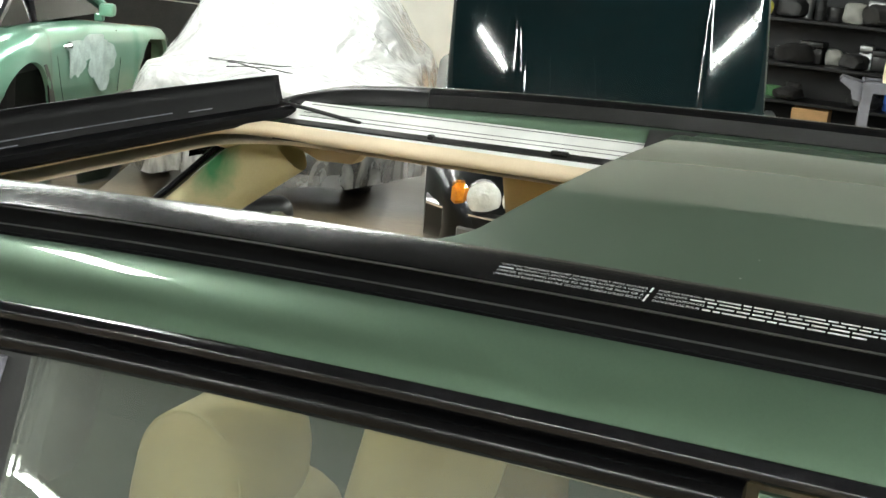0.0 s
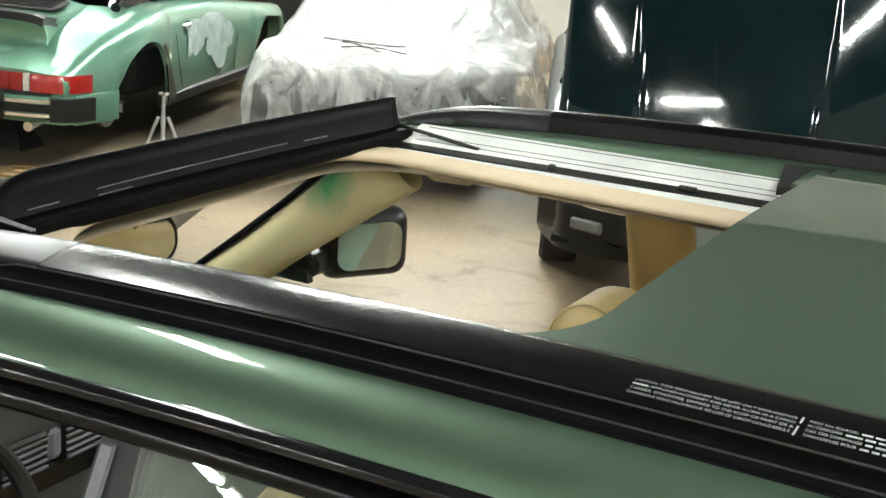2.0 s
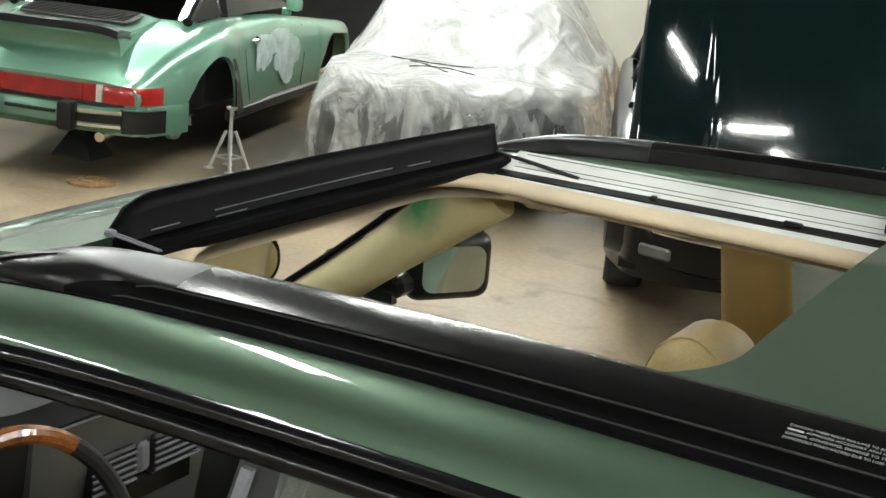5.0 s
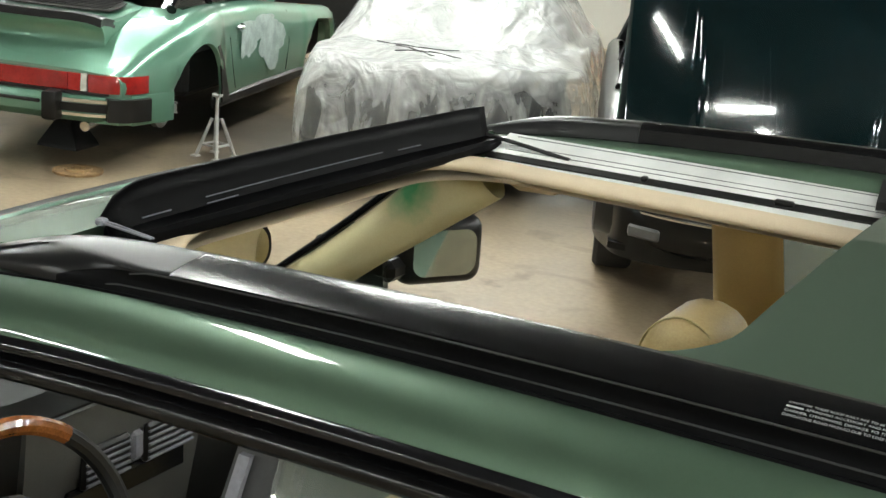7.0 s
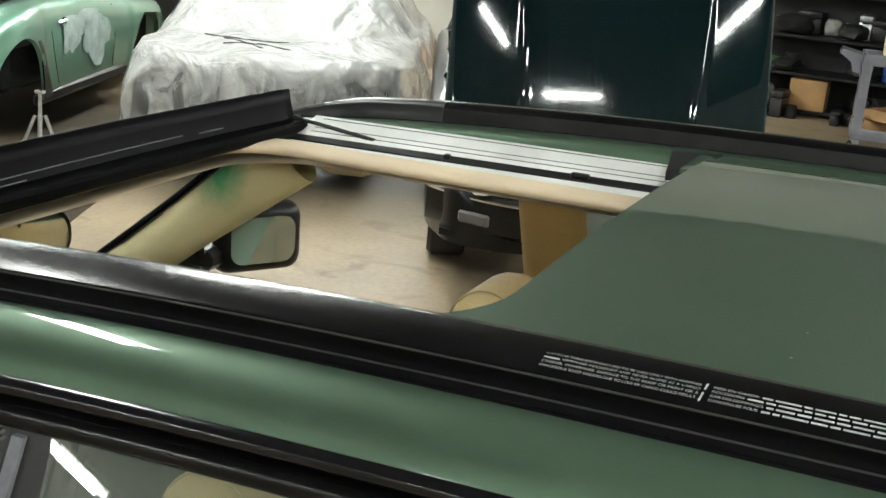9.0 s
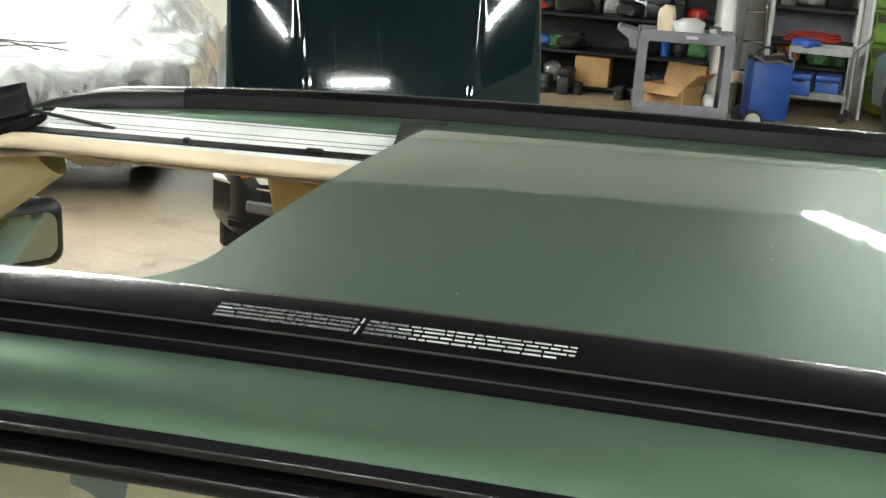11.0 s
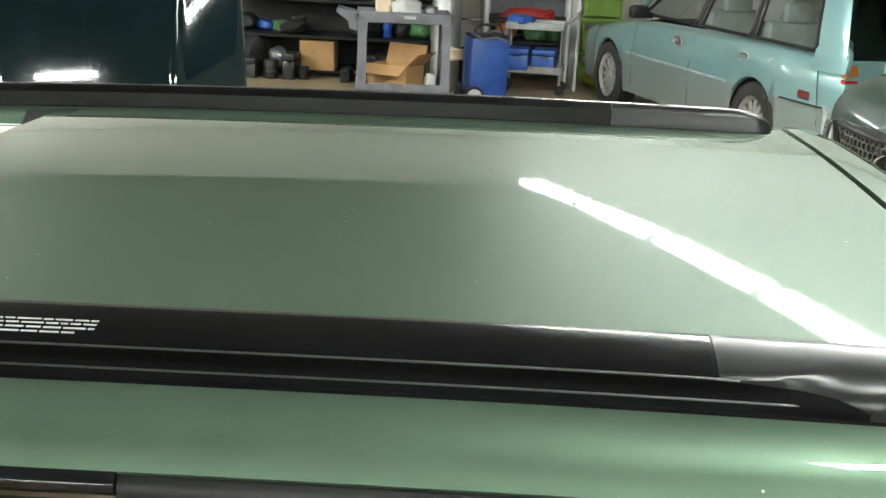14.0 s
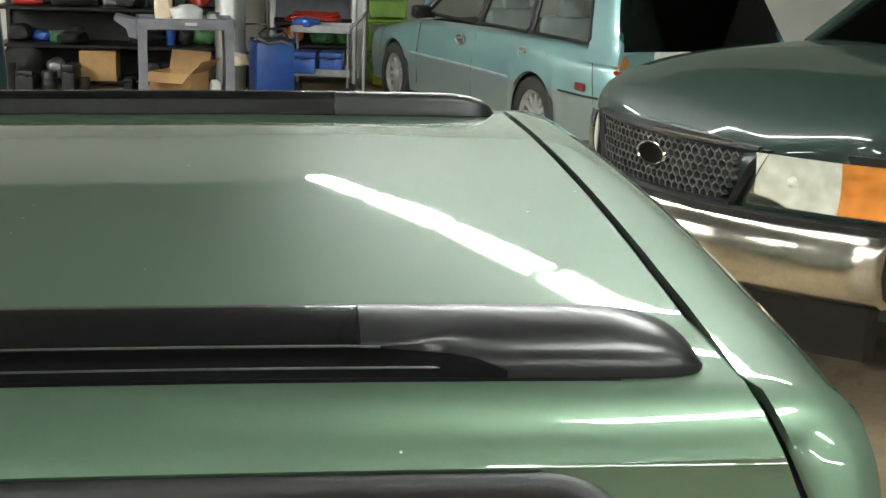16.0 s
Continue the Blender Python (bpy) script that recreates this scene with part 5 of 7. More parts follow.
    # sides: handles, primer, sill
    for s in (-1, 1):
        bm = new_bm()
        block(bm, (2.62, s * (w(2.62) + 0.008), 0.765), (0.12, 0.022, 0.024), 0.009)
        lathe(bm, (2.56, s * (w(2.56) - 0.008), 0.765), (0, s, 0), [(0, 0.024), (0.022, 0.02)], 12)
        part("door_handle", bm, CHROME, car)
        bm = new_bm()
        block(bm, (2.02, s * 0.735, 0.265), (1.90, 0.05, 0.09), 0.02)
        part("sill", bm, PLASTIC_BLACK, car)
        bm = new_bm()
        block(bm, (1.92, s * 0.80, 0.985), (0.10, 0.12, 0.10), 0.03, None, 2)
        block(bm, (1.92, s * 0.74, 0.925), (0.05, 0.07, 0.06), 0.01)
        part("door_mirror", bm, MINT, car)
        bm = new_bm()
        slab(bm, [[(x0 + (x1 - x0) * f, s * (w(x0 + (x1 - x0) * f) + 0.012), z) for f in (0, .5, 1)] for z, x0, x1 in ((0.28, 2.80, 2.985), (0.40, 2.87, 3.00), (0.52, 2.94, 3.045), (0.62, 3.02, 3.10), (0.69, 3.10, 3.16))], (0, -s * 0.01, 0))
        part("stone_guard", bm, PLASTIC_BLACK, car, "black rubber stone guard before the rear arch")
        seam(car, [(2.80, s * (w(2.8) * .93), 0.875), (2.79, s * (w(2.79) * .99 + .001), 0.70), (2.74, s * (w(2.74) + .001), 0.52), (2.62, s * (w(2.62) * .985), 0.33)], r=0.0022)
        seam(car, [(1.50, s * (w(1.5) * .95), 0.80), (1.50, s * (w(1.5) + .0005), 0.56), (1.52, s * (w(1.52) * .985), 0.33)], r=0.0022)
    rng = random.Random(3)
    for cx, cz, rx, rz in ((2.16, 0.73, 0.46, 0.10), (1.95, 0.62, 0.30, 0.17), (2.42, 0.64, 0.20, 0.15), (1.90, 0.50, 0.18, 0.13)):
        bm = new_bm()
        rows = []
        for ring_k in (0.02, 0.5, 1.0):
            row = []
            for k in range(28):
                a = 2 * math.pi * k / 28
                f = ring_k * (0.75 + 0.45 * noise.noise(Vector((cx * 7 + math.cos(a) * 1.3, cz * 7 + math.sin(a) * 1.3, 2.0))) + 0.15 * rng.random() * (ring_k > .9))
                x, z = cx + rx * f * math.cos(a), cz + rz * f * math.sin(a)
                q = max(0.0, (z - 0.66) / 0.16)
                row.append((x, w(x) * (1 - 0.035 * q * q) + 0.006, z))
            rows.append(row)
        lattice(bm, rows, loop=True)
        bmesh.ops.recalc_face_normals(bm, faces=bm.faces[:])
        part("primer_patch", bm, PRIMER_PALE, car, "rubbed-down grey primer patch")
    # bare hubs in the rear arches, front wheels off as well
    for u in (0.66, 3.36):
        for s in (-1, 1):
            h = new("hub")
            h.parent, h.location, h.empty_display_size = car, (u, s * 0.54, 0.27), 0.1
            bm = new_bm()
            lathe(bm, (0, 0, 0), (0, s, 0), [(-0.04, 0.14), (0.0, 0.14), (0.0, 0.08), (0.04, 0.08), (0.05, 0.035), (0.09, 0.03)], 28)
            part("brake_disc", bm, STEEL, h)
            for k in range(5):
                a = 2 * math.pi * k / 5
                bm = new_bm()
                lathe(bm, (0.055 * math.cos(a), s * 0.04, 0.055 * math.sin(a)), (0, s, 0), [(0, 0.008), (0.045, 0.008)], 8)
                part("wheel_stud", bm, STEEL, h)
    bm = new_bm()
    tube(bm, [(3.9, 0.40, 0.27), (4.08, 0.40, 0.255), (4.16, 0.40, 0.25)], 0.032, 12)
    part("exhaust_pipe", bm, DULL_CHROME, car)
    return car


def jack_stand(x, y, h, mat, label, spread=0.13):
    st = thing("jack_stand", label, "jack stand", pose(x, y, 0, 0, 0, 0))
    for k in range(4):
        a = radians(45 + 90 * k)
        bm = new_bm()
        f, t = Vector((spread * math.cos(a), spread * math.sin(a), 0.0)), Vector((0.03 * math.cos(a), 0.03 * math.sin(a), h * 0.62))
        tube(bm, [f, t], 0.012, 6)
        block(bm, f + Vector((0, 0, 0.006)), (0.05, 0.05, 0.012), 0.003)
        part("leg", bm, mat, st)
    bm = new_bm()
    for k in range(4):
        a, b = radians(45 + 90 * k), radians(135 + 90 * k)
        r = spread * 0.72
        tube(bm, [(r * math.cos(a), r * math.sin(a), h * 0.2), (r * math.cos(b), r * math.sin(b), h * 0.2)], 0.008, 6)
    part("brace", bm, mat, st)
    bm = new_bm()
    lathe(bm, (0, 0, h * 0.45), (0, 0, 1), [(0, 0.015), (h * 0.16, 0.019), (h * 0.17, 0.013), (h * 0.52, 0.012)], 12)
    part("ratchet_post", bm, mat, st)
    bm = new_bm()
    block(bm, (0, 0, h - 0.012), (0.06, 0.04, 0.014), 0.004)
    block(bm, (-0.026, 0, h - 0.004), (0.008, 0.04, 0.014), 0.002)
    block(bm, (0.026, 0, h - 0.004), (0.008, 0.04, 0.014), 0.002)
    part("saddle", bm, mat, st)


def axle_stand(x, y):
    st = thing("axle_stand", "black pressed-steel axle stand under the sports car", "axle stand", pose(x, y, 0, 0, 0, 12))
    bm = new_bm()
    lattice(bm, [[(a * sx, b * sy, z) for a, b in ((-1, -1), (1, -1), (1, 1), (-1, 1))] for sx, sy, z in ((.15, .13, 0), (.145, .125, .02), (.075, .065, .15), (.06, .055, .19))], loop=True)
    bmesh.ops.recalc_face_normals(bm, faces=bm.faces[:])
    part("pyramid_base", bm, PLASTIC_BLACK, st, smooth=False)
    bm = new_bm()
    block(bm, (0, 0, 0.24), (0.07, 0.07, 0.12), 0.006)
    block(bm, (0, 0, 0.295), (0.13, 0.08, 0.03), 0.006)
    part("post", bm, PLASTIC_BLACK, st)


def build_covered_car():
    car = thing("covered_car", "parked car wrapped in crumpled clear plastic sheet with dark wipers showing", "car", pose(-4.11, 6.66, 0, 0, 0, 113))
    shell("body_shell", DASH, car, 4.3, (
        ([0, .1, .5, 3.7, 4.2, 4.3], [.54, .66, .74, .76, .72, .64]),
        ([0, .1, .5, 1.2, 3.8, 4.3], [.50, .62, .68, .74, .76, .66]),
        ([0, .1, .5, 1.2, 3.8, 4.3], [.56, .70, .75, .82, .82, .72])), (0.8, 3.4), (1.25, 3.5))
    glasshouse(car, DASH, GLASS_DARK, (1.15, 1.85, 3.0, 3.7), 0.82, 1.27, 0.68, 0.54, [(2.4, 2.4)])
    put_wheels(car, (0.8, 3.4), 0.70, 0.30)
    # sheet laid over it
    top = curve_of([-.2, .0, .5, .9, 1.15, 1.5, 1.85, 2.5, 3.1, 3.8, 4.5], [.80, .805, .815, .86, .96, 1.17, 1.32, 1.38, 1.34, 1.0, .86])
    bm = new_bm()
    rows = []
    n = 220
    for ring_k in steps(0, 1, 34):
        row = []
        for k in range(n):
            a = 2 * math.pi * k / n
            c, s = math.cos(a), math.sin(a)
            e = (abs(c) ** 5 + abs(s) ** 5) ** (-1 / 5)
            bx, by = 2.22 * c * e, (0.76 if s > 0 else 0.76 + 0.30 * min(1.0, max(0.0, (c * e + 1.0) * 3))) * s * e
            if ring_k < 0.72:
                f = ring_k / 0.72
                x, y = 2.12 + bx * f, by * f
                side = max(0.0, abs(y) - 0.50) / (0.30 if y > 0 else 0.50)
                z = top(x) - (top(x) - 0.78) * min(1, side) ** 1.6 - 0.02 * side
                tuck = noise.noise(Vector((x * 2.2, y * 3.1, 1.7)))
                z += 0.045 * tuck + 0.022 * noise.noise(Vector((x * 5, y * 6, 5.0)))
                if y < -0.50 and 0.9 < x < 2.3:
                    z += 0.22 * (1 - ((x - 1.6) / 0.7) ** 2) * max(0, noise.noise(Vector((x * 3, y * 3, 8.0))) + 0.3) * min(1.0, side)
            else:
                g = (ring_k - 0.72) / 0.28
                fold = math.sin(a * 22 + 3 * noise.noise(Vector((c * 3, s * 3, 0.0)))) * 0.5 + noise.noise(Vector((c * 9, s * 9, g * 1.5)))
                out = 1 + 0.03 * math.sin(g * math.pi) + 0.09 * g + 0.035 * fold * min(1, g * 2.2) * (0.5 if abs(c * e) > .8 else 1)
                x, y = 2.12 + bx * (1 + (out - 1) * 0.6), by * out
                z0 = 0.76 + 0.022 * noise.noise(Vector(((2.12 + bx) * 2.2, by * 3.1, 1.7)))
                hem = 0.20 + 0.05 * noise.noise(Vector((c * 4, s * 4, 3.0)))
                z = hem + (z0 - hem) * (1 - g) ** 0.9
            row.append((x, y, max(0.012, z)))
        rows.append(row)
    vs = lattice(bm, rows[1:], loop=True)
    bm.faces.new(vs[0][::-1])
    bmesh.ops.recalc_face_normals(bm, faces=bm.faces[:])
    part("plastic_sheet", bm, SHEET, car, "crumpled translucent plastic sheet", sharp=180)
    for pts in ([(0.14, -0.14, .845), (0.26, -0.04, .85), (0.42, 0.16, .855)], [(0.20, -0.30, .845), (0.28, -0.08, .85), (0.24, 0.13, .845)], [(0.46, -0.25, .855), (0.34, 0.0, .86), (0.50, 0.30, .86)]):
        bm = new_bm()
        pts = [Vector(a).lerp(Vector(b), f) + Vector((0, 0, 0.004 * math.sin(5 * f + 20 * a[0]) - 0.006)) for a, b in zip(pts, pts[1:]) for f in steps(0, 1, 5)]
        tube(bm, pts, [0.0045 if k % 3 else 0.0025 for k in range(len(pts))], 6)
        part("wiper_arm", bm, RUBBER, car, "dark wiper arm showing through the sheet")
    return car


def build_saloon():
    car = thing("saloon_car", "dark teal saloon car with its bonnet tilted wide up", "car", heading(-1.344, 5.446, (-0.415, 0.91)))
    shell("body_shell", BLACK_CAR, car, 4.4, (
        ([0, .06, .25, .6, 3.9, 4.4], [.46, .62, .74, .80, .82, .70]),
        ([0, .1, .5, 1.3, 3.9, 4.4], [.46, .60, .74, .84, .86, .76]),
        ([0, .1, .5, 1.3, 3.9, 4.4], [.50, .66, .78, .90, .94, .84])), (1.12, 3.4), (1.4, 3.6), radius=0.33, sill=0.34)
    glasshouse(car, BLACK_CAR, GLASS_DARK, (1.45, 2.15, 3.1, 3.8), 0.90, 1.38, 0.72, 0.56, [(2.55, 2.6)])
    put_wheels(car, (1.12, 3.4), 0.665, 0.31)
    inner_mass(car, 1.5, 4.1, 0.6, 0.25, 0.5)
    bm = new_bm()
    slab(bm, [[(d - 0.06 + 0.36 * (abs(v) / .80) ** 3, v, z) for v in steps(-0.79, 0.79, 24)] for d, z in ((0.02, 0.575), (-0.03, 0.555), (-0.035, 0.47), (-0.02, 0.42), (0.01, 0.40))], (0.10, 0, 0))
    b = part("bumper", bm, BLACK_CAR, car, "glossy black front bumper")
    bm = new_bm()
    slab(bm, [[(-0.091 + 0.36 * (abs(v) / .80) ** 3, v, z) for v in steps(-0.79, 0.79, 24)] for z in (0.556, 0.564)], (0.02, 0, 0))
    part("bumper_strip", bm, CHROME, b)
    bm = new_bm()
    slab(bm, [[(0.02 + 0.16 * (abs(v) / .82) ** 4, v, z) for v in steps(-0.72, 0.72, 20)] for z in (0.40, 0.37)], (0.08, 0, 0))
    part("front_apron", bm, BLACK_CAR, car)
    for s in (-1, 1):
        bm = new_bm()
        block(bm, (0.055, s * 0.560, 0.475), (0.07, 0.16, 0.055), 0.010, Matrix.Rotation(radians(-s * 32), 3, "Z"))
        part("fog_lamp", bm, MESH_GREY, car, "grey rectangular fog lamp")
        bm = new_bm()
        block(bm, (0.13, s * 0.640, 0.645), (0.11, 0.075, 0.10), 0.02)
        part("indicator", bm, LENS_AMBER, car, "orange indicator lens")
        for v in (0.53, 0.37):
            bm = new_bm()
            lathe(bm, (0.06, s * v, 0.64), (-1, 0, 0), [(-0.06, 0.078), (0.0, 0.078), (0.004, 0.066), (0.012, 0.055), (0.020, 0.025)], 24)
            part("headlamp", bm, LENS_CLEAR, car)
    # tilted bonnet, hinged at the nose, outer face towards the viewer
    bn = new("bonnet")
    bn.parent, bn.empty_display_size = car, 0.1
    tilt = radians(BONNET_TILT)
    base = Vector((0.24, 0, 0.74))

    def face(v, h):
        crest = 0.40 + 0.055 * (h - 0.3)
        ridge = 0.010 * math.exp(-((abs(v) - crest) / 0.014) ** 2)
        bulge = 0.035 * (1 - (v / 0.745) ** 2) + 0.04 * v + 0.045 * (1 - ((h - 0.55) / 0.6) ** 2) - (0.30 if v > 0 else 0.15) * max(0, abs(v) - crest) * (0.55 + 0.9 * max(0, abs(v) - crest))
        edge = 0.02 * max(0, (abs(v) - 0.70) / 0.045) ** 2
        out = ridge + bulge - edge
        return base + Vector((math.sin(tilt) * h - math.cos(tilt) * out, v, math.cos(tilt) * h + math.sin(tilt) * out))
    bm = new_bm()
    vs_ = sorted(set([round(x, 4) for x in steps(-0.745, 0.745, 110)]))
    slab(bm, [[face(v * (1 - 0.03 * max(0, 0.2 - h)), h) for v in vs_] for h in steps(0.0, 1.18, 30)], (0.03, 0, 0))
    part("bonnet_skin", bm, TEAL_BLACK, bn, "glossy dark teal bonnet skin with two long creases", sharp=60)
    bm = new_bm()
    block(bm, base + Vector((math.sin(tilt) * 0.5 + 0.10, 0, 0.5)), (0.03, 1.2, 0.9), 0.01, Euler((0, tilt, 0)).to_matrix())
    part("bonnet_frame", bm, BLACK_CAR, bn)
    return car


def build_pickup():
    car = thing("pickup_truck", "dark green pickup truck with honeycomb grille and worn chrome bumper", "truck", pose(2.055, 5.263, 0, 0, 0, 21.9))
    shell("body_shell", GREEN_DARK, car, 5.4, (
        ([0, .05, .12, .2, .3, .6, 5.2, 5.4], [.55, .63, .76, .86, .93, .96, .96, .94]),
        ([0, .06, .15, .3, .6, 1.2, 5.4], [.96, 1.00, 1.03, 1.07, 1.13, 1.17, 1.18]),
        ([0, .05, .12, .3, .6, 1.1, 1.45, 5.4], [1.01, 1.045, 1.08, 1.14, 1.215, 1.265, 1.28, 1.22])), (1.0, 4.5), (1.55, 5.3), radius=0.42, sill=0.40)
    glasshouse(car, GREEN_DARK, GLASS_DARK, (1.5, 2.15, 3.1, 3.3), 1.24, 1.78, 0.84, 0.68, [(2.6, 2.65)])
    put_wheels(car, (1.0, 4.5), 0.84, 0.38)
    inner_mass(car, 0.3, 5.2, 0.7, 0.35, 0.8)
    # bowed grille: backing, honeycomb bars, oval badge
    nose = lambda v: -0.10 + 0.389 * v * v
    zg = 0.890
    bm = new_bm()
    slab(bm, [[(nose(v) + 0.06, v, z) for v in steps(-0.49, 0.49, 14)] for z in (0.76, 1.01)], (0.03, 0, 0))
    g = part("grille", bm, RUBBER, car, "dark honeycomb grille")
    cell = 0.037
    bm = new_bm()
    rows_n, cols = 7, 27
    for r in range(rows_n):
        for c in range(cols):
            cy = (c - (cols - 1) / 2) * cell + (cell / 2 if r % 2 else 0)
            cz = zg + (r - (rows_n - 1) / 2) * cell * 0.86
            if abs(cy) > 0.385 + 0.42 * (cz - 0.789):
                continue
            pts = [Vector((nose(cy) + 0.015, cy + cell * 0.52 * math.sin(radians(60 * k)), cz + cell * 0.56 * math.cos(radians(60 * k)))) for k in range(6)]
            for k in range(3):
                p, q = pts[k], pts[k + 1]
                m = (p + q) / 2
                ang = math.atan2(q.z - p.z, q.y - p.y)
                block(bm, m, (0.030, (q - p).length + 0.003, 0.0075), 0, Euler((ang, 0, 0)).to_matrix())
    part("honeycomb", bm, MESH_GREY, g, "grey honeycomb mesh", smooth=False)
    for za, zb_, d, mat, nm, hw in ((0.985, 1.012, -0.008, PLASTIC_BLACK, "grille_surround", 0.52), (0.755, 0.785, -0.008, PLASTIC_BLACK, "grille_surround", 0.46)):
        bm = new_bm()
        slab(bm, [[(nose(v) + d + q * q * 0.012, v, z) for v in steps(-hw, hw, 18)] for q, z in ((1, za), (0, (za + zb_) / 2), (1, zb_))], (0.07, 0, 0))
        part(nm, bm, mat, g)
    bm = new_bm()
    tube(bm, [(nose(v) - 0.010, v, 1.014 - 0.02 * abs(v) ** 3) for v in steps(-0.42, -0.02, 14)], 0.0045, 8)
    part("chrome_strip", bm, CHROME, g)
    for s in (-1, 1):
        bm = new_bm()
        rows = []
        for f in steps(0, 1, 10):
            v = 0.405 + 0.095 * f + 0.025 * f * f
            rows.append([(nose(v) - 0.010 + 0.012 * abs(q - 1), s * (v + 0.022 * q), 0.77 + 0.235 * f) for q in (0, 1, 2)])
        slab(bm, rows, (0.06, 0, 0))
        part("grille_surround", bm, PLASTIC_BLACK, g)
    bm = new_bm()
    lathe(bm, (nose(0) + 0.01, 0, 0.905), (-1, 0, 0), [(0, 0.050), (0.018, 0.050), (0.024, 0.046), (0.020, 0.041)], 32)
    for v in bm.verts:
        v.co.y *= 2.0
    part("badge_rim", bm, CHROME, g, "plain oval chrome badge")
    bm = new_bm()
    lathe(bm, (nose(0) + 0.002, 0, 0.905), (-1, 0, 0), [(0, 0.043), (0.006, 0.040)], 32)
    for v in bm.verts:
        v.co.y *= 2.0
    part("badge_face", bm, DASH, g)
    for s in (-1, 1):
        hl = new("headlamp")
        hl.parent, hl.empty_display_size = car, 0.1
        sweep = lambda v: nose(v) - 0.02
        low, high = 0.795, 1.000
        wide = 0.97 if s < 0 else 0.62
        for nm, a, b, mat in (("clear_reflector", 0.53, min(0.82, wide), LENS_CLEAR), ("amber_reflector", 0.82, wide, LENS_AMBER)):
            if b <= a:
                continue
            bm = new_bm()
            cx, mid = (a + b) / 2, (low + high) / 2
            rows = [[(sweep(v) + 0.012 - 0.016 * (((v - cx) / (b - a) * 2) ** 2 + ((z - mid) / (high - low) * 2) ** 2) * 0.5, s * v, z) for v in steps(a, b, 12)] for z in steps(low + 0.005, high - 0.005, 10)]
            lattice(bm, rows)
            bmesh.ops.recalc_face_normals(bm, faces=bm.faces[:])
            part(nm, bm, mat, hl)
        for v, mat in ((0.66, LENS_CLEAR),) if s < 0 else ():
            bm = new_bm()
            lathe(bm, (sweep(v) + 0.014, s * v, 0.90), (-1, 0, 0), [(0, 0.022), (0.015, 0.02), (0.024, 0.008)], 14)
            part("bulb", bm, mat, hl)
        bm = new_bm()
        rows = []
        for f in steps(0, 1, 8):
            rows.append([(sweep(v) - 0.028 * math.sin(math.pi * (0.08 + 0.84 * f)) ** 0.6, s * (v + (0 if s > 0 else 0.095 * f if v < 0.6 else 0.095 * f * max(0, (0.8 - v) / 0.2))), low + (high - low) * f - 0.012 * f * max(0, v - 0.6)) for v in steps(0.515, wide + 0.005, 16)])
        slab(bm, rows, (0.006, 0, 0))
        part("clear_lens", bm, LENS_COVER, hl, "scratched clear headlamp lens").visible_shadow = False
        bm = new_bm()
        slab(bm, [[(sweep(v) + 0.05, s * v, z) for v in steps(0.50, wide + 0.02, 8)] for z in (0.775, 1.02)], (0.03, 0, 0))
        part("lamp_surround", bm, RUBBER, hl)
    bow = lambda v: -0.18 + 0.38 * (abs(v) / 1.0) ** 2.2
    bm = new_bm()
    slab(bm, [[(bow(v) + d, v, z) for v in steps(-1.0, 1.0, 24)] for d, z in ((0.10, 0.755), (0.02, 0.745), (-0.03, 0.69), (-0.04, 0.60), (-0.02, 0.52), (0.03, 0.475))], (0.05, 0, 0))
    bp = part("bumper", bm, DULL_CHROME, car, "worn chrome bumper", sharp=60)
    bm = new_bm()
    slab(bm, [[(bow(v) + 0.06, v, z) for v in steps(-0.95, 0.95, 16)] for z in (0.475, 0.26)], (0.06, 0, 0))
    part("bumper_valance", bm, PLASTIC_BLACK, bp, "grey-black plastic valance")
    bm = new_bm()
    slab(bm, [[(bow(v) + d, v, 0.772) for v in steps(-0.98, 0.98, 20)] for d in (0.02, 0.14)], (0, 0, -0.03))
    part("bumper_pad", bm, RUBBER, bp)
    for a, b in ((-0.30, -0.12), (0.12, 0.30)):
        bm = new_bm()
        block(bm, (bow(0.2) - 0.035, (a + b) / 2, 0.585), (0.012, b - a, 0.06), 0.01)
        part("bumper_slot", bm, RUBBER, bp)
    return car


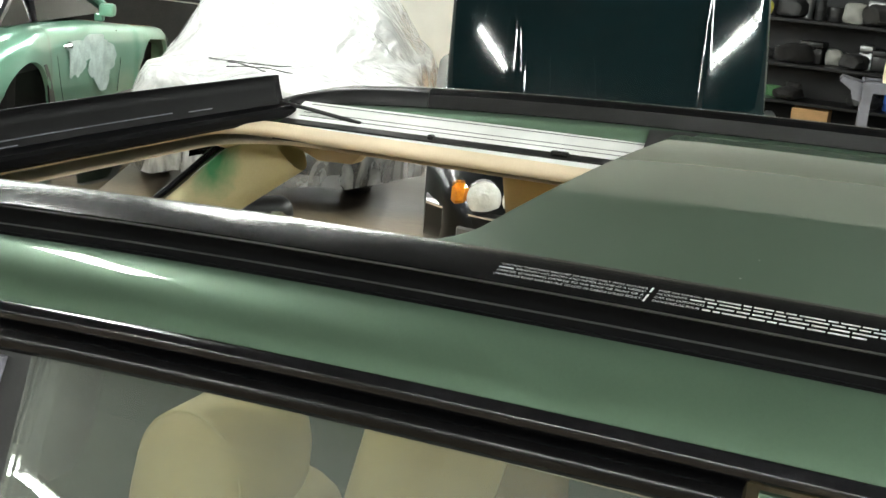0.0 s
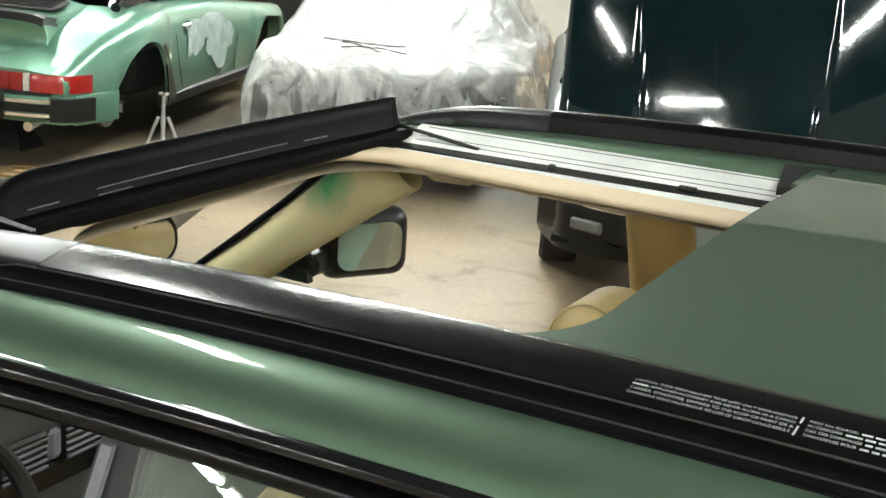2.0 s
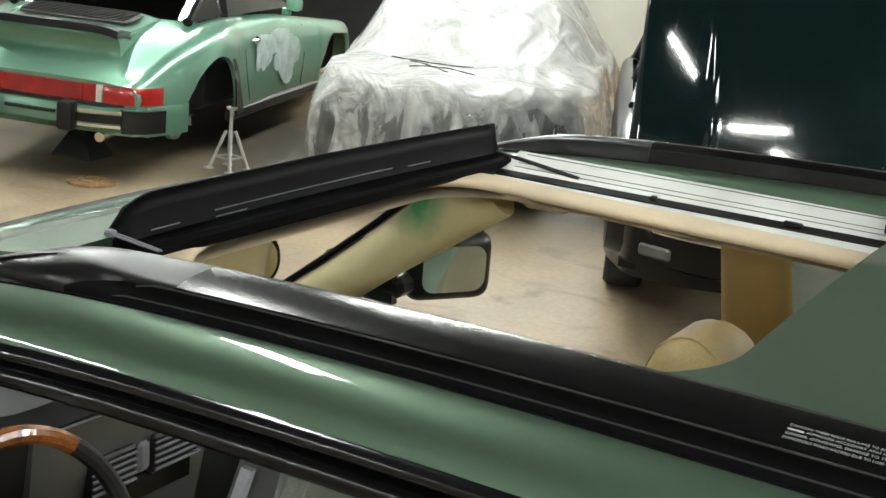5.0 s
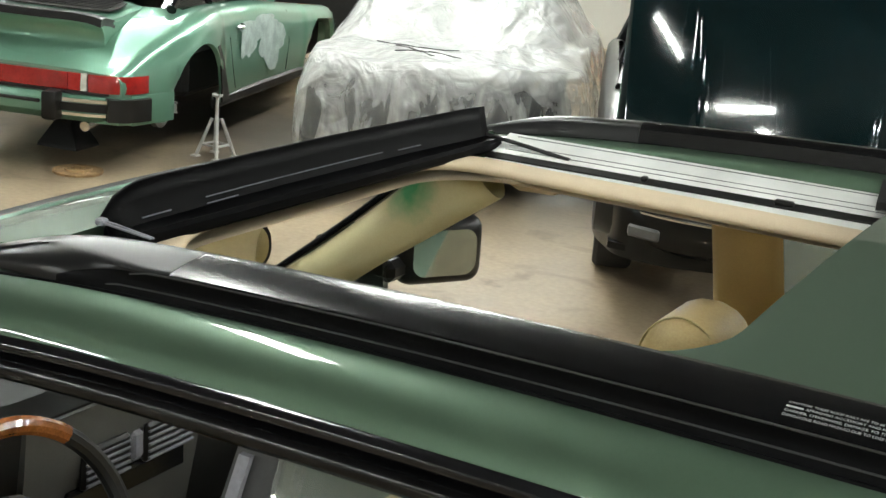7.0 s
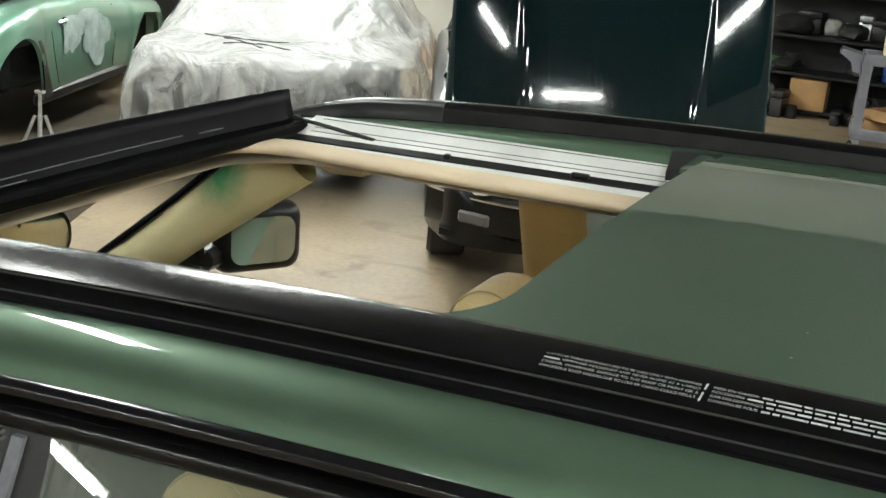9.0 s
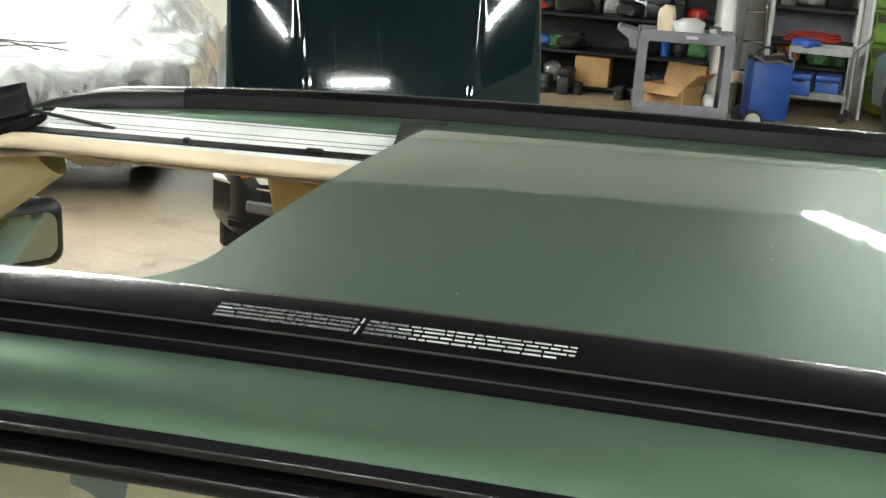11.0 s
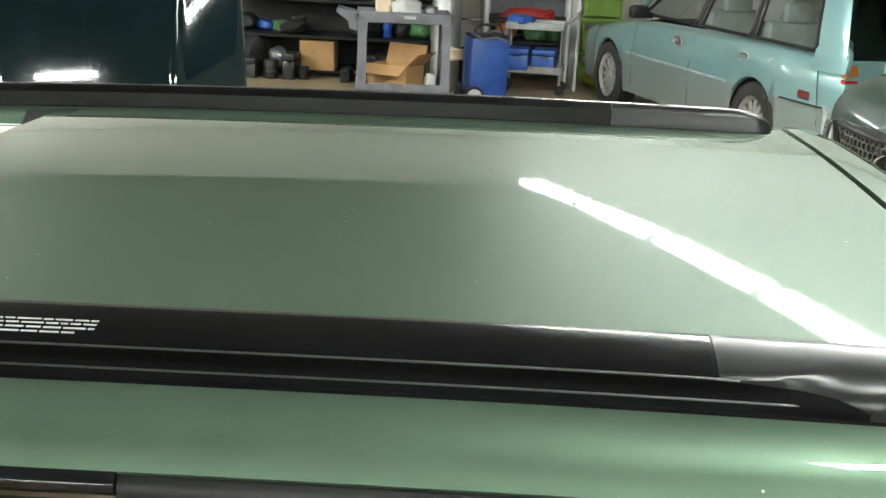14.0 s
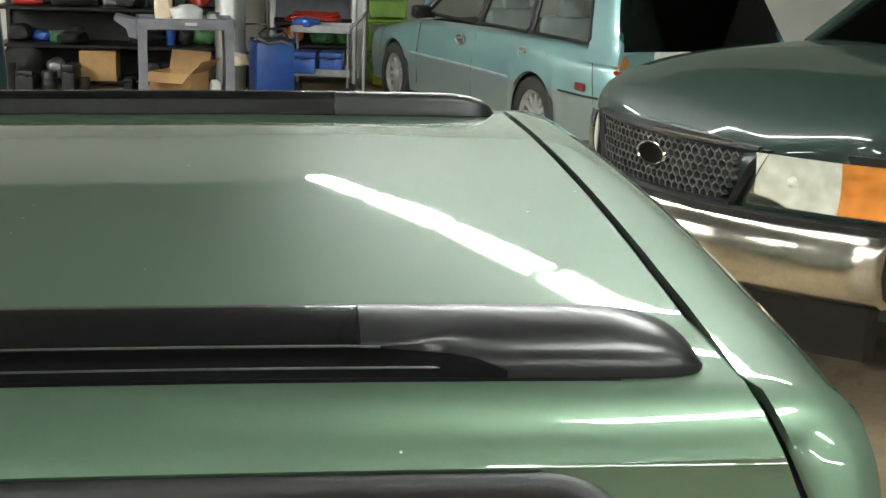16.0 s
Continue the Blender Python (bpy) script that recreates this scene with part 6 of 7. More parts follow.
def build_estate():
    car = thing("estate_car", "dusty aqua estate car parked by the back shelves", "car", pose(1.78, 13.672, 0, 0, 0, -69.5))
    us = [0, .1, .5, 1.0, 1.4, 1.9, 3.0, 4.0, 4.45, 4.64, 4.72]
    tab = (us, [.60, .72, .82, .865, .87, .87, .87, .87, .855, .82, .79],
           [.52, .62, .70, .78, .83, .86, .885, .90, .905, .90, .88],
           [.56, .67, .76, .84, .885, .91, .93, .94, .94, .935, .92],
           [.57, .68, .78, .86, .90, .925, .94, .945, .945, .94, .925],
           [.57, .69, .79, .87, .91, .93, .945, .95, .95, .945, .93])
    body_of("body_shell", AQUA, car, tab, 130, (0.98, 3.67), 0.355, 0.31, lambda u: 0.22, (1.42, 4.58, 0.70, 0.80))
    w = curve_of(us, tab[1])
    zb, zt_, wb, wr = 0.945, 1.44, 0.805, 0.63
    bm = new_bm()
    slab(bm, [[(x, wr * j / 8, zt_ + 0.03 - 0.05 * (j / 8) ** 4 - 0.03 * ((x - 3.2) / 1.2) ** 2) for j in range(-8, 9)] for x in steps(2.02, 4.46, 12)], (0, 0, -0.03))
    part("roof", bm, AQUA, car)
    flare = lambda f: wb + (wr - wb) * f**1.15 if f > 0 else wb - 0.30 * f
    at = lambda u, f, s: Vector((u - (0.26 * f * (u - 3.0) / 1.5 if u > 3.0 else -0.05 * f), s * flare(f), zb + (zt_ - 0.02 - zb) * f))
    for s in (-1, 1):
        # painted rear pillar and windscreen pillar, dark gaskets, three panes a side
        for nm, a, b_, mat in (("rear_pillar", 4.36, 4.70, AQUA),):
            bm = new_bm()
            slab(bm, [[at(a + (b_ - a) * q, f, s) + Vector((0, -s * 0.05 * max(0, q - .6) ** 1.5 * 4, 0)) for q in (0, .3, .6, .8, .9, 1)] for f in [-.22, -.15, -.07] + steps(0, 1, 8)], (0, -s * 0.03, 0))
            part(nm, bm, mat, car)
        bm = new_bm()
        tube(bm, [(1.36, s * 0.79, 0.925), (1.72, s * 0.745, 1.20), (2.06, s * 0.645, 1.42)], [0.035, 0.032, 0.03], 8)
        part("windscreen_pillar", bm, AQUA, car)
        for k, (a, b_) in enumerate(((1.62, 2.58), (2.66, 3.46), (3.54, 4.38))):
            tip = 2.10 if k == 0 else a
            ring_ = [at(a, 0.03, s), at((a + b_) / 2, 0.03, s), at(b_ - 0.03, 0.03, s), at(b_, 0.10, s), at(b_, 0.5, s), at(b_, 0.95, s), at((tip + b_) / 2, 0.97, s), at(tip, 0.95, s), at((a + tip) / 2 - (0.02 if k == 0 else 0), 0.5, s), at(a, 0.10, s)]
            bm = new_bm()
            vs = [bm.verts.new(p + Vector((0, -s * 0.012, 0))) for p in ring_]
            bm.faces.new(vs)
            bmesh.ops.triangulate(bm, faces=bm.faces[:])
            g = part("side_window", bm, GLASS_SMOKE, car, smooth=False)
            g.visible_shadow = False
            bm = new_bm()
            tube(bm, ring_, 0.016, 6, True)
            part("window_gasket", bm, RUBBER, g)
        for u in (2.62, 3.50):
            bm = new_bm()
            slab(bm, [[at(u + q, f, s) for q in (-0.045, 0.045)] for f in steps(0, 1, 6)], (0, -s * 0.02, 0))
            part("door_pillar", bm, RUBBER, car)
        bm = new_bm()
        slab(bm, [[(x, s * (w(x) + 0.006), z) for x in steps(1.36, 3.30, 12)] for z in (0.577, 0.594)], (0, -s * 0.010, 0))
        part("side_moulding", bm, PRIMER, car, "pale side moulding")
        bm = new_bm()
        slab(bm, [[(x, s * (w(x) + 0.006), z) for x in steps(4.06, 4.58, 8)] for z in (0.577, 0.590)], (0, -s * 0.010, 0))
        part("side_moulding", bm, RUBBER, car, "dark side moulding")
        for u in (2.38, 3.50):
            h = new("door_handle")
            h.parent, h.location, h.empty_display_size = car, (u, s * (w(u) - 0.004), 0.800), 0.05
            bm = new_bm()
            lathe(bm, (0, -s * 0.004, 0), (0, s, 0), [(0, 0.052), (0.008, 0.050), (0.010, 0.042), (0.004, 0.036)], 24)
            for v in bm.verts:
                v.co.x *= 1.7
            part("recess_rim", bm, ALLOY, h)
            bm = new_bm()
            lathe(bm, (0, -s * 0.004, 0), (0, s, 0), [(0, 0.040), (0.004, 0.038)], 20)
            for v in bm.verts:
                v.co.x *= 1.7
            part("recess", bm, RUBBER, h)
            bm = new_bm()
            block(bm, (-0.005, s * 0.012, 0.012), (0.11, 0.018, 0.020), 0.006)
            part("grip", bm, ALLOY, h, "pale door grip")
        for a in (1.50, 2.62, 3.46):
            seam(car, [(a + 0.02, s * (w(a) * .965), 0.875), (a, s * (w(a) + .001), 0.60), (a, s * (w(a) * .985), 0.30)], r=0.0025)
        bm = new_bm()
        tube(bm, [(3.93 + 0.095 * math.cos(a), s * (w(3.93) * 0.992 + 0.001), 0.755 + 0.095 * math.sin(a)) for a in steps(1.9, 5.0, 16)], 0.004, 6)
        part("fuel_flap_edge", bm, PRIMER, car, "pale curved edge of the fuel flap")
        seam(car, [(4.46, s * (w(4.46) * .975), 0.86), (4.50, s * w(4.5), 0.70), (4.53, s * (w(4.53) * .995), 0.45)], r=0.0025)
        bm = new_bm()
        block(bm, (1.72, s * 0.93, 0.985), (0.11, 0.18, 0.12), 0.035, None, 2)
        block(bm, (1.70, s * 0.83, 0.955), (0.08, 0.10, 0.05), 0.015)
        part("door_mirror", bm, PLASTIC_BLACK, car)
        bm = new_bm()
        block(bm, (4.36, s * (w(4.36) + 0.001), 0.645), (0.14, 0.02, 0.060), 0.012)
        part("side_marker", bm, MARKER_RED, car, "dark red side marker")
        bm = new_bm()
        block(bm, (4.695, s * 0.730, 0.855), (0.05, 0.12, 0.10), 0.015)
        t = part("tail_lamp", bm, LENS_AMBER, car, "orange and red tail lamp")
        bm = new_bm()
        block(bm, (4.695, s * 0.730, 0.782), (0.052, 0.12, 0.040), 0.01)
        part("red_lens", bm, LENS_RED, t)
    # tailgate glass, plate and bumper
    bm = new_bm()
    slab(bm, [[Vector((4.70 - 0.26 * f + 0.04 * (1 - (j / 8) ** 2), (0.77 - 0.16 * f) * j / 8, 0.93 + 0.50 * f)) for j in range(-8, 9)] for f in steps(0, 1, 6)], (-0.006, 0, 0))
    g = part("rear_window", bm, GLASS_DARK, car, "dark tinted tailgate window")
    g.visible_shadow = False
    bm = new_bm()
    block(bm, (4.73, -0.32, 0.86), (0.02, 0.32, 0.14), 0.008)
    part("number_plate", bm, PLATE, car, "pale plain number plate")
    bm = new_bm()
    slab(bm, [[(4.68 + d - 0.10 * (abs(v) / .84) ** 4, v, z) for v in steps(-0.84, 0.84, 20)] for d, z in ((0.03, 0.60), (0.07, 0.56), (0.07, 0.42), (0.03, 0.34))], (-0.05, 0, 0))
    part("bumper", bm, PRIMER, car, "dusty grey rear bumper")
    put_wheels(car, (0.98, 3.67), 0.765, 0.32, rim=WHEEL_COVER, spokes=12)
    inner_mass(car, 0.4, 4.5, 0.6, 0.2, 0.55)
    for u, v in ((2.40, -0.36), (2.40, 0.36), (3.35, -0.36), (3.35, 0.36)):
        bm = new_bm()
        block(bm, (u, v, 0.78), (0.16, 0.50, 0.60), 0.06, None, 2)
        block(bm, (u + 0.05, v, 1.14), (0.10, 0.26, 0.16), 0.04, None, 2)
        part("seat", bm, PRIMER, car)
    return car


BONNET_TILT = 19
build_sports_car()
jack_stand(-5.40, 6.40, 0.42, BARE_STEEL, "bare grey steel jack stand with a raised post")
axle_stand(-6.20, 5.86)
build_covered_car()
build_saloon()
build_pickup()
build_estate()


# ---- along the back wall ----
def rack(name, label, x0, x1, y0, y1, levels, h, post, shelf, t=0.035):
    r = thing(name, label, "shelving", pose((x0 + x1) / 2, (y0 + y1) / 2, 0))
    a, b = (x1 - x0) / 2, (y1 - y0) / 2
    for sx in (-1, 1):
        for sy in (-1, 1):
            bm = new_bm()
            block(bm, (sx * (a - 0.02), sy * (b - 0.02), h / 2), (0.045, 0.045, h), 0.004)
            part("upright", bm, post, r, smooth=False)
    for z in levels:
        bm = new_bm()
        block(bm, (0, 0, z), (2 * a - 0.012, 2 * b - 0.012, t), 0.005)
        part("shelf", bm, shelf, r, smooth=False)
    return r


def carton(x, y, z, s, turn=0, lids=True, label="brown cardboard box with open flaps"):
    c = thing("cardboard_box", label, "box", pose(x, y, z, 0, 0, turn))
    w, d, h = s
    for nm, cc, ss in (("panel", (0, -d / 2, h / 2), (w, 0.006, h)), ("panel", (0, d / 2, h / 2), (w, 0.006, h)), ("panel", (-w / 2, 0, h / 2), (0.006, d - 0.008, h)), ("panel", (w / 2, 0, h / 2), (0.006, d - 0.008, h)), ("bottom", (0, 0, 0.004), (w - 0.01, d - 0.01, 0.006))):
        bm = new_bm()
        block(bm, cc, ss)
        part(nm, bm, CARD, c, smooth=False)
    if lids:
        for cc, ss, e in (((0, -d / 2 - d * 0.19, h - d * 0.10), (w, d * 0.44, 0.006), (28, 0, 0)), ((-w / 2 - 0.07, 0, h - 0.05), (0.17, d, 0.006), (0, -35, 0)), ((w / 2 + 0.06, 0, h + 0.06), (0.17, d, 0.006), (0, -45, 0)), ((0, d / 2 + 0.03, h + 0.08), (w, 0.18, 0.006), (70, 0, 0))):
            bm = new_bm()
            block(bm, cc, ss, 0, Euler([radians(q) for q in e]).to_matrix())
            part("flap", bm, CARD, c, smooth=False)
    else:
        bm = new_bm()
        block(bm, (0, 0, h), (w, d, 0.006))
        part("lid", bm, CARD, c, smooth=False)


def lump(name, label, cat, x, y, z, s, mat, seed=0, turn=0):
    """A small odd thing: rounded, uneven, resting on its support."""
    bm = new_bm()
    bmesh.ops.create_icosphere(bm, subdivisions=3, radius=1.0)
    for v in bm.verts:
        q = v.co.copy()
        k = 1 + 0.22 * noise.noise(q * 1.7 + Vector((seed, 0, 0)))
        v.co = Vector((math.copysign(abs(q.x) ** 0.7, q.x) * s[0] / 2 * k, math.copysign(abs(q.y) ** 0.7, q.y) * s[1] / 2 * k, max(-0.85, math.copysign(abs(q.z) ** 0.7, q.z)) * s[2] / 2 * k))
    zmin = min(v.co.z for v in bm.verts)
    for v in bm.verts:
        v.co.z -= zmin
    solo(name, bm, mat, label, cat, pose(x, y, z, 0, 0, turn))


def tin(name, label, cat, x, y, z, r, h, mat):
    bm = new_bm()
    lathe(bm, (0, 0, 0), (0, 0, 1), [(0, r * 0.97), (0.006, r), (h * 0.33, r), (h * 0.34, r * 1.03), (h * 0.36, r), (h * 0.66, r), (h * 0.67, r * 1.03), (h * 0.69, r), (h - 0.006, r), (h, r * 0.95), (h, r * 0.8), (h - 0.01, r * 0.78)], 24)
    solo(name, bm, mat, label, cat, pose(x, y, z))


def case(name, label, cat, x, y, z, s, mat, turn=0, bev=0.015):
    """A tool case or carton: body, lid seam and handle."""
    c = thing(name, label, cat, pose(x, y, z, 0, 0, turn))
    bm = new_bm()
    block(bm, (0, 0, s[2] * 0.36), (s[0], s[1], s[2] * 0.72), bev, None, 2)
    part("body", bm, mat, c)
    bm = new_bm()
    block(bm, (0, 0, s[2] * 0.86), (s[0] * 1.01, s[1] * 1.01, s[2] * 0.26), bev, None, 2)
    part("lid", bm, mat, c)
    bm = new_bm()
    tube(bm, [(-s[0] * 0.2, -s[1] / 2, s[2] * 0.7), (-s[0] * 0.18, -s[1] / 2 - 0.025, s[2] * 0.7), (s[0] * 0.18, -s[1] / 2 - 0.025, s[2] * 0.7), (s[0] * 0.2, -s[1] / 2, s[2] * 0.7)], 0.008, 6)
    part("handle", bm, RUBBER, c)


def build_cart():
    c = thing("utility_cart", "grey moulded plastic utility cart with two trays", "cart", Matrix.Translation((-0.60, 11.62, 0)) @ Matrix.Rotation(radians(8), 4, "Z") @ Matrix.Diagonal((0.86, 0.86, 0.89, 1)))
    w, d = 0.98, 0.56
    for z, nm in ((0.93, "top_tray"), (0.22, "bottom_tray")):
        bm = new_bm()
        block(bm, (0, 0, z), (w, d, 0.03), 0.008)
        for sx in (-1, 1):
            block(bm, (sx * (w / 2 - 0.015), 0, z + 0.02), (0.03, d, 0.11), 0.01)
        for sy in (-1, 1):
            block(bm, (0, sy * (d / 2 - 0.015), z + 0.02), (w, 0.03, 0.11), 0.01)
        part(nm, bm, GREYPLASTIC, c)
    for sx in (-1, 1):
        for sy in (-1, 1):
            bm = new_bm()
            lattice(bm, [[(sx * (w / 2 - 0.055) + a * q, sy * (d / 2 - 0.05) + b * q, z) for a, b in ((-1, -1), (1, -1), (1, 1), (-1, 1))] for z, q in ((0.24, 0.055), (0.35, 0.045), (0.80, 0.045), (0.92, 0.055))], loop=True)
            bmesh.ops.recalc_face_normals(bm, faces=bm.faces[:])
            part("leg", bm, GREYPLASTIC, c, smooth=False)
            bm = new_bm()
            lathe(bm, (sx * (w / 2 - 0.07) - 0.02, sy * (d / 2 - 0.06), 0.055), (0, 1, 0), [(-0.018, 0.05), (-0.014, 0.055), (0.014, 0.055), (0.018, 0.05)], 18)
            cs = part("castor", bm, RUBBER, c)
            bm = new_bm()
            block(bm, (sx * (w / 2 - 0.07), sy * (d / 2 - 0.06), 0.14), (0.07, 0.05, 0.10), 0.01)
            part("castor_fork", bm, STEEL, cs)
    bm = new_bm()
    prism(bm, [(-w / 2, -0.2, 0.98), (-w / 2 - 0.20, -0.2, 1.02), (-w / 2 - 0.22, -0.2, 0.98), (-w / 2 - 0.10, -0.2, 0.90), (-w / 2 - 0.08, -0.2, 0.82), (-w / 2, -0.2, 0.80)], (0, 0.4, 0))
    part("push_handle", bm, GREYPLASTIC, c)
    bm = new_bm()
    block(bm, (0.05, -d / 2 - 0.002, 0.955), (0.12, 0.006, 0.03), 0.004)
    part("badge", bm, PLATE, c)


def build_charger():
    c = thing("wheeled_charger", "blue steel wheeled machine with black handle", "machine", Matrix.Translation((0.14, 12.2, 0)) @ Matrix.Rotation(radians(18), 4, "Z") @ Matrix.Diagonal((0.88, 0.88, 0.88, 1)))
    bm = new_bm()
    block(bm, (0, 0, 0.42), (0.42, 0.34, 0.62), 0.025, None, 2)
    part("cabinet", bm, BLUE, c)
    bm = new_bm()
    block(bm, (0, 0, 0.745), (0.40, 0.32, 0.03), 0.01)
    part("top_panel", bm, DASH, c)
    for s in (-1, 1):
        w = new("wheel")
        w.parent, w.location, w.empty_display_size = c, (-0.17, s * 0.20, 0.11), 0.05
        bm = new_bm()
        lathe(bm, (0, 0, 0), (0, s, 0), [(-0.025, 0.09), (-0.02, 0.11), (0.02, 0.11), (0.025, 0.09)], 24)
        part("tyre", bm, TYRE, w)
        bm = new_bm()
        lathe(bm, (0, s * 0.02, 0), (0, s, 0), [(0, 0.085), (0.01, 0.08), (0.012, 0.02)], 24)
        part("rim", bm, WHITE_PAINT, w)
    bm = new_bm()
    tube(bm, [(-0.15, -0.12, 0.74), (-0.17, -0.12, 0.82), (-0.10, -0.12, 0.87), (0.10, -0.12, 0.87), (0.16, -0.12, 0.74)], 0.014, 8)
    part("handle", bm, RUBBER, c)
    bm = new_bm()
    tube(bm, [(-0.12, -0.05, 0.76), (-0.20, -0.14, 0.78), (-0.10, -0.19, 0.72), (0.06, -0.185, 0.74), (0.17, -0.16, 0.70), (0.22, -0.05, 0.76), (0.12, 0.02, 0.80), (0.0, 0.0, 0.775)], 0.016, 8)
    part("hose", bm, GREYPLASTIC, c, "grey hose coiled over the top")
    bm = new_bm()
    block(bm, (0.13, -0.05, 0.06), (0.06, 0.06, 0.12), 0.01)
    part("foot", bm, STEEL, c)


def build_trolley():
    c = thing("tool_trolley", "low steel trolley holding blue bins", "trolley", pose(0.62, 13.25, 0, 0, 0, -6))
    for z in (0.22, 0.66):
        bm = new_bm()
        block(bm, (0, 0, z), (0.60, 0.42, 0.02), 0.004)
        for s in (-1, 1):
            block(bm, (0, s * 0.205, z + 0.03), (0.60, 0.012, 0.07), 0.003)
            block(bm, (s * 0.295, 0, z + 0.03), (0.012, 0.42, 0.07), 0.003)
        part("tray", bm, STEEL, c, smooth=False)
    for sx in (-1, 1):
        for sy in (-1, 1):
            bm = new_bm()
            tube(bm, [(sx * 0.28, sy * 0.19, 0.10), (sx * 0.28, sy * 0.19, 0.70)], 0.014, 8)
            part("leg", bm, STEEL, c)
            bm = new_bm()
            lathe(bm, (sx * 0.28, sy * 0.19, 0.05), (0, 1, 0), [(-0.015, 0.045), (0.015, 0.05), (0.018, 0.04)], 16)
            part("castor", bm, RUBBER, c)
    bm = new_bm()
    tube(bm, [(0.28, 0.15, 0.68), (0.42, 0.15, 0.82), (0.46, 0.0, 0.86), (0.42, -0.15, 0.82), (0.28, -0.15, 0.68)], 0.016, 8)
    part("push_handle", bm, STEEL, c)


shelf_rack = rack("shelf_rack", "black steel shelf rack filled with workshop clutter", -2.7, -0.25, 13.4, 14.0, (0.06, 0.42, 0.80, 1.25), 2.0, RUBBER, PLASTIC_BLACK)
open_cabinet = rack("open_cabinet", "white-posted steel cabinet with dark shelves", 0.06, 0.98, 13.95, 14.55, (0.10, 0.42, 0.66, 1.02), 1.9, WHITE_PAINT, DASH)
wall_bench = rack("wall_bench", "dark steel bench against the wall", -10.9, -7.2, 12.3, 13.1, (0.30, 0.76), 0.79, DASH, DASH)
bm = new_bm()
block(bm, (0, 0, 1.05), (0.03, 0.62, 2.1), 0.006)
solo("door_panel", bm, WHITE_PAINT, "white steel cabinet panel standing open", "panel", pose(1.03, 13.72, 0, 0, 0, 4))
build_cart()
build_charger()
build_trolley()
carton(-0.66, 11.62, 0.211, (0.40, 0.34, 0.20), -24)
carton(-1.68, 13.55, 0.078, (0.36, 0.36, 0.30), 2, False, "closed brown cardboard carton on the lowest shelf")
carton(-9.75, 12.6, 0.78, (0.80, 0.42, 0.40), 5, False, "large brown cardboard carton on the wall bench")
for i, (x, mat) in enumerate(((-5.85, STEEL), (-5.65, WHITE_PAINT), (-5.48, STEEL))):
    tin("paint_tin", "dented metal paint tin on the wall bench", "tin", x - 2.5, 12.45, 0.78, 0.095, 0.22, mat)
tin("steel_drum", "ribbed bright steel drum standing behind the cart", "drum", -0.30, 13.05, 0.0, 0.15, 1.15, ALLOY)
for k, (x, y, z, s, m, lab, cat, nm) in enumerate((
        (-0.78, 11.60, 0.845, (0.16, 0.14, 0.26), TAN, "tan cloth bundle on the cart", "cloth", "cloth"),
        (-0.58, 11.58, 0.845, (0.30, 0.20, 0.16), WHITE_PAINT, "crumpled white rag on the cart", "rag", "rag"),
        (-0.36, 11.68, 0.845, (0.12, 0.12, 0.10), STEEL, "small metal part on the cart", "part", "machine_part"),
        (-2.35, 13.6, 1.27, (0.26, 0.20, 0.18), YELLOW, "yellow spray gun parts on the shelf", "tool", "spray_gun"),
        (-2.05, 13.6, 1.27, (0.34, 0.24, 0.22), DASH, "dark tool bundle on the shelf", "tool", "wrapped_tool"),
        (-2.40, 13.6, 0.82, (0.30, 0.18, 0.10), RED, "red plastic tray on the shelf", "tray", "red_tray"),
        (-1.95, 13.6, 0.82, (0.42, 0.26, 0.20), DARK, "dark cloth heap on the shelf", "cloth", "dark_cloth"),
        (-1.35, 13.6, 0.82, (0.36, 0.26, 0.16), DASH, "dark machine part on the shelf", "part", "machine_part"),
        (-1.20, 13.6, 1.27, (0.40, 0.26, 0.24), DARK, "black bag on the top shelf", "bag", "black_bag"),
        (-2.45, 13.55, 0.08, (0.40, 0.30, 0.36), DARK, "black plastic tub on the lowest shelf", "tub", "plastic_tub"),
        (-2.10, 13.45, 0.08, (0.18, 0.18, 0.22), STEEL, "grey motor housing on the lowest shelf", "motor", "motor"),
        (-1.20, 13.6, 0.44, (0.36, 0.26, 0.14), DASH, "grey tool case on the shelf", "case", "tool_roll"),
        (-1.95, 13.6, 0.44, (0.50, 0.26, 0.12), DARK, "coiled black hose on the shelf", "hose", "coiled_hose"),
        (-0.22, 12.9, 0.32, (0.26, 0.18, 0.14), TAN, "tan glove bundle by the cart", "glove", "work_glove"),
        (-0.20, 13.2, 0.0, (0.36, 0.28, 0.32), DARK, "black crate beside the cart", "crate", "dark_crate"),
        (-0.34, 11.58, 0.211, (0.10, 0.10, 0.14), WHITE_PAINT, "white spray bottle on the cart", "bottle", "spray_bottle"),
        (0.30, 14.15, 0.44, (0.24, 0.20, 0.22), ORANGE, "orange plastic container on the shelf", "container", "orange_container"),
        (0.62, 14.15, 0.44, (0.36, 0.26, 0.16), PLANT, "dark green bag on the shelf", "bag", "green_bag"),
        (0.46, 13.18, 0.69, (0.30, 0.22, 0.10), BLUE, "blue rag heap on the trolley", "rag", "blue_rag"),
        (1.28, 13.95, 0.0, (0.22, 0.22, 0.17), YELLOW, "yellow plastic bag on the floor", "bag", "yellow_bag"))):
    lump(nm, lab, cat, x, y, z, s, m, k * 3.1, k * 37)
for k, (x, z) in enumerate(((0.45, 0.235), (0.72, 0.235))):
    case("storage_bin", "blue plastic storage bin on the trolley", "bin", x, 13.2, z, (0.23, 0.32, 0.22), BLUE, -6)
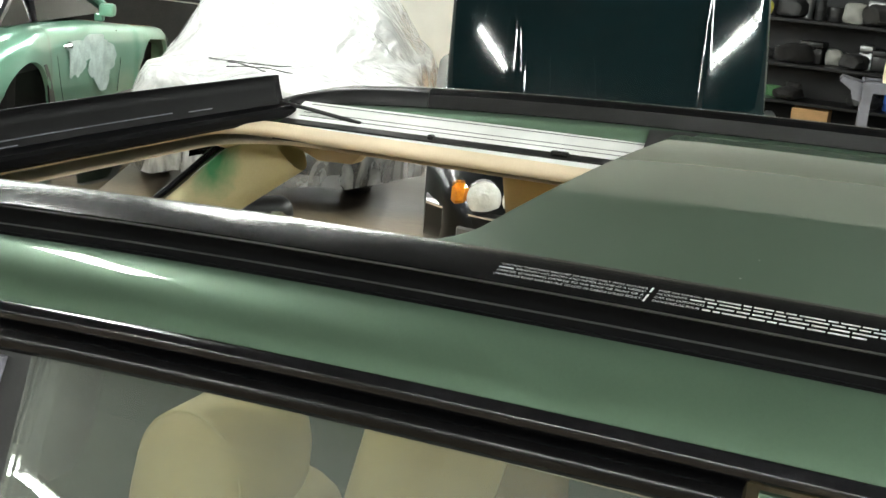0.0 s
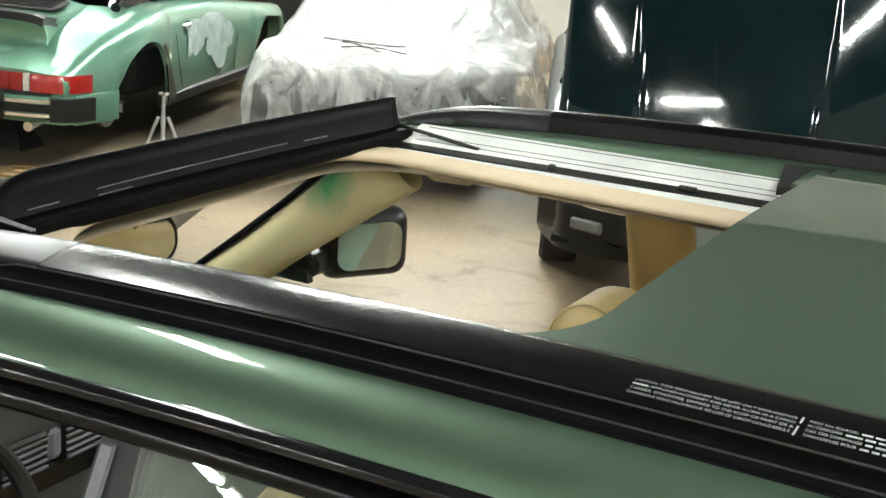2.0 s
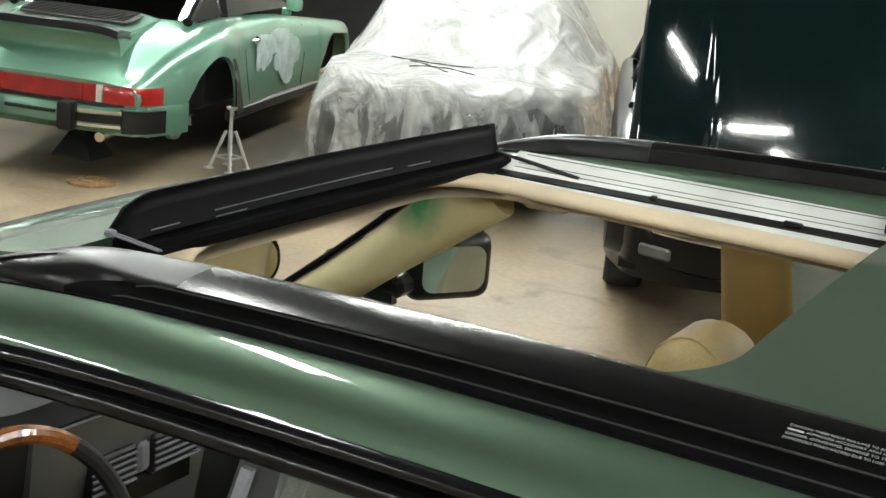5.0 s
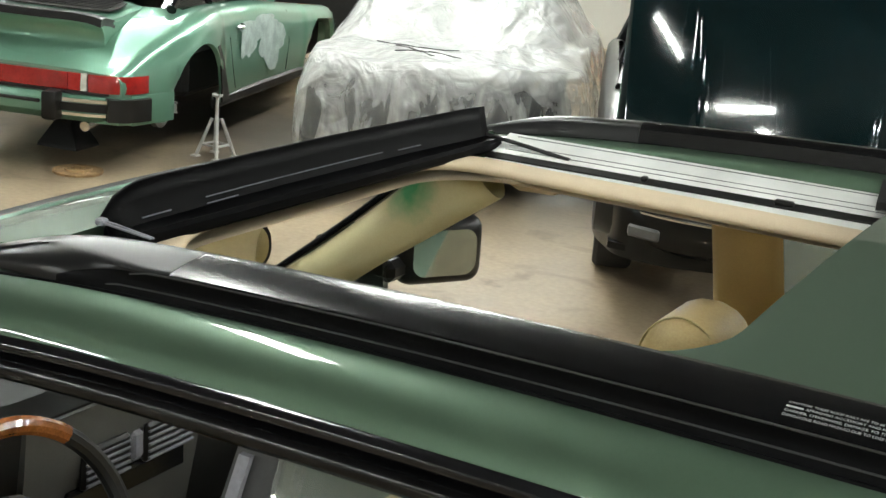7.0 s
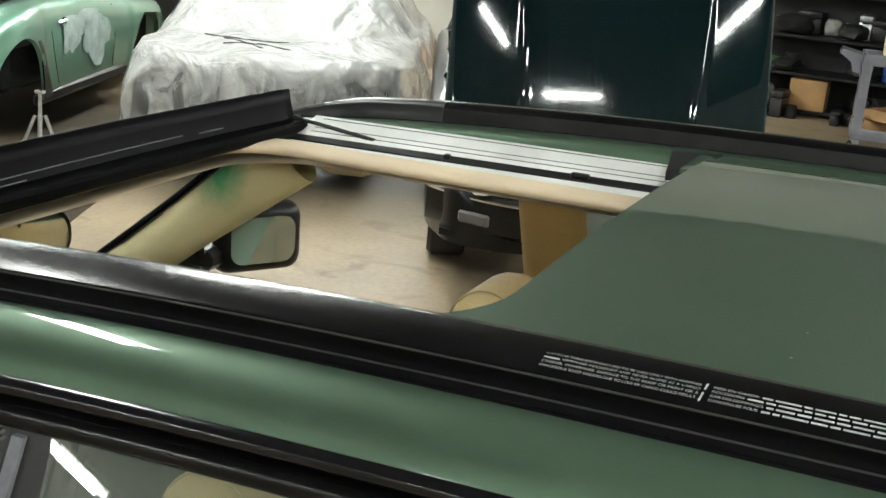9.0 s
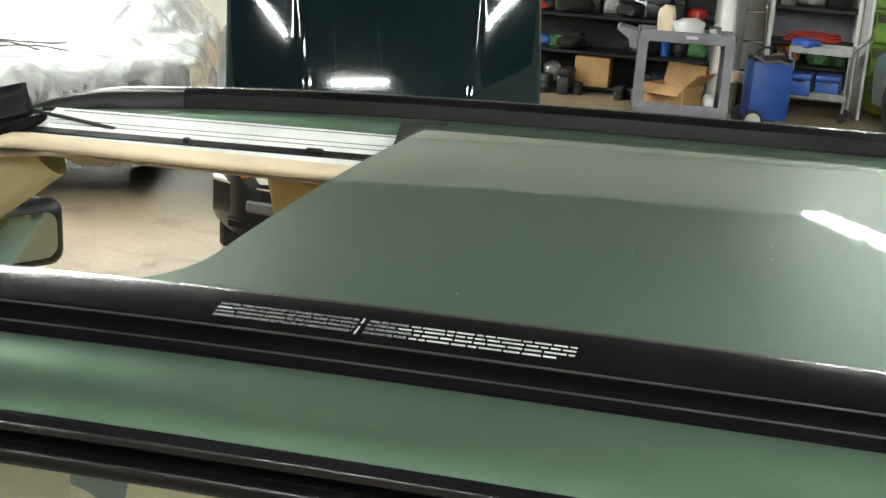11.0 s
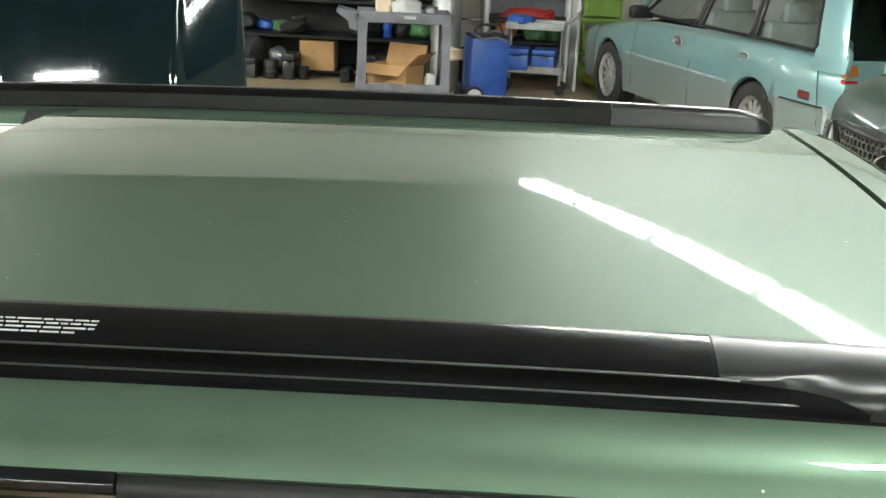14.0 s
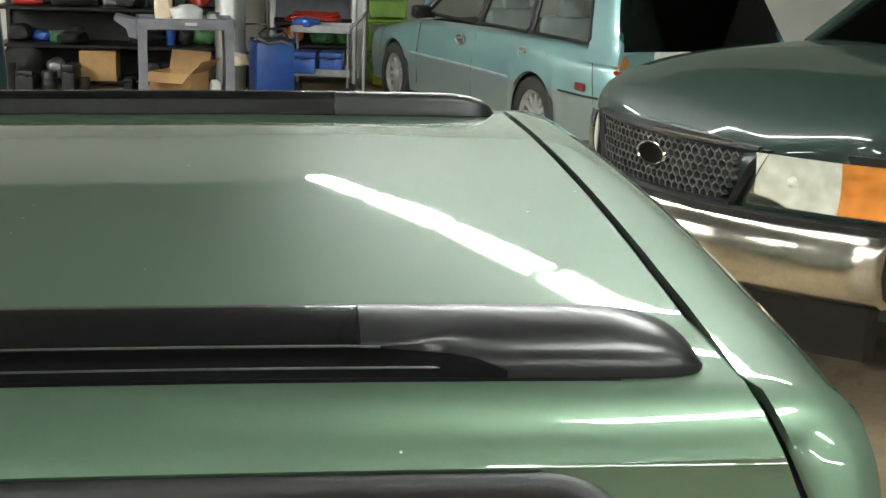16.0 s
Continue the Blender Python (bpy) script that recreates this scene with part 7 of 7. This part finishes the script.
for k in range(5):
    cr = thing("plastic_crate", "lime green plastic crate in a stack", "crate", pose(1.34, 14.35, 0.36 * k), "stacked crates")
    for sx in (-1, 1):
        for nm, cc, ss in (("end_panel", (sx * 0.20, 0, 0.17), (0.02, 0.36, 0.33)), ("side_panel", (0, sx * 0.17, 0.10), (0.375, 0.02, 0.18)), ("top_slat", (0, sx * 0.17, 0.32), (0.375, 0.02, 0.05))):
            bm = new_bm()
            block(bm, cc, ss, 0.006)
            part(nm, bm, LIME, cr, smooth=False)
    bm = new_bm()
    block(bm, (0, 0, 0.02), (0.375, 0.31, 0.02), 0.004)
    part("crate_floor", bm, LIME, cr, smooth=False)
    bm = new_bm()
    block(bm, (0, -0.20, 0.335), (0.46, 0.035, 0.035), 0.008)
    part("crate_rim", bm, LIME, cr)
# hand truck leaning by the cabinet
ht = thing("hand_truck", "chrome hand truck leaning behind the blue machine", "hand truck", pose(-0.05, 13.35, 0, -12, 0, 10))
for s in (-1, 1):
    bm = new_bm()
    tube(bm, [(s * 0.12, 0, 0.1), (s * 0.12, 0, 1.25)], 0.016, 8)
    part("upright", bm, CHROME, ht)
for z in (0.4, 0.7, 1.0, 1.24):
    bm = new_bm()
    tube(bm, [(-0.12, 0, z), (0.12, 0, z)], 0.010, 6)
    part("crossbar", bm, CHROME, ht)
bm = new_bm()
block(bm, (0, -0.10, 0.08), (0.34, 0.22, 0.015), 0.004)
part("toe_plate", bm, STEEL, ht)
# wooden post, red tool chest and white board between the covered car and the bonnet
bm = new_bm()
block(bm, (0, 0, 2.5), (0.10, 0.10, 5.0), 0.006)
solo("wooden_post", bm, CARD, "brown timber post in front of the wall", "post", pose(-5.25, 12.9, 0), kind="structure")
case("tool_chest", "red steel tool chest against the back wall", "tool chest", -4.9, 14.6, 0.0, (1.3, 0.5, 0.95), RED, 0, 0.02)
# brake rotor lying on the floor
bm = new_bm()
lathe(bm, (0, 0, 0), (0, 0, 1), [(0, 0.15), (0.014, 0.15), (0.016, 0.085), (0.026, 0.08), (0.028, 0.045), (0.008, 0.042)], 40)
solo("brake_rotor", bm, RUST, "rusty brown brake rotor lying on the floor", "rotor", pose(-5.60, 5.40, 0))


def fill_shelf(x0, x1, y, z, seed, top=0.34):
    """A crowded row of dark tins, cases and bundles along a shelf."""
    rng = random.Random(seed)
    x = x0
    while x < x1 - 0.08:
        w = rng.uniform(0.08, 0.26)
        h = rng.uniform(0.10, top)
        kind = rng.random()
        mat = rng.choice((DARK, DASH, PLASTIC_BLACK, DARK, RUBBER) if z < 0.05 else (DARK, DASH, DASH, PLASTIC_BLACK, BLUE, STEEL, RUBBER, PLANT, RED, DASH_TRIM, WHITE_PAINT))
        if kind < 0.30:
            tin("spray_can", "workshop spray tin on a shelf", "tin", x + w / 2, y - rng.uniform(0, 0.1), z, min(w, 0.16) / 2, h, mat)
        elif kind < 0.65:
            case("parts_case", "small workshop parts case on a shelf", "case", x + w / 2, y, z, (w, 0.26, h), mat, rng.uniform(-8, 8), 0.012)
        else:
            lump("rag", "crumpled workshop rag on a shelf", "rag", x + w / 2, y, z, (w, 0.26, h * 0.7), mat, seed + x * 5, rng.uniform(0, 90))
        x += w + rng.uniform(0.005, 0.04)


fill_shelf(-2.65, -0.3, 13.72, 1.268, 21, 0.36)
fill_shelf(-2.65, -0.3, 13.80, 0.818, 22, 0.32)
fill_shelf(-2.65, -1.85, 13.80, 0.438, 23, 0.28)
fill_shelf(-1.25, -0.3, 13.75, 0.438, 24, 0.28)
fill_shelf(-1.25, -0.3, 13.72, 0.078, 25, 0.28)
fill_shelf(-2.65, -1.75, 13.2, 0.0, 31, 0.34)
fill_shelf(-1.38, -0.3, 13.2, 0.0, 32, 0.30)
fill_shelf(0.12, 0.92, 14.35, 1.038, 26, 0.32)
fill_shelf(0.12, 0.92, 14.38, 0.438, 27, 0.20)
fill_shelf(0.12, 0.92, 14.35, 0.118, 28, 0.26)
tin("silver_canister", "large dull silver canister on the wall bench", "canister", -8.98, 12.6, 0.78, 0.25, 0.42, STEEL)
bm = new_bm()
block(bm, (0, 0, 0.37), (3.6, 0.02, 0.72), 0.004)
part("front_panel", bm, DARK, wall_bench).location = (0, -0.412, 0)
bm = new_bm()
block(bm, (0, 0, 1.1), (2.40, 0.02, 2.1), 0.004)
part("back_panel", bm, DASH, shelf_rack).location = (-0.005, 0.315, 0)
bm = new_bm()
block(bm, (0, 0, 1.05), (0.90, 0.02, 2.0), 0.004)
part("back_panel", bm, GREYPLASTIC, open_cabinet).location = (0, 0.315, 0)

# red air hose coiled in the cabinet
hose = thing("air_hose", "coiled red rubber air hose on the cabinet shelf", "hose", pose(0.52, 14.12, 0.685))
for k in range(4):
    bm = new_bm()
    tube(bm, [((0.30 - 0.02 * k) * math.cos(a) + 0.01 * k, (0.11 - 0.008 * k) * math.sin(a), 0.014 + 0.022 * k + 0.012 * math.sin(3 * a + k)) for a in steps(0, 2 * math.pi, 40)], 0.012, 6)
    part("hose_loop", bm, RED, hose)
